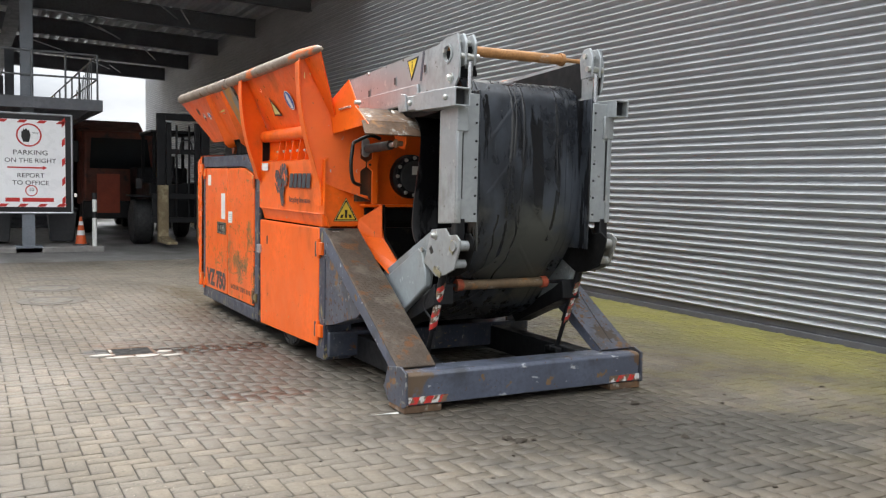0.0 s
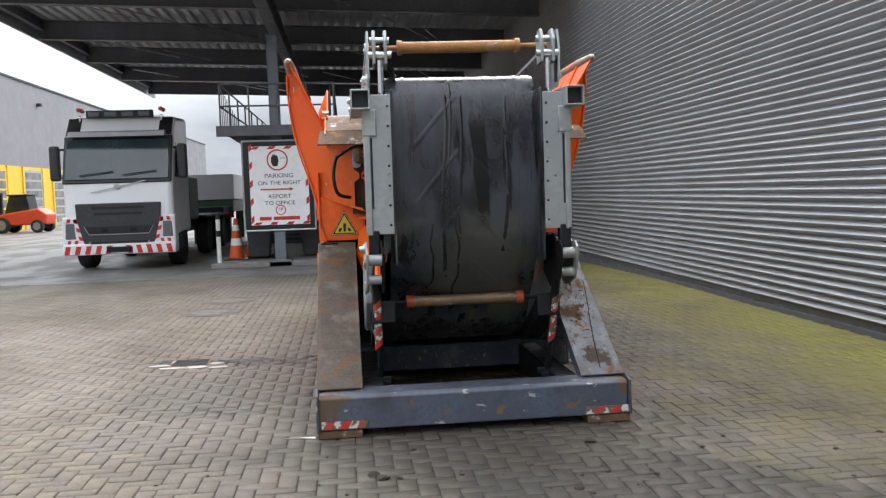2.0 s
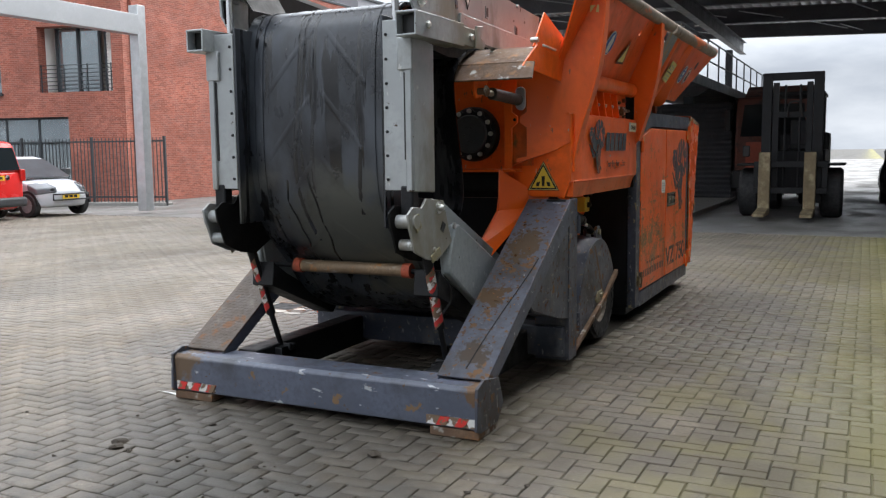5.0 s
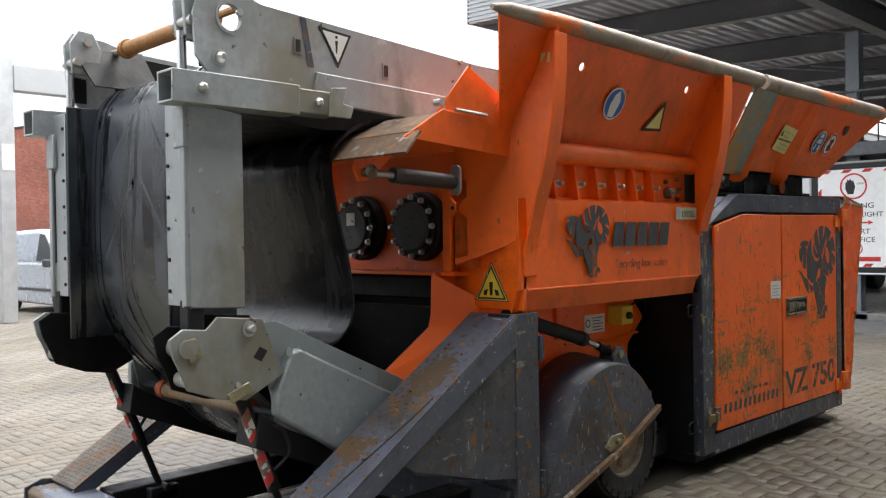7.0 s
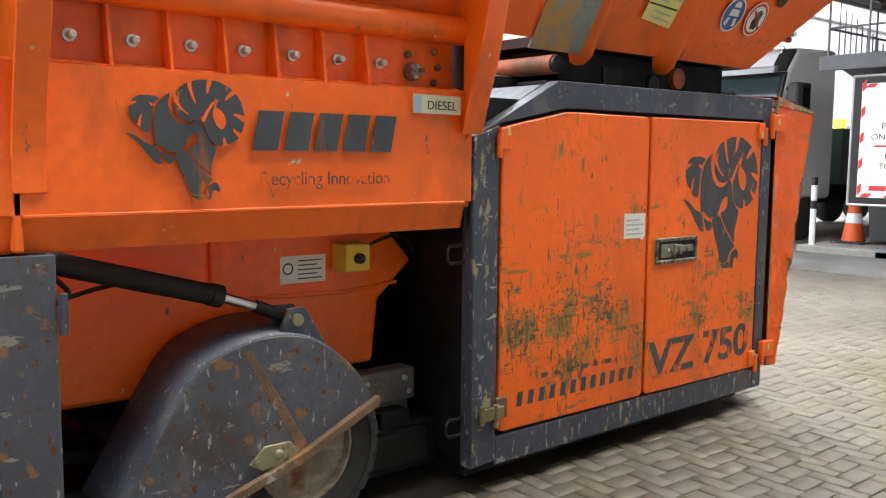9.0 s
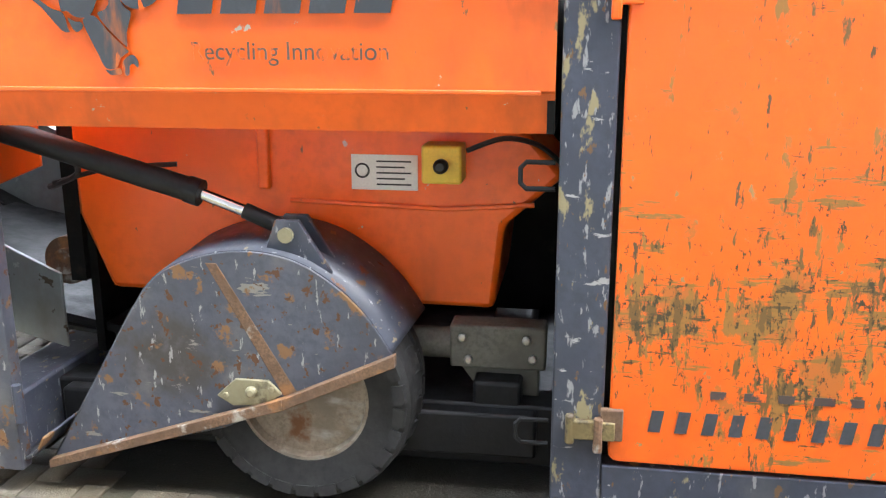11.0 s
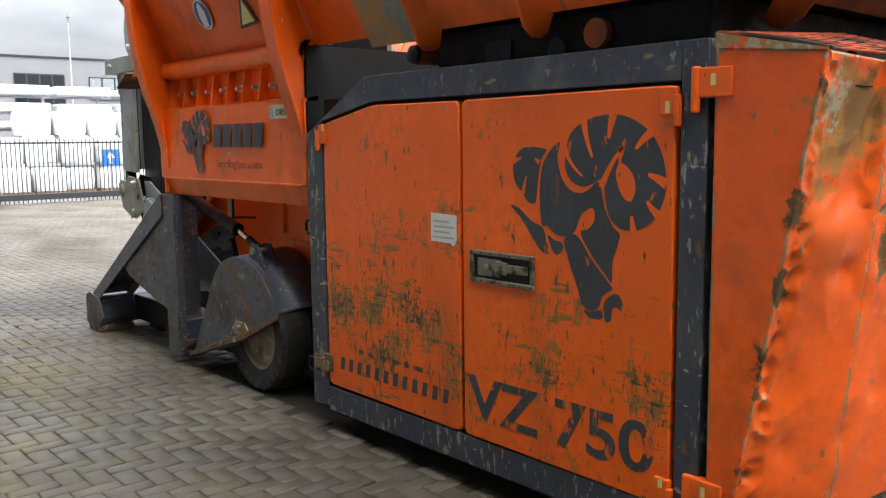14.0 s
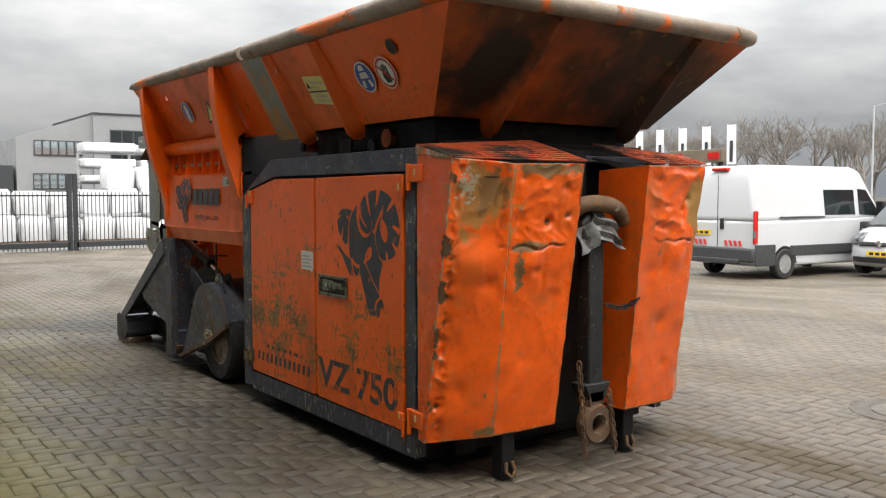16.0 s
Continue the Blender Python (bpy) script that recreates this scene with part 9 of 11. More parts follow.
part("link_cover", B((slab, [(2.93, 5.05, 2.40), (3.02, 5.12, 2.22), (3.02, 5.45, 2.22), (2.93, 5.40, 2.42)], 0.008)), BLACKSTEEL, rig)


# ---- engine compartment ----
def scraped(name, strength, reach):
    """Orange paint scraped through in short upright strokes, most of them on the lower half of the door."""
    ma = coat(name, (0.86, 0.128, 0.008), 0.34, 0.0, 0.10, 1.6, (((0.56, 0.09, 0.010), 2.2, 0.48, 0.78, (1, 1, 0.4), 0.5, 0.0), ((0.11, 0.06, 0.03), 34.0, 0.652, 0.67, (1, 1, 0.28), 0.7, 0.0), ((0.33, 0.20, 0.09), 40.0, 0.655, 0.68, (1, 0.5, 0.4), 0.6, 0.0)), 0.06, 35.0)
    n, l = ma.node_tree.nodes, ma.node_tree.links
    bsdf = n["Principled BSDF"]
    tc = n.new("ShaderNodeTexCoord")
    sep = n.new("ShaderNodeSeparateXYZ")
    l.new(tc.outputs["Object"], sep.inputs[0])
    low = n.new("ShaderNodeMapRange")
    for k, v in (("From Min", reach), ("From Max", 0.62), ("To Min", 0.0), ("To Max", strength)):
        low.inputs[k].default_value = v
    l.new(sep.outputs[2], low.inputs["Value"])
    foot = n.new("ShaderNodeMapRange")
    for k, v in (("From Min", 0.34), ("From Max", 0.60), ("To Min", 0.35 * strength), ("To Max", strength)):
        foot.inputs[k].default_value = v
    l.new(sep.outputs[2], foot.inputs["Value"])
    least = n.new("ShaderNodeMath")
    least.operation = "MINIMUM"
    l.new(low.outputs["Result"], least.inputs[0])
    l.new(foot.outputs["Result"], least.inputs[1])
    # the scrapes lie in clusters, not evenly
    cl = n.new("ShaderNodeTexNoise")
    cl.inputs["Scale"].default_value, cl.inputs["Detail"].default_value = 4.0, 4
    l.new(tc.outputs["Object"], cl.inputs["Vector"])
    cm = n.new("ShaderNodeMapRange")
    for k, v in (("From Min", 0.30), ("From Max", 0.70), ("To Min", -0.07), ("To Max", 0.075)):
        cm.inputs[k].default_value = v
    l.new(cl.outputs["Fac"], cm.inputs["Value"])
    both_in = n.new("ShaderNodeMath")
    l.new(least.outputs[0], both_in.inputs[0])
    l.new(cm.outputs["Result"], both_in.inputs[1])
    last = bsdf.inputs["Base Color"].links[0].from_socket
    for scale, stretch, lo, colour in ((7.0, (1, 1, 0.9), 0.605, (0.46, 0.13, 0.025)), (20.0, (1, 1, 0.34), 0.612, (0.30, 0.14, 0.035)), (16.0, (1, 0.30, 2.2), 0.622, (0.26, 0.13, 0.035)), (38.0, (1, 1, 0.26), 0.625, (0.15, 0.085, 0.03)), (26.0, (1, 0.4, 1.8), 0.665, (0.09, 0.055, 0.025)), (64.0, (1, 1, 0.5), 0.64, (0.05, 0.038, 0.022))):
        mp = n.new("ShaderNodeMapping")
        mp.inputs["Scale"].default_value = stretch
        mp.inputs["Location"].default_value = (scale, scale * 0.3, scale * 0.7)
        l.new(tc.outputs["Object"], mp.inputs["Vector"])
        no = n.new("ShaderNodeTexNoise")
        no.inputs["Scale"].default_value, no.inputs["Detail"].default_value, no.inputs["Roughness"].default_value = scale, 9, 0.68
        l.new(mp.outputs[0], no.inputs["Vector"])
        ad = n.new("ShaderNodeMath")
        l.new(no.outputs["Fac"], ad.inputs[0])
        l.new(both_in.outputs[0], ad.inputs[1])
        mr = n.new("ShaderNodeMapRange")
        mr.inputs["From Min"].default_value, mr.inputs["From Max"].default_value = lo + 0.04, lo + 0.075
        l.new(ad.outputs[0], mr.inputs["Value"])
        mx = n.new("ShaderNodeMix")
        mx.data_type = "RGBA"
        l.new(mr.outputs["Result"], mx.inputs["Factor"])
        l.new(last, mx.inputs["A"])
        mx.inputs["B"].default_value = (*colour, 1)
        last = mx.outputs["Result"]
    l.new(last, bsdf.inputs["Base Color"])
    return ma


CATCH = coat("grimy_brass", (0.22, 0.17, 0.08), 0.5, 0.4, 0.25, 9.0, (((0.06, 0.045, 0.03), 12.0, 0.5, 0.65, V3, 0.8, 0.0),))
LATCH = coat("grimy_latch_steel", (0.21, 0.20, 0.15), 0.45, 0.5, 0.3, 12.0, (((0.035, 0.033, 0.025), 16.0, 0.5, 0.62, V3, 0.7, 0.1),))
DOOR_WEAR = (scraped("orange_door_scraped", 0.100, 1.40), scraped("orange_door_lightly_scraped", 0.055, 1.0))


def compartment(s, X):
    o, i = X(1.0), X(0.93)
    fx = sorted((o, i))
    part("frame_post", B((prism, [(8.25, 0.12), (8.388, 0.13), (8.388, 1.545), (8.25, 1.495)], "x", *fx)), SLATE_POST, rig, "chipped slate-blue frame post", 0.006)
    part("frame_post", B((box, *fx, 10.41, 10.505, 0.11, 1.755)), SLATE_POST, rig, bevel=0.006)
    part("frame_sill", B((box, *fx, 8.388, 10.41, 0.11, 0.235)), SLATE_POST, rig, bevel=0.006)
    part("frame_head", B((prism, [(8.25, 1.495), (8.74, 1.745), (10.41, 1.755), (10.41, 1.632), (8.79, 1.63), (8.388, 1.552), (8.388, 1.545)], "x", *fx)), SLATE, rig, bevel=0.005)
    # black sheet behind the doors, put in for the shadow inside the frame
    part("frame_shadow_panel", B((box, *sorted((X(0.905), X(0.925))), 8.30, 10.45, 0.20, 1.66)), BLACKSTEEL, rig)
    dx = sorted((X(0.965), X(1.004)))

    def rounded(pts, r=0.03):
        out = []
        n = len(pts)
        for k in range(n):
            p, a, b = Vector(pts[k]), Vector(pts[k - 1]), Vector(pts[(k + 1) % n])
            u, v = (a - p).normalized() * r, (b - p).normalized() * r
            for f in (0.0, 0.3, 0.7, 1.0):
                out.append(tuple(p + u * (1 - f) ** 2 + v * f ** 2))
        return out

    d1 = rounded([(8.404, 0.250), (9.382, 0.243), (9.380, 1.612), (8.80, 1.615), (8.404, 1.538)])
    d2 = rounded([(9.402, 0.243), (10.395, 0.235), (10.392, 1.620), (9.400, 1.613)])
    doors = []
    for k, d in enumerate((d1, d2)):
        doors.append(part("cabinet_door", B((prism, d, "x", *dx)), DOOR_WEAR[k], rig, "orange engine door scraped and stained towards the foot" if k == 0 else "orange engine door with recessed latch", 0.006))
    # latch
    ls = sorted((X(1.0045), X(1.016)))
    part("door_latch", B((box, *ls, 9.452, 9.800, 0.893, 0.911), (box, *ls, 9.452, 9.800, 1.004, 1.022), (box, *ls, 9.452, 9.472, 0.911, 1.004), (box, *ls, 9.780, 9.800, 0.911, 1.004)), LATCH, doors[1], "grimy recessed paddle latch", 0.004)
    part("latch_well", B((box, *sorted((X(1.0042), X(1.006))), 9.472, 9.780, 0.911, 1.004)), BLACKSTEEL, doors[1])
    part("latch_paddle", B((box, *sorted((X(1.006), X(1.012))), 9.495, 9.625, 0.922, 0.992), (box, *sorted((X(1.006), X(1.019))), 9.60, 9.66, 0.935, 0.985), (box, *sorted((X(1.006), X(1.017))), 9.66, 9.765, 0.945, 0.978)), LATCH, doors[1], bevel=0.004)
    part("latch_key", B((lathe, [(0.010, 0), (0.010, s * 0.006), (0.006, s * 0.008)], (X(1.012), 9.55, 0.960), "x", 12)), BOLT, doors[1])
    rivets = bmesh.new()
    for k in range(7):
        for z in (0.902, 1.013):
            lathe(rivets, [(0.004, 0), (0.003, s * 0.003)], (X(1.016), 9.465 + 0.0535 * k, z), "x", 6)
    part("latch_rivets", rivets, BLACKSTEEL, doors[1])["kind"] = "stuff"
    part("notice_sticker", B((prism, [(9.205, 1.035), (9.33, 1.032), (9.34, 1.022), (9.352, 1.028), (9.365, 1.05), (9.365, 1.150), (9.205, 1.154)], "x", *sorted((X(1.0042), X(1.0055))))), STICKER, doors[0], "white notice sticker torn at one corner")
    part("print_line", B(*[(box, *sorted((X(1.0055), X(1.0062))), 9.22, 9.35 - 0.03 * (k % 2), 1.05 + 0.022 * k, 1.058 + 0.022 * k) for k in range(4)]), coat("faded_print", (0.42, 0.42, 0.40), 0.5, 0.0, 0.1, 9.0) if "faded_print" not in bpy.data.materials else bpy.data.materials["faded_print"], doors[0])
    hx = sorted((X(0.996), X(1.018)))
    for d, y, z in ((0, 8.41, 1.49), (0, 8.41, 0.36), (1, 10.375, 1.57), (1, 10.375, 0.29)):
        part("door_hinge", B((box, *hx, y - 0.03, y + 0.03, z - 0.045, z + 0.045), (rod, (X(1.016), y + (-0.035 if d == 0 else 0.035), z - 0.08), (X(1.016), y + (-0.035 if d == 0 else 0.035), z + 0.02), 0.013, 10)), ORANGE if d == 1 or z > 1 else RUSTED, doors[d], bevel=0.004)
    part("door_catch", B((box, *sorted((X(1.0), X(1.022))), 8.29, 8.42, 0.315, 0.37), (rod, (X(1.012), 8.30, 0.30), (X(1.012), 8.30, 0.385), 0.013, 10)), CATCH, rig, "grimy brass door catch", 0.005)
    for y, z in ((8.424, 1.515), (10.374, 1.545), (10.374, 0.315)):
        part("hinge_tag", B((box, *sorted((X(1.0185), X(1.0198))), y - 0.008, y + 0.008, z - 0.012, z + 0.024)), PALEYELLOW, doors[0 if y < 9 else 1])
    for z in (0.30, 1.02):
        bm = bmesh.new()
        tube(bm, [(X(0.955), 8.24, z - 0.035), (X(0.955), 8.165, z - 0.035), (X(0.955), 8.15, z - 0.02), (X(0.955), 8.15, z + 0.02), (X(0.955), 8.165, z + 0.035), (X(0.955), 8.24, z + 0.035)], 0.007, 8)
        part("tie_ring", bm, BLACKSTEEL, rig)


both(compartment)
part("compartment_roof", B((prism, [(8.245, 1.48), (8.70, 1.73), (10.53, 1.74), (10.53, 1.70), (8.72, 1.69), (8.26, 1.45)], "x", XL + 0.07, XR - 0.07)), SLATE, rig, bevel=0.006)
part("compartment_front", B((box, XL + 0.02, XR - 0.02, 8.29, 8.31, 0.12, 1.47)), BLACKSTEEL, rig)
part("compartment_rear", B((box, XL + 0.07, XR - 0.07, 10.38, 10.42, 0.12, 1.70)), BLACKSTEEL, rig)
part("compartment_floor", B((box, XL + 0.09, XR - 0.09, 8.3, 10.4, 0.05, 0.12)), BLACKSTEEL, rig, bevel=0.01)
part("roof_box", B((box, 3.0, 3.35, 8.8, 9.3, 1.74, 1.85), (box, 3.6, 4.0, 8.72, 8.95, 1.74, 1.80), (rod, (2.7, 9.7, 1.80), (4.2, 9.7, 1.80), 0.05, 14), (box, 2.7, 4.2, 8.9, 10.2, 1.745, 1.775)), BLACKSTEEL, rig, bevel=0.01)


cool = part("cooler_grille", B((box, XC - 0.74, XC + 0.74, 9.98, 10.52, 1.745, 1.775)), BLACKSTEEL, rig, "glossy black cooler grille")
for k in range(15):
    part("grille_slat", B((prism, [(10.0 + 0.035 * k, 1.776), (10.022 + 0.035 * k, 1.776), (10.03 + 0.035 * k, 1.80), (10.024 + 0.035 * k, 1.802)], "x", XC - 0.73, XC + 0.73)), BLACK, cool)


# dented rear guards and their mesh tops
def creased(ma):
    """Brown, paintless edges where the sheet has been folded, broken up by noise."""
    n, l = ma.node_tree.nodes, ma.node_tree.links
    bsdf = n["Principled BSDF"]
    geo, tc = n.new("ShaderNodeNewGeometry"), n.new("ShaderNodeTexCoord")
    last = bsdf.inputs["Base Color"].links[0].from_socket
    for lo, hi, scale, gate, colour in ((0.518, 0.545, 7.0, 0.45, (0.30, 0.20, 0.09)), (0.482, 0.455, 9.0, 0.44, (0.12, 0.06, 0.02)), (0.545, 0.575, 26.0, 0.54, (0.40, 0.35, 0.26))):
        mr = n.new("ShaderNodeMapRange")
        mr.inputs["From Min"].default_value, mr.inputs["From Max"].default_value = lo, hi
        l.new(geo.outputs["Pointiness"], mr.inputs["Value"])
        no = n.new("ShaderNodeTexNoise")
        no.inputs["Scale"].default_value, no.inputs["Detail"].default_value = scale, 6
        l.new(tc.outputs["Object"], no.inputs["Vector"])
        g = n.new("ShaderNodeMapRange")
        g.inputs["From Min"].default_value, g.inputs["From Max"].default_value = gate, gate + 0.07
        l.new(no.outputs["Fac"], g.inputs["Value"])
        mu = n.new("ShaderNodeMath")
        mu.operation = "MULTIPLY"
        l.new(mr.outputs["Result"], mu.inputs[0])
        l.new(g.outputs["Result"], mu.inputs[1])
        mx = n.new("ShaderNodeMix")
        mx.data_type = "RGBA"
        l.new(mu.outputs[0], mx.inputs["Factor"])
        l.new(last, mx.inputs["A"])
        mx.inputs["B"].default_value = (*colour, 1)
        last = mx.outputs["Result"]
    l.new(last, bsdf.inputs["Base Color"])


creased(ORANGE_DENTED)
stain(SLATE_RAMP, (4.25, 5.65, 0.62), (0.11, 0.13, 0.10), (0.080, 0.045, 0.020), 22.0, 0.20, 0.30, 0.9)
stain(SLATE_RAMP, (4.29, 5.25, 0.38), (0.11, 0.14, 0.10), (0.050, 0.036, 0.026), 16.0, 0.20, 0.30, 0.9)
stain(SLATE_LIT, (2.52, 5.02, 0.20), (0.16, 0.2, 0.12), (0.12, 0.080, 0.050), 12.0, 0.14, 0.30, 0.8)
stain(SLATE_LIT, (4.42, 5.05, 0.24), (0.12, 0.2, 0.10), (0.13, 0.075, 0.040), 14.0, 0.20, 0.32, 0.8)
stain(SLATE_RAMP, (4.27, 6.05, 0.87), (0.13, 0.26, 0.18), (0.075, 0.045, 0.022), 24.0, 0.22, 0.30, 0.9)
stain(ORANGE_GRIME_SHADE, (4.12, 10.72, 2.20), (0.24, 0.40, 0.36), (0.022, 0.015, 0.009), 3.0, 0.08, 0.34, 0.6)
stain(ORANGE_DENTED, (4.27, 10.90, 1.50), (0.19, 0.25, 0.22), (0.36, 0.15, 0.030), 7.0, 0.14, 0.30, 0.55)
stain(ORANGE_DENTED, (4.22, 10.90, 1.53), (0.14, 0.25, 0.16), (0.20, 0.095, 0.028), 11.0, 0.24, 0.36, 0.6)
stain(ORANGE_DENTED, (3.90, 10.96, 1.64), (0.30, 0.25, 0.05), (0.24, 0.13, 0.05), 13.0, 0.22, 0.32, 0.6)
stain(ORANGE_DENTED, (4.34, 10.88, 1.55), (0.11, 0.20, 0.15), (0.36, 0.31, 0.22), 46.0, 0.34, 0.38, 0.5)
stain(ORANGE_DENTED, (2.66, 10.92, 1.48), (0.10, 0.25, 0.24), (0.33, 0.165, 0.040), 7.0, 0.16, 0.30, 0.6)
# rust along the crumpled seam between flange and middle, and by the bent edge
for g, r in ((0.14, 0.06), (0.36, 0.12), (0.54, 0.07), (0.70, 0.09), (0.93, 0.05)):
    stain(ORANGE_DENTED, (XC + 0.985 + 0.015 * g, 10.635 + 0.265 * g, 0.225 + 1.46 * g), (0.040, 0.06, r), (0.085, 0.050, 0.020), 16.0, 0.22, 0.30, 0.8)
stain(ORANGE_DENTED, (4.00, 10.92, 1.245), (0.14, 0.15, 0.03), (0.22, 0.13, 0.055), 16.0, 0.22, 0.30, 0.7)
stain(ORANGE_DENTED, (4.04, 10.90, 1.10), (0.04, 0.15, 0.14), (0.17, 0.10, 0.035), 18.0, 0.27, 0.33, 0.7)
stain(ORANGE_DENTED, (4.20, 10.78, 0.27), (0.09, 0.12, 0.07), (0.17, 0.10, 0.03), 10.0, 0.20, 0.32, 0.7)


def dent(seed, facet):
    """Relief of a buckled sheet. facet 0: the flange along the side; 1: the bent middle; 2: the broad rear face."""
    off = Vector((seed * 7.3, seed * 3.1, seed))
    rd = random.Random(int(seed * 100))
    knocks = [(rd.uniform(0.1, 0.9), rd.uniform(0.10, 0.92), rd.uniform(0.06, 0.15), rd.uniform(0.015, 0.04), rd.uniform(-0.013, 0.006)) for k in range((4, 9, 9)[facet])]
    if facet == 2:
        knocks += [(rd.uniform(0.1, 0.9), rd.uniform(0.74, 0.97), rd.uniform(0.04, 0.09), rd.uniform(0.012, 0.022), rd.uniform(-0.015, -0.006)) for k in range(8)]
        knocks += [(0.34, 0.635, 0.16, 0.045, 0.014), (0.75, 0.57, 0.12, 0.03, -0.008), (0.15, 0.60, 0.07, 0.05, -0.010), (0.55, 0.60, 0.05, 0.06, -0.009)]
    if facet == 1:
        knocks += [(0.74, 0.565, 0.17, 0.030, -0.015), (0.45, 0.62, 0.25, 0.06, 0.010), (0.30, 0.30, 0.16, 0.05, -0.012)]
    wd = (0.3, 0.36, 0.42)[facet]

    def ridge(p):
        return 1 - 2 * abs(noise.noise(p)) ** 0.8

    def step(lo, hi, v):
        t = min(1.0, max(0.0, (v - lo) / (hi - lo)))
        return t * t * (3 - 2 * t)

    def fn(a, b):
        p = Vector((a * wd, b * 1.43, 0)) + off
        q = p + Vector((noise.noise(p * 5), noise.noise(p * 5 + Vector((9, 0, 0))), 0)) * 0.05
        d = 0.010 * noise.noise(p * 2.4) + 0.004 * noise.noise(p * 6.0)
        top = step(0.64, 0.76, b)
        if facet == 0:
            d *= 0.5
        if facet == 1:
            seam = step(0.30, 0.06, a)
            d += seam * (0.016 * ridge(q * 8.0) + 0.012 * ridge(q * 19.0) - 0.026)
            d += -0.024 * top * step(0.0, 0.35, a) * step(1.0, 0.80, a) + top * (0.008 * ridge(q * 7.0) - 0.004)
            d += 0.006 * (1 - top) * ridge(q * 3.0)
        if facet == 2:
            d += top * (0.009 * ridge(q * 6.5) + 0.004 * ridge(q * 14.0) - 0.006)
            d += (1 - top) * 0.005 * ridge(q * 3.5)
        if facet:
            # torn crease across the middle, ragged and fading at both ends
            line = 0.695 + 0.014 * noise.noise(Vector((a * 7, seed, 1)))
            across = step(0.75, 1.0, a) if facet == 1 else step(0.92, 0.62, a)
            d += across * (0.4 + 0.9 * abs(noise.noise(Vector((a * 6, seed, 5))))) * (0.007 * step(0.0, 0.012, b - line) * step(0.08, 0.0, b - line) - 0.011 * max(0.0, 1 - abs(b - line) / 0.010))
        for ka, kb, ra, rb, h in knocks:
            d += h * math.exp(-((a - ka) / ra) ** 2 - ((b - kb) / rb) ** 2)
        return 1.35 * d
    return fn


MESH_RED = coat("grimy_grille_paint", (0.55, 0.075, 0.014), 0.6, 0.0, 0.2, 4.0, (((0.035, 0.022, 0.014), 3.0, 0.46, 0.60, V3, 0.8, 0.0),))


def guards(s, X):
    # three facets bent from one sheet: flange, middle and rear face
    X = lambda d: XC + s * d
    z1 = 1.68
    lines = [((0.985, 10.54, 0.225), (0.985, 10.535, 1.72)), ((1.0, 10.62, 0.225), (1.015, 10.89, 1.685)), ((0.69, 10.795, 0.25), (0.655, 10.93, 1.665)), ((0.32, 10.87, 0.275), (0.22, 10.98, 1.67))]
    if s < 0:
        lines[1:] = [((1.0, 10.60, 0.225), (1.0, 10.68, 1.69)), ((0.72, 10.80, 0.25), (0.84, 10.93, 1.675)), ((0.22, 10.88, 0.275), (0.26, 11.0, 1.67))]
    L = [[Vector((X(p[0]), p[1], p[2])) for p in pair] for pair in lines]
    guard = None
    for k in range(3):
        bm = bmesh.new()
        nu, nv = (24, 60, 64)[k], 180
        seed = 1.3 + k * 2.1 + (3.0 if s < 0 else 0.0)
        fn = dent(seed, k)
        (A0, A1), (B0, B1) = L[k], L[k + 1]
        nrm = (B0 - A0).cross(A1 - A0).normalized()
        if nrm.dot(Vector((s * 0.8, 1, 0))) < 0:
            nrm.negate()
        # the bent edges run unevenly, the same for both sheets that meet there
        rag = [Vector((noise.noise(Vector((g * 13, e * 5.0 + s, 0))), noise.noise(Vector((g * 13, e * 5.0 + s, 7))), 0)) for e in (k, k + 1) for g in [v / nv for v in range(nv + 1)]]
        grid = []
        for u in range(nu + 1):
            f = u / nu
            row = []
            for v in range(nv + 1):
                g = v / nv
                p = A0.lerp(B0, f).lerp(A1.lerp(B1, f), g)
                hold = min(1.0, 8 * f, 8 * (1 - f))
                wave = rag[v] * (0.010 * max(0.0, 1 - 5 * f) if k else 0.0) + rag[nv + 1 + v] * (0.010 * max(0.0, 1 - 5 * (1 - f)))
                row.append(bm.verts.new(p + nrm * fn(f, g) * hold * (0.4 + 0.6 * min(1.0, 14 * g)) + wave))
            grid.append(row)
        for u in range(nu):
            for v in range(nv):
                bm.faces.new((grid[u][v], grid[u + 1][v], grid[u + 1][v + 1], grid[u][v + 1]))
        if guard is None:
            guard = part("rear_guard", bm, ORANGE_DENTED, rig, "orange steel rear guard, badly dented and scraped")
            panel = guard
        else:
            panel = part("guard_face", bm, ORANGE_DENTED, guard)
        mod = panel.modifiers.new("thick", "SOLIDIFY")
        mod.thickness, mod.offset = 0.006, -1
    (o0, o1), (s0, s1), (m0, m1), (i0, i1) = L
    part("guard_return", B((slab, [i0, i1, (i1[0], 10.62, z1 - 0.03), (i0[0], 10.62, 0.30)], 0.006 * s)), ORANGE_GRIME_SHADE if s > 0 else ORANGE_WORN, guard)
    part("guard_floor", B((slab, [o0, s0, m0, i0, (i0[0], 10.56, 0.26)], 0.006 * s)), ORANGE_WORN, guard)
    for z in (0.33, 1.62):
        hinge = part("guard_hinge", B((box, *sorted((X(0.960), X(1.0))), 10.47, 10.60, z - 0.045, z + 0.045), (rod, (X(0.996), 10.475, z - 0.09), (X(0.996), 10.475, z + 0.05), 0.014, 10)), ORANGE, guard, bevel=0.005)
        part("hinge_tag", B((box, *sorted((X(1.0003), X(1.0015))), 10.528, 10.545, z - 0.01, z + 0.025)), PALEYELLOW, hinge)
    # expanded-metal top sloping up to the roof
    bm = bmesh.new()
    rows, cols = 10, 16
    front = s1 if s > 0 else m1
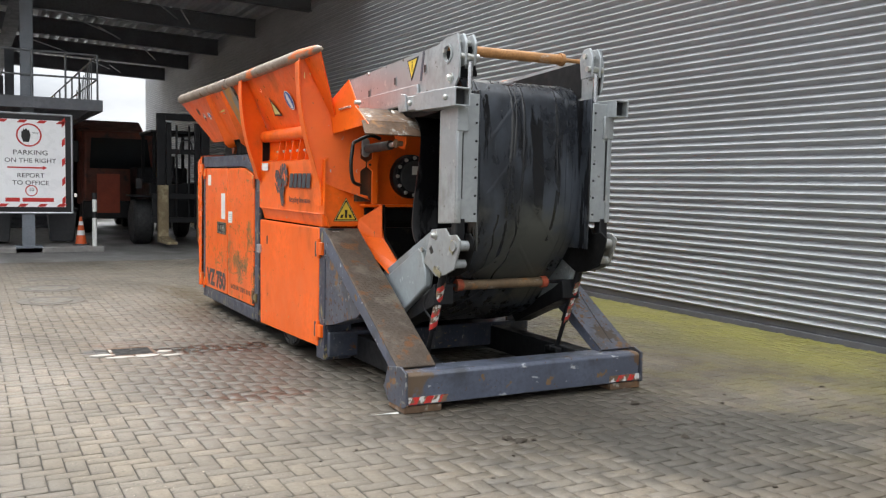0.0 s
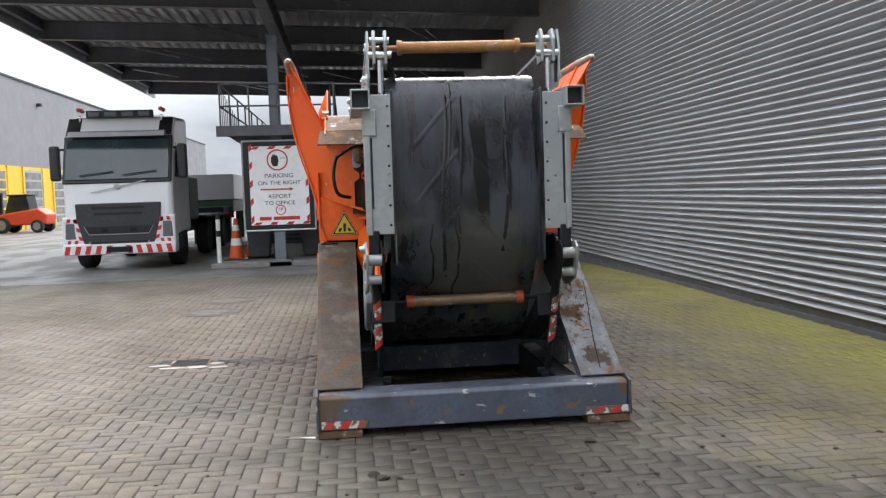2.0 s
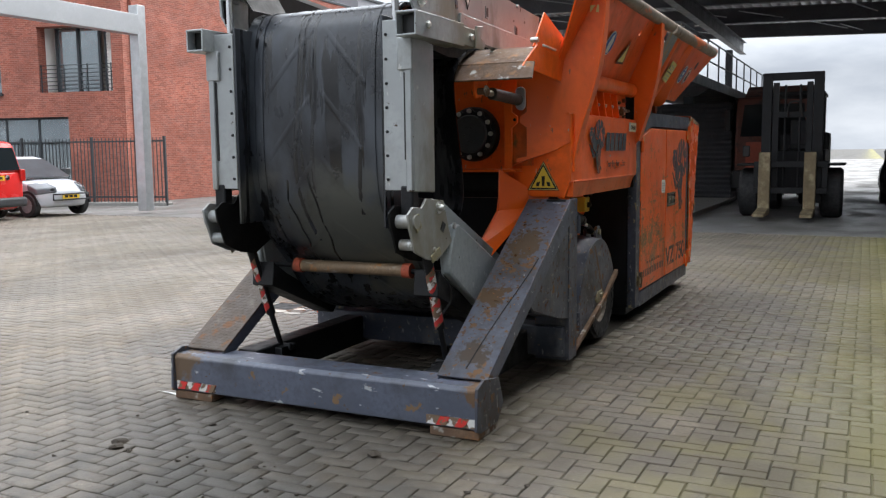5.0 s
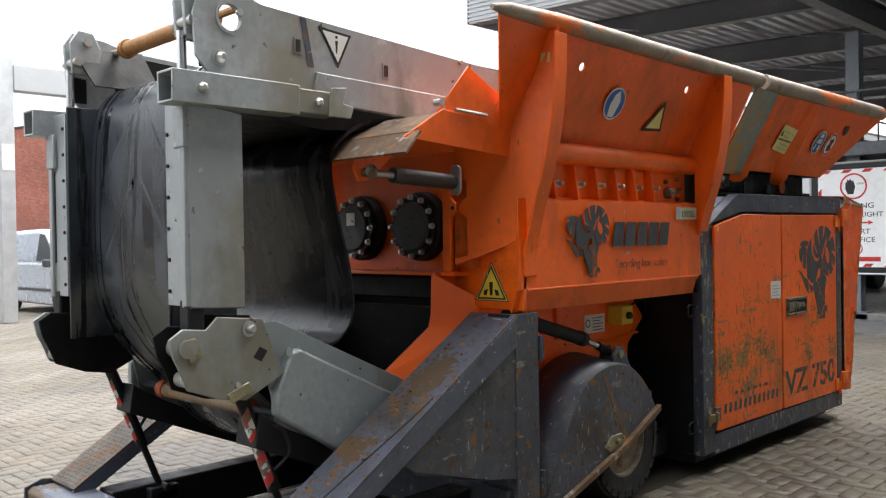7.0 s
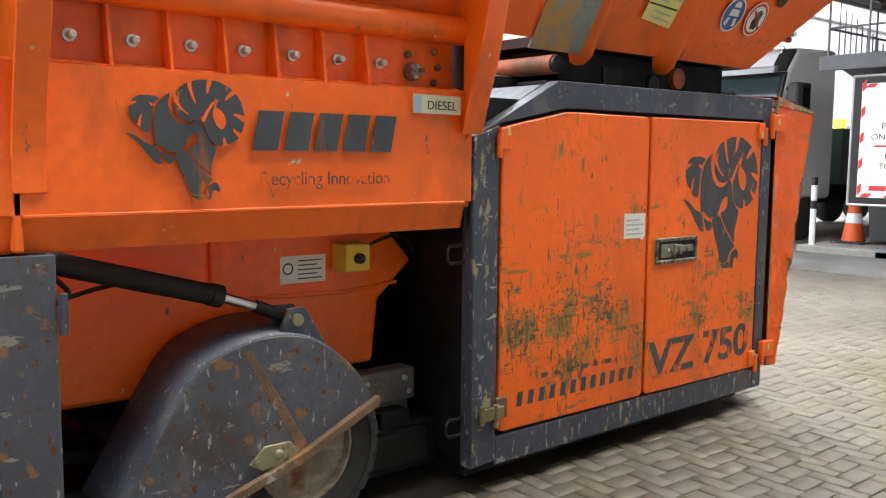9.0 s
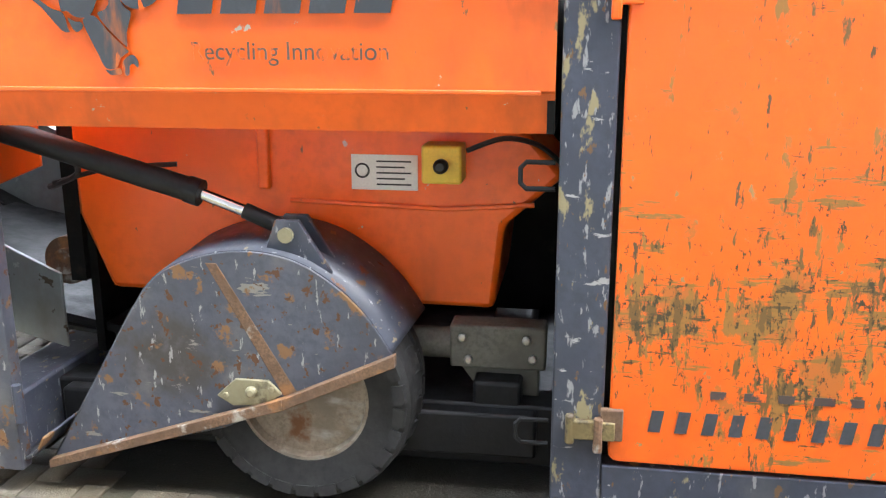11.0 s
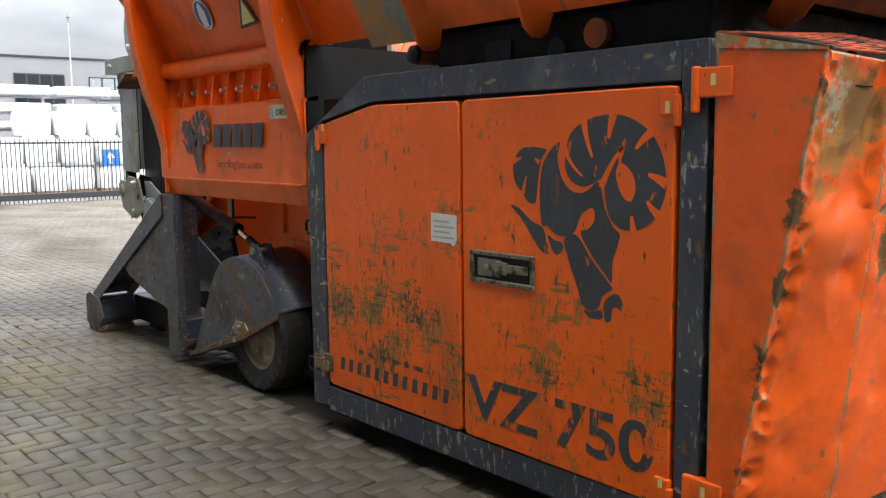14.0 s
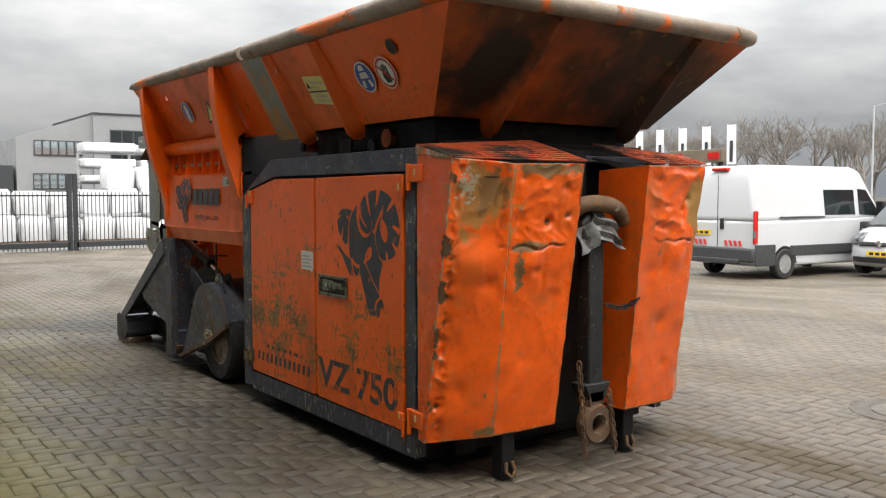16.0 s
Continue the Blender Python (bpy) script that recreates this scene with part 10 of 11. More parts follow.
    P00, P10, P01, P11 = Vector((o1[0], 10.54, 1.765)), Vector((i1[0], 10.56, 1.81)), Vector((front[0], front[1], 1.69)), Vector((i1[0], i1[1] + 0.01, 1.685))

    def at(f, g):
        return P00.lerp(P10, f).lerp(P01.lerp(P11, f), g) + Vector((0, 0, 0.012 * math.sin(math.pi * g) * math.sin(math.pi * (0.2 + 0.8 * f))))
    for r in range(rows + 1):
        tube(bm, [at(k / cols, r / rows) + Vector((0, 0.006 * (-1) ** k, 0)) for k in range(cols + 1)], 0.0048, 5)
    for c in range(0, cols + 1, 4):
        tube(bm, [at(c / cols, r / rows) for r in range(rows + 1)], 0.006, 5)
    part("guard_lip", B((slab, [o1, s1, s1 + Vector((0, 0, 0.006)), o1 + Vector((0, 0, 0.045))], 0.006 * s)), ORANGE_DENTED, guard)
    part("mesh_top", bm, MESH_RED, guard, "orange expanded-metal grille")
    # added near-black sheet: shade of the interior seen through the mesh
    part("mesh_tray", B((slab, [P00 - Vector((0, 0, 0.09)), P10 - Vector((0, 0, 0.09)), P11 - Vector((0, 0.04, 0.09)), P01 - Vector((0.04 * s, 0.04, 0.09))], 0.004)), VOID_BLACK, guard, "grimy tray under the grille")


both(guards)

# hook frame between the guards
HX = 3.485
# near-black back plate: the dark of the recess is put into its colour
part("hook_recess", B((box, XC - 0.14, XC + 0.26, 10.60, 10.63, 0.20, 1.75)), VOID_BLACK, rig)
part("hook_post", B((box, HX - 0.055, HX + 0.055, 10.80, 10.90, 0.36, 1.25)), coat("pitted_dark_steel", (0.028, 0.030, 0.030), 0.6, 0.3, 0.3, 5.0, (((0.30, 0.28, 0.22), 45.0, 0.62, 0.68, V3, 0.6, 0.3),), 0.2, 60.0), rig, "pitted dark steel hook post", 0.01)
part("hook_saddle", B((prism, [(HX - 0.12, 1.27), (HX - 0.09, 1.34), (HX - 0.02, 1.42), (HX + 0.06, 1.42), (HX + 0.13, 1.36), (HX + 0.13, 1.27), (HX + 0.03, 1.24), (HX - 0.05, 1.24)], "y", 10.76, 10.92)), bpy.data.materials["pitted_dark_steel"], rig, "bent dark steel saddle", 0.012)
TORN = coat("torn_grey_plate", (0.20, 0.20, 0.20), 0.5, 0.35, 0.3, 6.0, (((0.05, 0.045, 0.04), 9.0, 0.50, 0.62, V3, 0.8, 0.1),), 0.3, 30.0)
part("saddle_lip", B((sheet, (HX - 0.19, 10.93, 1.20), (0.22, 0.015, 0.07), (0.05, -0.02, 0.15), 8, 6, lambda a, b: 0.018 * math.sin(7 * a + 3 * b) + 0.012 * math.sin(13 * b), 0.007)), TORN, rig, "crumpled grey plate round the hook bar")
part("saddle_lip", B((sheet, (HX + 0.02, 10.935, 1.23), (0.15, 0.01, -0.05), (0.01, -0.03, 0.14), 8, 6, lambda a, b: 0.020 * math.sin(6 * a - 4 * b), 0.007)), TORN, rig, "crumpled grey plate round the hook bar")
part("hook_bar", B((tube, curve([(HX - 0.24, 10.86, 1.36), (HX - 0.15, 10.90, 1.43), (HX, 10.92, 1.46), (HX + 0.12, 10.90, 1.45), (HX + 0.20, 10.84, 1.38)], 5), 0.045, 12)), RUSTED, rig, "rounded rusty hook bar")
part("tow_eye", B((lathe, [(0.055, -0.04), (0.10, -0.04), (0.11, -0.02), (0.11, 0.02), (0.10, 0.04), (0.055, 0.04), (0.045, 0.0)], (HX + 0.01, 10.90, 0.245), "y", 28, True), (box, HX - 0.04, HX + 0.06, 10.84, 10.92, 0.33, 0.42)), RUSTED, rig, "worn round towing eye")
part("hook_bracket", B((prism, [(HX - 0.10, 0.47), (HX + 0.10, 0.47), (HX + 0.05, 0.36), (HX - 0.05, 0.36)], "y", 10.80, 10.92)), bpy.data.materials["pitted_dark_steel"], rig, bevel=0.008)


def chain(p, q, sag, links=14):
    bm = bmesh.new()
    p, q = Vector(p), Vector(q)
    for k in range(links):
        f = (k + 0.5) / links
        c = p.lerp(q, f) + Vector((0, 0, -sag * math.sin(math.pi * f)))
        d = ((q - p) / links + Vector((0, 0, -sag * math.pi / links * math.cos(math.pi * f)))).normalized()
        u = d.orthogonal().normalized()
        w = d.cross(u)
        side = (u if k % 2 else w)
        hl = (q - p).length / links * 0.75 + 0.008
        ring = [c + d * (hl * math.cos(a)) + side * (0.013 * math.sin(a)) for a in [2 * math.pi * t / 10 for t in range(11)]]
        tube(bm, ring, 0.0045, 5)
    return bm


part("chain", chain((HX + 0.16, 10.93, 0.60), (HX + 0.12, 10.95, 0.06), 0.0, 18), RUSTED, rig, "rusty steel chain")
part("chain", chain((HX - 0.06, 10.94, 0.42), (HX - 0.10, 10.96, 0.08), 0.0, 12), RUSTED, rig, "rusty steel chain")
part("chain", chain((HX - 0.06, 10.92, 0.90), (HX - 0.28, 10.95, 0.92), 0.03, 8), BLACKSTEEL, rig)


def legs(s, X):
    x, y = (4.03, 10.76) if s > 0 else (3.13, 10.78)
    leg = part("rear_leg", B((box, x - 0.045, x + 0.045, y - 0.05, y + 0.04, 0.0, 0.30)), BLACKSTEEL, rig, bevel=0.008)
    part("leg_shackle", B((tube, [(x - 0.02, y + 0.045, 0.10), (x - 0.03, y + 0.06, 0.05), (x, y + 0.07, 0.02), (x + 0.03, y + 0.06, 0.05), (x + 0.02, y + 0.045, 0.10)], 0.010, 8)), RUSTED, leg)


both(legs)


# rear hopper, free-standing above the engine compartment
def rib(foot, head, across, out, paint):
    """A folded stiffener on a slanting panel: wide at its foot, which hangs below the panel like a beak, and narrow at the rim."""
    out = out.normalized()
    bm = bmesh.new()
    rings = []
    for f, w, h in ((-0.13, 0.010, 0.030), (-0.09, 0.030, 0.070), (0.0, 0.075, 0.092), (0.12, 0.070, 0.082), (0.55, 0.058, 0.058), (1.0, 0.050, 0.035)):
        p = foot.lerp(head, f)
        rings.append([bm.verts.new(p - across * w - out * 0.004), bm.verts.new(p - across * 0.008 + out * h), bm.verts.new(p + across * 0.008 + out * h), bm.verts.new(p + across * w - out * 0.004)])
    for a, b in zip(rings, rings[1:]):
        for k in range(4):
            bm.faces.new((a[k], a[(k + 1) % 4], b[(k + 1) % 4], b[k]))
    bm.faces.new(rings[0])
    bm.faces.new(rings[-1][::-1])
    part("hopper_stiffener", bm, paint, rig, bevel=0.004)


def rear_hopper():
    bot = [(XC + 0.83, 8.86), (XC + 0.83, 10.47), (XC - 0.87, 10.45), (XC - 0.87, 8.86)]
    top = [(XC + 1.165 - SLIM, 8.76), (XC + 1.165 - SLIM, 11.04), (XC - 1.165 + SLIM, 11.04), (XC - 1.165 + SLIM, 8.76)]
    zb, zt = 1.925, 2.43
    for k, nm in enumerate(("hopper_side", "hopper_back", "hopper_side")):
        a, b, c, d = Vector((*bot[k], zb)), Vector((*bot[k + 1], zb)), Vector((*top[k + 1], zt)), Vector((*top[k], zt))
        part(nm, B((slab, [a, b, c, d], -0.012)), ORANGE_GRIME_SHADE if nm == "hopper_back" else ORANGE_WORN, rig, "orange rear hopper panel dark with grime" if nm == "hopper_back" else "", 0.002)
    ring = [(x, y, zt + 0.02) for x, y in top]
    smooth_ring = []
    for k, p in enumerate(ring):
        if 0 < k < len(ring) - 1:
            p, a, b = Vector(p), Vector(ring[k - 1]), Vector(ring[k + 1])
            for f in (0.15, 0.07, 0.0):
                smooth_ring.append(p.lerp(a, f * 0.8) if f else p.lerp((a + b) / 2, 0.02))
            smooth_ring += [p.lerp(b, 0.07 * 0.8), p.lerp(b, 0.15 * 0.8)]
        else:
            smooth_ring.append(Vector(p))
    bm = bmesh.new()
    tube(bm, smooth_ring, 0.052, 12)
    part("rear_rim", bm, bpy.data.materials["worn_rim_paint"], rig, "rolled hopper rim scraped to rust and bare metal")
    part("hopper_floor", B((prism, [(XC + (p[0] - XC) * 0.985, 9.66 + (p[1] - 9.66) * 0.985) for p in bot], "z", zb + 0.004, zb + 0.05)), BLACKSTEEL, rig)
    for s in (1, -1):
        X = flank(s)
        base = 0.83 if s > 0 else 0.87
        for y in (9.03, 9.665):
            rib(Vector((XC + s * (base - 0.01), y, zb - 0.005)), Vector((X(1.155), y - 0.005, zt - 0.03)), Vector((0, 1, 0)), Vector((s * 0.86, 0, -0.50)), ORANGE)
        part("end_seal", B((slab, [(X(0.88), 8.66, zb - 0.035), (X(0.88), 9.00, zb - 0.035), (X(1.168), 9.00, zt - 0.02), (X(1.168), 8.66, zt - 0.02)], 0.008 * s)), coat("worn_grey_green_seal", (0.20, 0.22, 0.20), 0.5, 0.1, 0.2, 3.0, (((0.42, 0.20, 0.05), 3.0, 0.52, 0.62, (1, 1, 0.4), 0.6, 0.0),)) if s > 0 else bpy.data.materials["worn_grey_green_seal"], rig, "worn grey-green end plate")
    # back stiffeners and pivot tubes under the hopper
    for x in (XC + 0.435, XC - 0.66):
        rib(Vector((x, 10.455, zb - 0.005)), Vector((x, 11.0, zt - 0.03)), Vector((1, 0, 0)), Vector((0, 0.68, -0.73)), ORANGE_GRIME_SHADE)
    # added near-black block in place of the shadow under the hopper
    part("hopper_base", B((box, XC - 0.76, XC + 0.74, 8.98, 10.36, 1.775, zb + 0.003)), VOID_BLACK, rig, "oil-black frame under the hopper", 0.01)
    part("pivot_tube", B((rod, (XC - 0.80, 8.90, 1.84), (XC + 0.80, 8.90, 1.84), 0.045, 16), (rod, (XC - 0.79, 9.9, 1.84), (XC + 0.77, 9.9, 1.84), 0.055, 16)), ORANGE_GRIME_SHADE, rig)
    part("pivot_cap", B((lathe, [(0.04, 0), (0.04, 0.02), (0.02, 0.03)], (XC + 0.80, 8.90, 1.84), "x", 14)), BLACKSTEEL, rig)
    part("hopper_prop", B((box, XC - 0.75, XC - 0.65, 9.3, 9.45, 1.75, 1.86), (box, XC + 0.65, XC + 0.75, 9.3, 9.45, 1.75, 1.86), (box, XC - 0.4, XC - 0.3, 10.2, 10.3, 1.75, 1.86), (box, XC + 0.3, XC + 0.4, 10.2, 10.3, 1.75, 1.86)), BLACKSTEEL, rig)


rear_hopper()


# orange tank under the chamber, wheel, mudguard (wall side); closed door (yard side)
part("under_tank", B((prism, [(6.66, 1.14), (8.10, 1.14), (8.26, 0.96), (8.08, 0.80), (8.05, 0.53), (6.76, 0.545), (6.66, 0.80)], "x", XC - 0.40, XC + 0.56)), ORANGE, rig, "orange collecting tank with creased side", 0.02)
# added near-black filler: closes the bright gap before the tank as shade
part("tank_shield", B((box, XC - 0.52, XC + 0.54, 6.60, 6.655, 0.56, 1.12)), VOID_BLACK, rig)
part("tank_crease", B((tube, [(XC + 0.565, 7.40, 0.865), (XC + 0.568, 7.9, 0.85), (XC + 0.565, 8.17, 0.87)], 0.008, 6)), ORANGE, rig)
part("tank_rib", B((prism, [(7.30, 1.13), (7.34, 1.13), (7.34, 0.90), (7.30, 0.90)], "x", XC + 0.56, XC + 0.585)), ORANGE, rig, bevel=0.008)
note = part("warning_notice", B((box, XC + 0.561, XC + 0.5635, 7.60, 7.81, 0.905, 1.015)), STICKER, rig, "white printed warning notice")
part("print_line", B((lathe, [(0.018, 0), (0.024, 0), (0.024, 0.001), (0.018, 0.001)], (XC + 0.5637, 7.635, 0.965), "x", 18, True), *[(box, XC + 0.5637, XC + 0.5645, 7.68, 7.79 - 0.02 * (k % 2), 0.92 + 0.018 * k, 0.925 + 0.018 * k) for k in range(5)]), BLACK, note)
ebox = part("emergency_stop_box", B((box, XC + 0.56, XC + 0.67, 7.84, 7.96, 0.945, 1.06)), YELLOW, rig, "yellow switch box", 0.008)
part("push_button", B((lathe, [(0.022, 0), (0.022, 0.02), (0.012, 0.03)], (XC + 0.67, 7.90, 1.0), "x", 16)), BLACK, ebox)
part("switch_cable", B((tube, curve([(XC + 0.62, 7.97, 1.04), (XC + 0.64, 8.08, 1.08), (XC + 0.62, 8.18, 1.06), (XC + 0.58, 8.25, 1.0)], 5), 0.008, 6)), BLACK, rig)

WY, WZ, WR = 7.52, 0.335, 0.335


def wheel(s, X):
    w = part("wheel", B((lathe, [(0.20, -0.13), (0.30, -0.14), (WR - 0.012, -0.12), (WR - 0.004, -0.06), (WR - 0.004, 0.06), (WR - 0.012, 0.12), (0.30, 0.14), (0.20, 0.13), (0.20, -0.13)], (X(0.76), WY, WZ), "x", 44)), TYRE, rig, "worn black off-road tyre on a scuffed rim")
    bm = bmesh.new()
    for k in range(26):
        a = 2 * math.pi * k / 26
        c, sn = math.cos(a), math.sin(a)
        for side, x0, x1 in ((1, 0.02, 0.145), (-1, -0.145, -0.02)):
            aa = a + (0.12 if side > 0 else 0.0)
            c, sn = math.cos(aa), math.sin(aa)
            vs = []
            for dx in (x0, x1):
                for dt in (-0.028, 0.028):
                    for r in (WR - 0.03, WR + 0.004):
                        rr = r - (0.03 if abs(dx) > 0.1 else 0)
                        vs.append(bm.verts.new((X(0.76) + dx, WY + rr * c - dt * sn, WZ + rr * sn + dt * c)))
            for f in ((0, 1, 3, 2), (4, 6, 7, 5), (0, 4, 5, 1), (2, 3, 7, 6), (0, 2, 6, 4), (1, 5, 7, 3)):
                bm.faces.new([vs[i] for i in f])
    part("tread_lug", bm, TYRE, w)["kind"] = "stuff"
    part("rim", B((lathe, [(0.215, s * 0.10), (0.205, s * 0.125), (0.19, s * 0.125), (0.175, s * 0.07), (0.09, s * 0.055), (0.08, s * 0.075), (0.0, s * 0.08)], (X(0.76), WY, WZ), "x", 36)), RIM, w, "scuffed rim with traces of orange paint")


both(wheel)

# hinged mudguard: half-round plate with a deep curved top
arc = [Vector(p) for p in ((6.722, 0.105), (6.865, 0.34), (7.005, 0.572))] + curve([(7.06, 0.655), (7.125, 0.715), (7.25, 0.765), (7.39, 0.782), (7.52, 0.758), (7.63, 0.695), (7.72, 0.610), (7.795, 0.500)], 5)
low_edge = [(7.795, 0.475), (7.475, 0.325), (7.28, 0.235), (6.722, 0.085)]
mud = part("mudguard", B((prism, [tuple(p) for p in arc] + low_edge, "x", XR - 0.075, XR - 0.063)), SLATE_RUSTY, rig, "slate mudguard plate scratched and spotted with rust", 0.003)
bm = bmesh.new()
n_arc = len(arc)
outer_line = [(XR - 0.069, p[0], p[1]) for p in arc]
inner_line = []
for k, p in enumerate(arc):
    f = k / (n_arc - 1)
    inner_line.append((XR - 0.38, p[0] + 0.03 * f + 0.01, p[1] + 0.035))
va = [bm.verts.new(p) for p in outer_line]
vb = [bm.verts.new(p) for p in inner_line]
for k in range(n_arc - 1):
    bm.faces.new((va[k], va[k + 1], vb[k + 1], vb[k]))
hood = part("mudguard_hood", bm, SLATE, mud)
mod = hood.modifiers.new("thick", "SOLIDIFY")
mod.thickness, mod.offset = 0.008, 0
part("mudguard_rib", B((slab, [(XR - 0.062, 7.255, 0.745), (XR - 0.062, 7.29, 0.745), (XR - 0.062, 7.525, 0.345), (XR - 0.062, 7.48, 0.335)], 0.026)), RUSTED, mud, "rusty stiffening strip", 0.002)
part("mudguard_lip", B((slab, [(XR - 0.060, 6.718, 0.103), (XR - 0.060, 7.475, 0.352), (XR - 0.060, 7.475, 0.317), (XR - 0.060, 6.718, 0.076)], -0.03), (slab, [(XR - 0.060, 7.475, 0.352), (XR - 0.060, 7.81, 0.505), (XR - 0.060, 7.81, 0.470), (XR - 0.060, 7.475, 0.317)], -0.03)), RUSTED, mud, "rust-edged lower lip", 0.002)
part("mudguard_plate", B((prism, [(7.27, 0.345), (7.33, 0.40), (7.43, 0.40), (7.47, 0.36), (7.42, 0.325), (7.32, 0.315)], "x", XR - 0.062, XR - 0.05), (lathe, [(0.018, 0), (0.018, 0.012), (0.009, 0.018)], (XR - 0.05, 7.38, 0.365), "x", 12), (lathe, [(0.010, 0), (0.010, 0.008)], (XR - 0.05, 7.30, 0.35), "x", 6), (lathe, [(0.010, 0), (0.010, 0.008)], (XR - 0.05, 7.44, 0.375), "x", 6)), bpy.data.materials["dull_brass_steel"], mud, bevel=0.003)
part("mudguard_lug", B((prism, [(7.41, 0.74), (7.455, 0.868), (7.525, 0.868), (7.64, 0.68), (7.59, 0.66)], "x", XR - 0.20, XR - 0.18), (prism, [(7.41, 0.74), (7.455, 0.868), (7.525, 0.868), (7.64, 0.68), (7.59, 0.66)], "x", XR - 0.12, XR - 0.10)), SLATE, mud, bevel=0.004)
part("lug_pin", B((rod, (XR - 0.21, 7.489, 0.826), (XR - 0.085, 7.489, 0.826), 0.022, 16)), bpy.data.materials["dull_brass_steel"], mud)
part("mudguard_ram", B((rod, (XR - 0.15, 6.58, 1.11), (XR - 0.15, 7.20, 0.935), 0.036, 18), (rod, (XR - 0.15, 7.18, 0.941), (XR - 0.15, 7.22, 0.929), 0.040, 18)), BLACKSTEEL, rig, "dark hydraulic ram with bright piston rod")
part("piston_rod", B((rod, (XR - 0.15, 7.21, 0.932), (XR - 0.15, 7.36, 0.878), 0.018, 14)), CHROME, rig)
part("rod_eye", B((rod, (XR - 0.15, 7.35, 0.882), (XR - 0.15, 7.465, 0.834), 0.024, 14)), BLACKSTEEL, rig)
part("ram_hose", B((tube, curve([(XR - 0.30, 6.72, 1.02), (XR - 0.28, 6.76, 0.96), (XR - 0.30, 6.68, 0.92), (XR - 0.34, 6.62, 0.90)], 5), 0.010, 6), (tube, curve([(XR - 0.30, 6.66, 0.92), (XR - 0.30, 6.85, 0.97), (XR - 0.36, 7.05, 0.98)], 5), 0.008, 6)), BLACK, rig)
part("belt_drum", B((rod, (XR - 0.66, 6.57, 0.62), (XR - 0.47, 6.57, 0.62), 0.085, 24), (rod, (XR - 0.48, 6.57, 0.62), (XR - 0.45, 6.57, 0.62), 0.045, 20)), RUSTED, rig, "rusty tail drum of the conveyor")
part("axle_guard", B((box, XR - 0.44, XR - 0.34, 7.92, 8.22, 0.36, 0.50), (prism, [(7.95, 0.36), (8.2, 0.36), (8.2, 0.20), (8.10, 0.16)], "x", XR - 0.42, XR - 0.36), (rod, (XR - 0.40, 7.75, 0.42), (XR - 0.40, 7.95, 0.42), 0.05, 12)), coat("dusty_grey_steel", (0.16, 0.155, 0.13), 0.7, 0.2, 0.25, 5.0), rig, bevel=0.008)
for y, z in ((7.96, 0.46), (8.16, 0.46), (7.98, 0.39), (8.18, 0.40)):
    part("axle_bolt", B((lathe, [(0.014, 0), (0.014, 0.012), (0.008, 0.016)], (XR - 0.34, y, z), "x", 8)), BOLT, rig)
part("lower_rail", B((box, XR - 0.36, XR - 0.22, 6.66, 8.2, 0.12, 0.26)), BLACKSTEEL, rig, bevel=0.01)

# yard side: closed service door below the hopper
yd = part("service_door", B((prism, [(6.60, 0.165), (8.17, 0.125), (8.20, 1.118), (6.60, 1.122)], "x", XL - 0.004, XL + 0.03)), ORANGE, rig, "plain orange service door", 0.008)
part("door_slot", B((box, XL - 0.0055, XL - 0.0042, 7.955, 7.99, 0.90, 0.975)), BLACK, yd)
for z in (0.96, 0.30):
    part("door_hinge", B((box, XL - 0.02, XL + 0.01, 6.50, 6.62, z - 0.05, z + 0.05), (rod, (XL - 0.012, 6.58, z - 0.08), (XL - 0.012, 6.58, z + 0.08), 0.014, 10)), ORANGE, yd, bevel=0.004)
part("door_catch", B((box, XL - 0.03, XL, 8.15, 8.23, 0.80, 0.88)), GALV, yd, bevel=0.006)


# ---- lettering, marks and stickers on the shredder ----
FACE_R = Matrix(((0, 0, 1, 0), (1, 0, 0, 0), (0, 1, 0, 0), (0, 0, 0, 1)))
FACE_L = Matrix(((0, 0, -1, 0), (-1, 0, 0, 0), (0, 1, 0, 0), (0, 0, 0, 1)))


def rounded_loop(pts, steps=3):
    """A closed outline drawn softly through its corner points."""
    out, n = [], len(pts)
    for k in range(n):
        p0, p1, p2, p3 = [Vector(pts[(k + j) % n]) for j in (-1, 0, 1, 2)]
        for i in range(steps):
            t = i / steps
            out.append(tuple(0.5 * (2 * p1 + (p2 - p0) * t + (2 * p0 - 5 * p1 + 4 * p2 - p3) * t * t + (3 * p1 - p0 - 3 * p2 + p3) * t ** 3)))
    return out


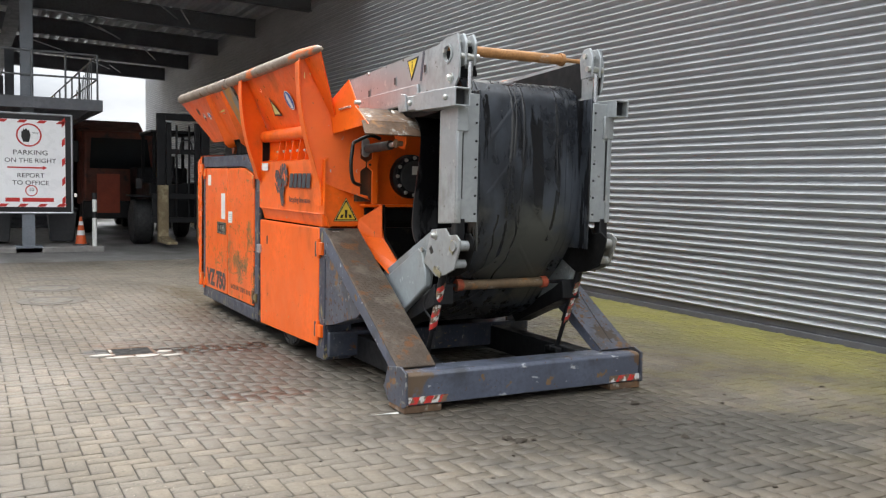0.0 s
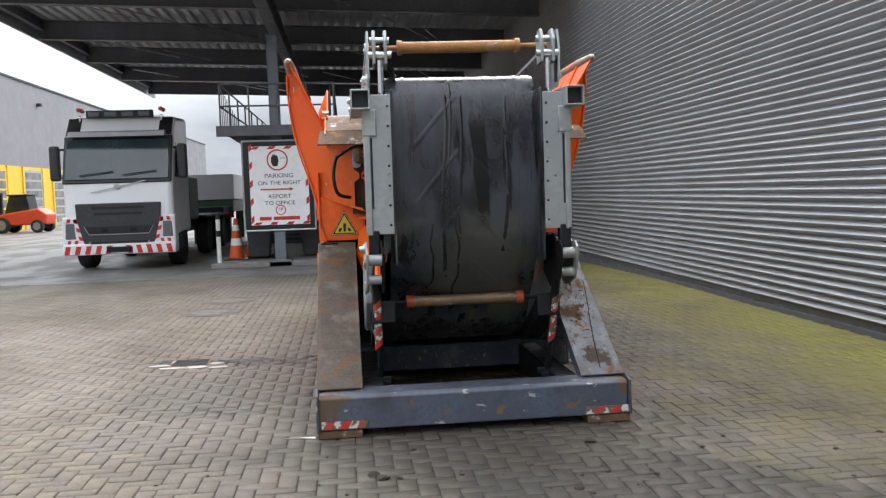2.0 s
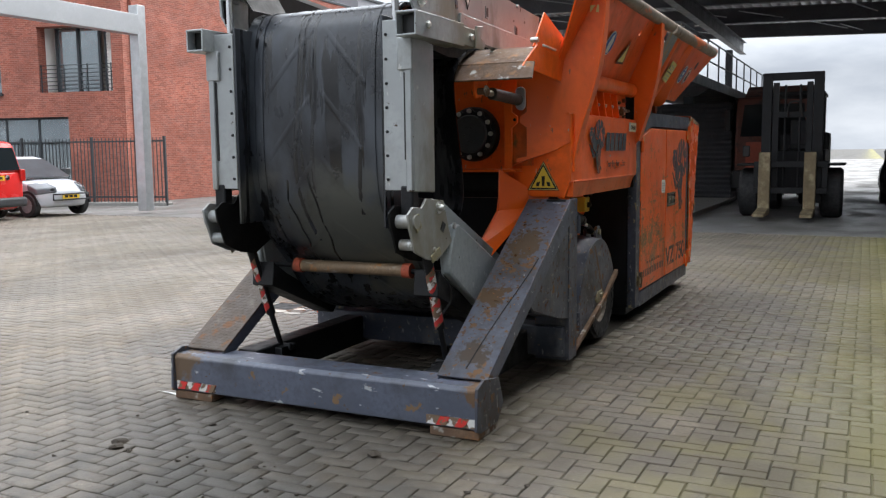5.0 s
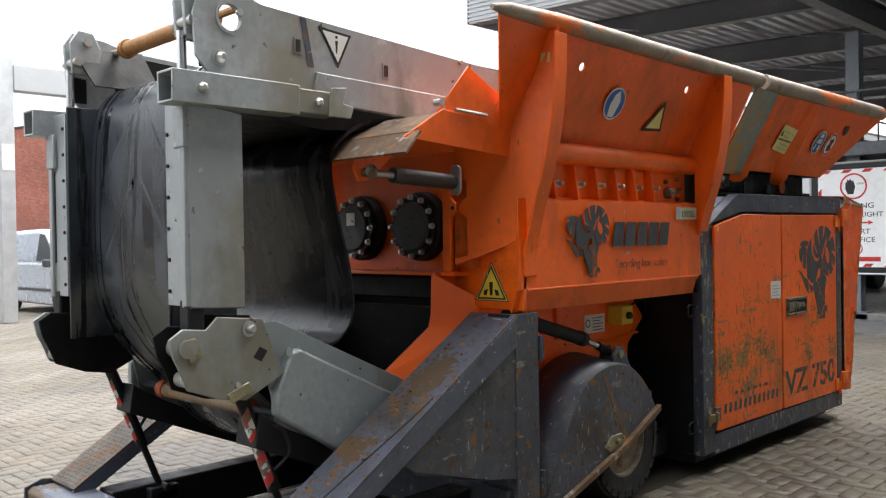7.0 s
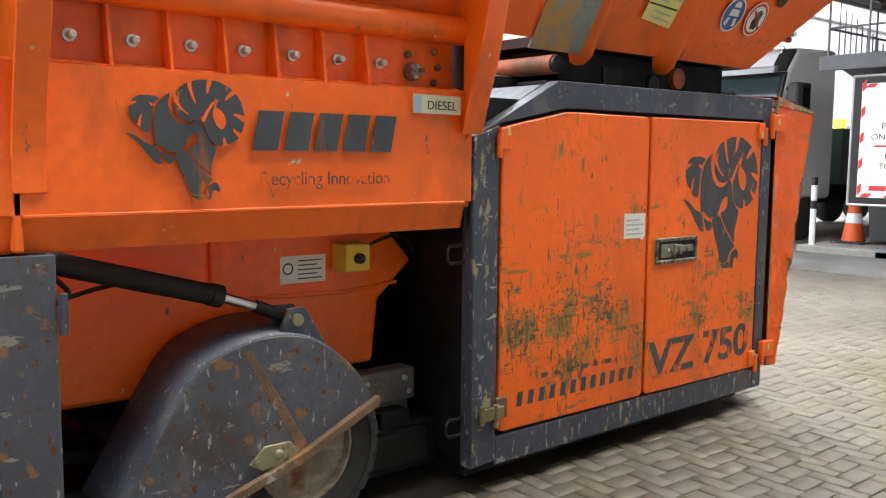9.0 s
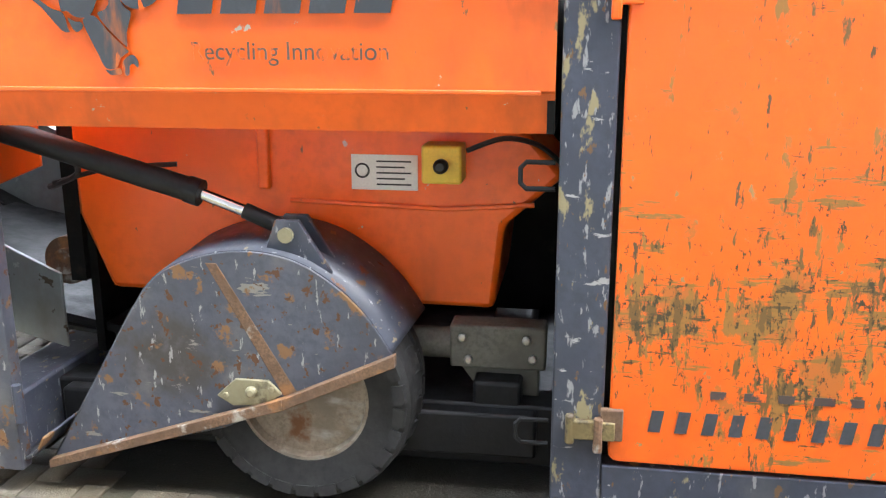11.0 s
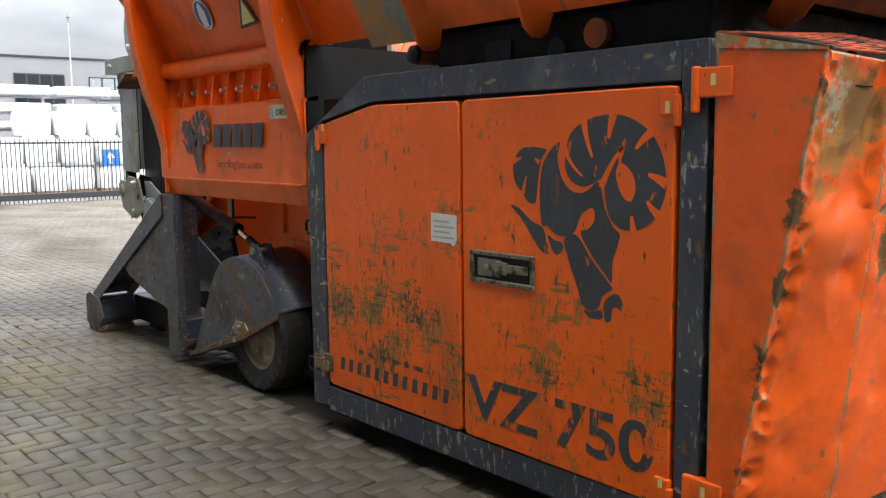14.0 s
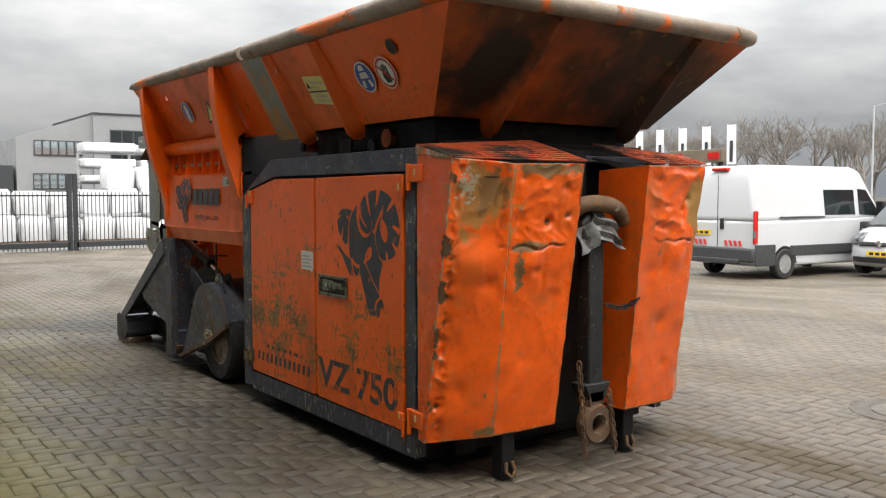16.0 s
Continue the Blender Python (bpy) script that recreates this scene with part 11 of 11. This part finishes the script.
def emblem(name, y0, z0, w, h, x, s, parent):
    """A curled-horn emblem cut from dark film, as plain shapes with paint-coloured grooves."""
    def P(p):
        return (y0 + s * p[0] * w, z0 + p[1] * h)
    ear = [(0.025, 0.769), (0.061, 0.824), (0.131, 0.848), (0.259, 0.835), (0.226, 0.789), (0.204, 0.707), (0.194, 0.62), (0.178, 0.556), (0.128, 0.562), (0.084, 0.611), (0.039, 0.653), (0.019, 0.712)]
    head = [(0.349, 0.874), (0.279, 0.822), (0.231, 0.744), (0.214, 0.62), (0.227, 0.451), (0.269, 0.444), (0.322, 0.406), (0.38, 0.396), (0.435, 0.41), (0.466, 0.447), (0.496, 0.51), (0.543, 0.546), (0.578, 0.545), (0.582, 0.491), (0.547, 0.447), (0.495, 0.422), (0.562, 0.324), (0.664, 0.221), (0.694, 0.197), (0.696, 0.29), (0.721, 0.363), (0.739, 0.432), (0.699, 0.464), (0.651, 0.542), (0.632, 0.605), (0.619, 0.656), (0.595, 0.678), (0.55, 0.643), (0.493, 0.62), (0.425, 0.632), (0.374, 0.678), (0.348, 0.734), (0.335, 0.798)]
    nose = [(0.383, 0.379), (0.467, 0.41), (0.562, 0.301), (0.686, 0.181), (0.699, 0.162), (0.636, 0.117), (0.608, 0.053), (0.539, 0.043), (0.505, 0.075), (0.476, 0.145), (0.428, 0.25)]
    beard = [(0.0, 0.536), (0.06, 0.526), (0.154, 0.461), (0.24, 0.426), (0.266, 0.322), (0.278, 0.298), (0.224, 0.308), (0.15, 0.389), (0.077, 0.474)]
    tuft = [(0.271, 0.397), (0.32, 0.371), (0.364, 0.367), (0.378, 0.332), (0.336, 0.298), (0.301, 0.325)]
    lip = [(0.518, 0.039), (0.56, 0.033), (0.629, 0.049), (0.636, 0.007), (0.572, 0.001), (0.546, 0.007)]
    muzzle = [(0.648, 0.082), (0.68, 0.123), (0.729, 0.142), (0.763, 0.1), (0.76, 0.052), (0.732, 0.077), (0.7, 0.066), (0.69, 0.006), (0.656, 0.0)]
    horn = [(0.399, 0.853), (0.419, 0.906), (0.461, 0.945), (0.512, 0.971), (0.584, 0.993), (0.683, 1.0), (0.779, 0.986), (0.895, 0.925), (0.953, 0.855), (0.985, 0.782), (1.0, 0.698), (0.993, 0.623), (0.958, 0.546), (0.92, 0.5), (0.859, 0.468), (0.777, 0.454), (0.716, 0.473), (0.672, 0.52), (0.649, 0.6), (0.642, 0.656), (0.617, 0.692), (0.571, 0.669), (0.505, 0.653), (0.432, 0.679), (0.389, 0.746)]
    hole = [(0.731, 0.77), (0.764, 0.764), (0.809, 0.723), (0.83, 0.662), (0.818, 0.613), (0.796, 0.591), (0.758, 0.61), (0.728, 0.659), (0.713, 0.721)]
    film, grooves = bmesh.new(), bmesh.new()
    for shape in (ear, head, nose, beard, tuft, lip, muzzle, horn):
        prism(film, [P(p) for p in rounded_loop(shape)], "x", *sorted((x, x + 0.0015 * s)))
    gx = sorted((x + 0.0016 * s, x + 0.0022 * s))
    prism(grooves, [P(p) for p in rounded_loop(hole)], "x", *gx)

    def groove(pts, width):
        a, b, c = Vector(pts[0]), Vector(pts[len(pts) // 2]), Vector(pts[-1])
        left, right = [], []
        for k in range(7):
            t = k / 6
            p = a.lerp(b, t).lerp(b.lerp(c, t), t)
            d = (b - a).lerp(c - b, t).normalized()
            q = Vector((-d.y, d.x)) * width * (1 - 0.65 * t)
            left.append(tuple(p + q))
            right.append(tuple(p - q))
        prism(grooves, [P(p) for p in left + right[::-1]], "x", *gx)

    groove([(0.624, 0.652), (0.64, 0.707), (0.68, 0.775), (0.751, 0.844)], 0.018)
    groove([(0.751, 0.844), (0.734, 0.803), (0.734, 0.762)], 0.016)
    groove([(0.693, 1.001), (0.672, 0.938), (0.668, 0.887)], 0.024)
    groove([(0.926, 0.921), (0.863, 0.883), (0.827, 0.837)], 0.024)
    groove([(1.003, 0.679), (0.951, 0.708), (0.901, 0.721)], 0.026)
    groove([(0.968, 0.532), (0.917, 0.566), (0.897, 0.598)], 0.022)
    groove([(0.822, 0.448), (0.814, 0.494), (0.808, 0.523)], 0.02)
    groove([(0.512, 0.978), (0.518, 0.897), (0.566, 0.798)], 0.02)
    groove([(0.386, 0.853), (0.408, 0.764), (0.504, 0.705)], 0.014)
    groove([(0.012, 0.769), (0.044, 0.779), (0.08, 0.792)], 0.016)
    groove([(0.093, 0.601), (0.102, 0.655), (0.119, 0.694)], 0.014)
    groove([(0.211, 0.766), (0.197, 0.779), (0.178, 0.789)], 0.014)
    part("emblem_groove", grooves, ORANGE, parent)["kind"] = "stuff"
    part(name, film, DECAL, parent, "dark emblem in plain shapes")["kind"] = "stuff"


def name_bars(y0, z0, w, h, x, s, n, parent, lean=0.2, ink=None, fill=0.80):
    xs = sorted((x, x + 0.0015 * s))
    bm = bmesh.new()
    u = w / n
    for k in range(n):
        a = y0 + s * (u * k)
        b = y0 + s * (u * (k + fill))
        prism(bm, [(a, z0), (b, z0), (b + s * lean * h, z0 + h), (a + s * lean * h, z0 + h)], "x", *xs)
    part("name_bar", bm, ink or DECAL, parent)


CREAM = coat("yellowed_sticker", (0.56, 0.53, 0.36), 0.5, 0.0, 0.1, 9.0, (((0.40, 0.30, 0.14), 14.0, 0.60, 0.70, V3, 0.6, 0.0),))
xr = XR + 0.0135
emblem("emblem", 6.853, 1.272, 0.382, 0.373, xr, 1, rig)
name_bars(7.262, 1.428, 0.585, 0.130, xr, 1, 5, rig)
words("slogan", "Recycling Innovation", 0.066, Matrix.Translation((xr, 7.555, 1.333)) @ FACE_R, FADED, rig, 0.001, 0.97)["kind"] = "stuff"
ds = part("fuel_sticker", B((box, xr, xr + 0.002, 7.925, 8.16, 1.575, 1.645)), CREAM, rig, "faded fuel sticker")
words("lettering", "DIESEL", 0.048, Matrix.Translation((xr + 0.003, 8.065, 1.605)) @ FACE_R, BLACK, ds, 0.0006, 1.05)
part("sticker_badge", B((box, xr + 0.002, xr + 0.003, 7.93, 7.965, 1.58, 1.64)), coat("washed_out_blue", (0.30, 0.38, 0.48), 0.5, 0.0, 0.2, 9.0), ds)
xd = XR + 0.0045
emblem("emblem", 9.674, 0.828, 0.692, 0.707, xd, 1, rig)
words("model_number", "VZ 750", 0.245, Matrix.Translation((xd + 0.001, 9.888, 0.405)) @ FACE_R, coat("scraped_decal", (0.045, 0.050, 0.058), 0.5, 0.0, 0.2, 5.0, (((0.70, 0.11, 0.010), 15.0, 0.575, 0.60, (1, 1, 0.45), 0.5, 0.0), ((0.30, 0.09, 0.025), 34.0, 0.60, 0.63, (1, 1, 0.3), 0.5, 0.0))), rig, 0.001, 1.22, bold=0.005)["kind"] = "stuff"
name_bars(8.505, 0.345, 0.83, 0.062, xd, 1, 12, rig, 0.15, DECAL, 0.46)
part("phone_bar", B(*[(box, xd, xd + 0.0015, 8.66 + 0.085 * k, 8.70 + 0.085 * k + 0.015 * (k % 2), 0.448, 0.470) for k in range(7)]), FADED, rig)
xl = XL - 0.0135
emblem("emblem", 7.72, 1.27, 0.36, 0.375, xl, -1, rig)
name_bars(7.32, 1.435, 0.54, 0.122, xl, -1, 5, rig)
words("slogan", "Recycling Innovation", 0.066, Matrix.Translation((xl, 7.05, 1.333)) @ FACE_L, DECAL, rig, 0.001, 0.97)["kind"] = "stuff"
words("model_number", "VZ 750", 0.245, Matrix.Translation((XL - 0.0055, 9.88, 0.36)) @ FACE_L, DECAL, rig, 0.001, 1.10, bold=0.012)["kind"] = "stuff"
name_bars(9.25, 0.338, 0.76, 0.048, XL - 0.0045, -1, 12, rig, 0.15, FADED, 0.62)
part("notice_sticker", B((box, XL - 0.006, XL - 0.0045, 9.50, 9.66, 1.06, 1.34)), STICKER, rig)
part("notice_sticker", B((box, XL - 0.006, XL - 0.0045, 10.12, 10.26, 1.42, 1.54)), STICKER, rig)
part("fuel_sticker", B((box, xl - 0.002, xl, 7.93, 8.12, 1.585, 1.655)), STICKER, rig)


def warning_triangle(s):
    X = lambda d: XC + s * d
    y = 6.5335
    pts = [(X(0.670), 1.178), (X(0.885), 1.178), (X(0.778), 1.368)]
    cx, cz = X(0.778), 1.241
    tri = part("warning_triangle", B((prism, pts, "y", y - 0.002, y)), BLACK, rig, "yellow crush-hazard triangle with black rim")
    for nm, f, ma, d in (("outer_line", 0.94, PALEYELLOW, 0.0028), ("rim_line", 0.88, BLACK, 0.0036), ("triangle_face", 0.74, YELLOW, 0.0044)):
        part(nm, B((prism, [(cx + (px - cx) * f, cz + (pz - cz) * f) for px, pz in pts], "y", y - d, y - d + 0.0007)), ma, tri)
    part("hazard_symbol", B((prism, [(cx - 0.008, 1.205), (cx + 0.008, 1.205), (cx + 0.012, 1.27), (cx - 0.012, 1.27)], "y", y - 0.0056, y - 0.0045), (prism, [(cx - 0.05, 1.205), (cx - 0.03, 1.205), (cx - 0.02, 1.235), (cx - 0.045, 1.23)], "y", y - 0.0056, y - 0.0045), (prism, [(cx + 0.05, 1.205), (cx + 0.03, 1.205), (cx + 0.02, 1.235), (cx + 0.045, 1.23)], "y", y - 0.0056, y - 0.0045)), BLACK, tri)


warning_triangle(1)
warning_triangle(-1)


def on_slope(s, rear):
    """A map from (y, z) on a flared hopper side to space, lifted off it a little."""
    d0, z0, d1, z1 = (0.854, 1.925, 1.165, 2.43) if rear else (0.90, 1.93, 1.165, 2.46)

    def fn(y, z, lift=0.016):
        d = d0 + (d1 - d0) * (z - z0) / (z1 - z0)
        n = math.hypot(d1 - d0, z1 - z0)
        return (XC + s * (d - SLIM + lift * (z1 - z0) / n), y, z - lift * (d1 - d0) / n)
    return fn


def slope_decal(name, f, pts, material, parent, lift=0.014, label=""):
    bm = bmesh.new()
    a = [bm.verts.new(f(y, z, lift)) for y, z in pts]
    b = [bm.verts.new(f(y, z, lift + 0.001)) for y, z in pts]
    bm.faces.new(a)
    bm.faces.new(b[::-1])
    for k in range(len(pts)):
        bm.faces.new((a[k], a[(k + 1) % len(pts)], b[(k + 1) % len(pts)], b[k]))
    return part(name, bm, material, parent, label)


def disc(cy, cz, r, n=26):
    return [(cy + r * math.cos(2 * math.pi * k / n), cz + 0.9 * r * math.sin(2 * math.pi * k / n)) for k in range(n)]


for s in (1, -1):
    f = on_slope(s, False)
    o = 0.0135
    c = slope_decal("safety_sticker", f, disc(7.26, 2.185, 0.088), STICKER, rig, o, "faded blue safety sticker")
    slope_decal("sticker_face", f, disc(7.26, 2.185, 0.080), BLUE, c, o + 0.0015)
    slope_decal("sticker_symbol", f, [(7.23, 2.12), (7.28, 2.12), (7.30, 2.20), (7.27, 2.25), (7.24, 2.23), (7.22, 2.18)], STICKER, c, o + 0.003)
    t = slope_decal("warning_triangle", f, [(7.60, 2.075), (7.80, 2.085), (7.74, 2.245)], BLACK, rig, o, "worn yellow warning triangle")
    slope_decal("triangle_face", f, [(7.635, 2.092), (7.775, 2.10), (7.733, 2.21)], PALEYELLOW, t, o + 0.0015)
    f = on_slope(s, True)
    p = slope_decal("distance_sticker", f, [(9.335, 2.085), (9.575, 2.06), (9.585, 2.225), (9.345, 2.245)], PALEYELLOW, rig, o, "yellow keep-distance sticker")
    for z, y0, y1 in ((2.095, 9.40, 9.555), (2.122, 9.40, 9.545), (2.150, 9.345, 9.572), (2.175, 9.40, 9.48), (2.203, 9.40, 9.50), (2.19, 9.515, 9.565)):
        slope_decal("sticker_print", f, [(y0, z), (y1, z - 0.013), (y1, z - 0.005), (y0, z + 0.008)], BLACK if z == 2.150 else bpy.data.materials["faded_print"], p, o + 0.0015)
    slope_decal("sticker_print", f, [(9.352, 2.175), (9.388, 2.172), (9.370, 2.212)], BLACK, p, o + 0.0015)
    c = slope_decal("safety_sticker", f, disc(10.036, 2.17, 0.09), STICKER, rig, o, "blue eye-protection sticker")
    slope_decal("sticker_face", f, disc(10.036, 2.17, 0.080), BLUE, c, o + 0.0015)
    slope_decal("sticker_symbol", f, [(10.008, 2.205), (10.012, 2.225), (10.036, 2.235), (10.060, 2.225), (10.064, 2.205)], STICKER, c, o + 0.003)
    slope_decal("sticker_symbol", f, [(9.995, 2.165), (10.077, 2.165), (10.070, 2.196), (10.002, 2.196)], STICKER, c, o + 0.003)
    slope_decal("sticker_symbol", f, [(9.985, 2.125), (10.010, 2.115), (10.018, 2.155), (9.995, 2.155)], STICKER, c, o + 0.003)
    slope_decal("sticker_symbol", f, [(10.062, 2.115), (10.087, 2.125), (10.077, 2.155), (10.054, 2.155)], STICKER, c, o + 0.003)
    c = slope_decal("safety_sticker", f, disc(10.255, 2.17, 0.09), STICKER, rig, o, "white and red no-touching sticker")
    slope_decal("red_ring", f, disc(10.255, 2.17, 0.084), RED, c, o + 0.0008)
    slope_decal("sticker_face", f, disc(10.255, 2.17, 0.070), STICKER, c, o + 0.0015)
    slope_decal("sticker_symbol", f, [(10.235, 2.122), (10.280, 2.122), (10.290, 2.160), (10.283, 2.172), (10.230, 2.172), (10.222, 2.155)], BLACK, c, o + 0.003)
    for k in range(4):
        y = 10.231 + 0.0145 * k
        slope_decal("sticker_symbol", f, [(y, 2.172), (y + 0.010, 2.172), (y + 0.012, 2.205 + 0.008 * (k in (1, 2))), (y + 0.002, 2.205 + 0.008 * (k in (1, 2)))], BLACK, c, o + 0.003)
    slope_decal("red_slash", f, [(10.200, 2.205), (10.208, 2.214), (10.310, 2.134), (10.302, 2.125)], RED, c, o + 0.0045)
    slope_decal("lifting_hole", f, disc(10.41, 2.28, 0.040), BLACK, rig, o, "torn lifting hole")

# ---- loose dirt by the machine, manhole covers ----
IRON = coat("cast_iron", (0.15, 0.138, 0.12), 0.6, 0.4, 0.25, 6.0, (((0.20, 0.15, 0.10), 6.0, 0.55, 0.7, V3, 0.8, 0.0),), 0.3, 60.0)
RING = coat("worn_ring_concrete", (0.125, 0.112, 0.095), 0.85, 0.0, 0.2, 5.0, (((0.07, 0.06, 0.05), 7.0, 0.5, 0.7, V3, 0.9, 0.0),), 0.3, 60.0)
for x, y, r in ((0.93, 12.58, 0.34), (0.86, 11.33, 0.34)):
    mh = thing("manhole_cover", (x, y, 0), "round cast-iron manhole cover in a concrete ring", "manhole cover", "manhole covers")
    part("concrete_ring", B((lathe, [(r * 0.72, -0.02), (r * 0.74, 0.004), (r * 1.12, 0.005), (r * 1.14, -0.02)], (x, y, 0), "z", 40, True)), RING, mh)
    part("gap_ring", B((lathe, [(r * 0.705, -0.02), (r * 0.71, 0.0015), (r * 0.738, 0.0015), (r * 0.74, -0.02)], (x, y, 0), "z", 40, True)), BLACK, mh)
    part("cover", B((lathe, [(0.0, -0.002), (r * 0.70, 0.006), (r * 0.71, -0.02)], (x, y, 0), "z", 40)), IRON, mh)
gr = thing("drain_grate", (1.22, 7.78, 0), "sunken drain grate among broken pavers", "drain grate")
part("frame", B((box, 1.04, 1.40, 7.60, 7.625, -0.01, 0.004), (box, 1.04, 1.40, 7.935, 7.96, -0.01, 0.004), (box, 1.04, 1.065, 7.625, 7.935, -0.01, 0.004), (box, 1.375, 1.40, 7.625, 7.935, -0.01, 0.004)), RUSTED, gr)
for k in range(7):
    part("bar", B((box, 1.080 + 0.042 * k, 1.096 + 0.042 * k, 7.625, 7.935, -0.009, 0.0)), RUSTED, gr)
part("well", B((box, 1.065, 1.375, 7.625, 7.935, 0.0002, 0.0012)), VOID_BLACK, gr)
CHIP = coat("broken_concrete", (0.42, 0.40, 0.36), 0.9, 0.0, 0.2, 9.0, bump=0.5, bump_scale=60.0)
rk = random.Random(3)
for x, y, lx, ly, turn in ((0.96, 7.66, 0.10, 0.05, 0.3), (1.10, 7.56, 0.13, 0.045, 0.1), (1.30, 7.55, 0.11, 0.06, -0.25), (1.46, 7.66, 0.07, 0.05, 0.7), (1.50, 7.50, 0.09, 0.04, 0.4)):
    pts = [(x + lx * math.cos(a + turn) * rk.uniform(0.7, 1.1), y + ly * math.sin(a + turn) * rk.uniform(0.7, 1.1)) for a in (0.5, 1.4, 2.6, 3.6, 4.6, 5.8)]
    chip = part("broken_paver", B((prism, pts, "z", 0.0, rk.uniform(0.006, 0.014))), CHIP, bevel=0.002)
    tagged(chip, "pale broken piece of paver beside the drain", "paver piece", "broken pavers")
scrap = new("plastic_scrap", bpy.data.meshes.new("plastic_scrap"))
scrap.data.from_pydata([(2.235, 5.06, 0.001), (2.44, 5.055, 0.001), (2.445, 5.025, 0.001), (2.36, 5.035, 0.008), (2.24, 5.058, 0.003), (2.44, 5.05, 0.007)], [], [(0, 2, 3), (0, 3, 4), (3, 2, 5), (4, 3, 5), (0, 1, 2), (0, 4, 5, 1), (1, 5, 2)])
scrap.data.materials.append(STICKER)
tagged(scrap, "white torn plastic scrap lying by the foot", "plastic scrap")
gd = thing("drain_grate", (1.1, 13.88, 0), "flush rectangular drain grate in the paving", "drain grate")
part("frame", B((box, 0.75, 1.45, 13.75, 14.0, -0.01, 0.004)), IRON, gd)
SOIL = coat("dried_mud", (0.040, 0.030, 0.020), 0.95, 0.0, 0.3, 9.0, bump=0.8, bump_scale=80.0)
rs = random.Random(11)
for k in range(60):
    x, y = 3.7 + rs.gauss(0, 0.75), 4.05 + rs.gauss(0, 0.5)
    if y > 4.85:
        continue
    r = 0.006 + 0.016 * rs.random() ** 2 if k > 3 else rs.uniform(0.028, 0.038)
    bm = bmesh.new()
    bmesh.ops.create_icosphere(bm, subdivisions=2, radius=r)
    for v in bm.verts:
        v.co *= 1 + 0.6 * noise.noise(v.co * (2.2 / r) * 0.5 + Vector((k, 2 * k, 0)))
        v.co.z = max(v.co.z * 0.55, -0.002)
    bmesh.ops.translate(bm, verts=bm.verts, vec=(x, y, 0.003))
    tagged(part("mud_clod", bm, SOIL), "dark clod of dried mud on the paving", "mud clod", "mud clods")
RUSTMUD = coat("rust_scale", (0.20, 0.095, 0.03), 0.95, 0.0, 0.3, 9.0, bump=0.8, bump_scale=80.0)
litter = bmesh.new()
for k in range(170):
    f = rs.random()
    g = rs.choice((rs.gauss(0.30, 0.10), rs.gauss(0.55, 0.06), rs.gauss(0.80, 0.07)))
    y, z = 5.10 + 1.37 * g, 0.275 + 0.84 * g + 0.014
    if not 0.05 < g < 0.97:
        continue
    x = XC + 0.74 + 0.20 * f
    q = rs.uniform(0.006, 0.02)
    vs = [litter.verts.new((x + q * rs.uniform(-1, 1), y + q * rs.uniform(-1, 1) * 0.85, z + q * rs.uniform(-1, 1) * 0.5 + (0.006 if j == 3 else 0.0))) for j in range(4)]
    for fc in ((0, 1, 2), (0, 1, 3), (1, 2, 3), (0, 2, 3)):
        litter.faces.new([vs[i] for i in fc])
tagged(part("rust_flakes", litter, RUSTMUD, smooth=False), "loose rust flakes lying on the ramp", "rust flakes", kind="stuff")


# ---- single pavers beside the machine ----
for flag, cs in near_pavers.items():
    v0, f0 = paver_mesh(flag)
    shared = []
    for k in range(3):
        me = bpy.data.meshes.new("paver")
        me.from_pydata([tuple(v) for v in v0], [], f0)
        me.materials.append(PAVING_ONE)
        shared.append(me)
    for k, (x, y) in enumerate(cs):
        ob = new("paver", shared[k % 3])
        ob.parent = paving
        ob.location = (x, y, rng_pave.uniform(-0.0035, 0.0005))
        ob.rotation_euler = (rng_pave.uniform(-0.012, 0.012), rng_pave.uniform(-0.012, 0.012), rng_pave.uniform(-0.008, 0.008))

# ---- everything beyond the fall of the yard stands lower with the ground ----
LEVEL = ("sun", "ground", "road", "pavement", "wall_hall", "baseboard", "floor", "roof", "wall_end", "wall_back", "kerb_island")
for ob in [o for o in scene.objects if o.parent is None and o.type in ("MESH", "EMPTY")]:
    if ob.name.split(".")[0] in LEVEL:
        continue
    at = ob.matrix_basis.translation
    ob.matrix_basis = Matrix.Translation((0, 0, float(fall(0.5, CY1) if ob.name.startswith(("ceiling", "kerb")) else fall(at.x, at.y)))) @ ob.matrix_basis
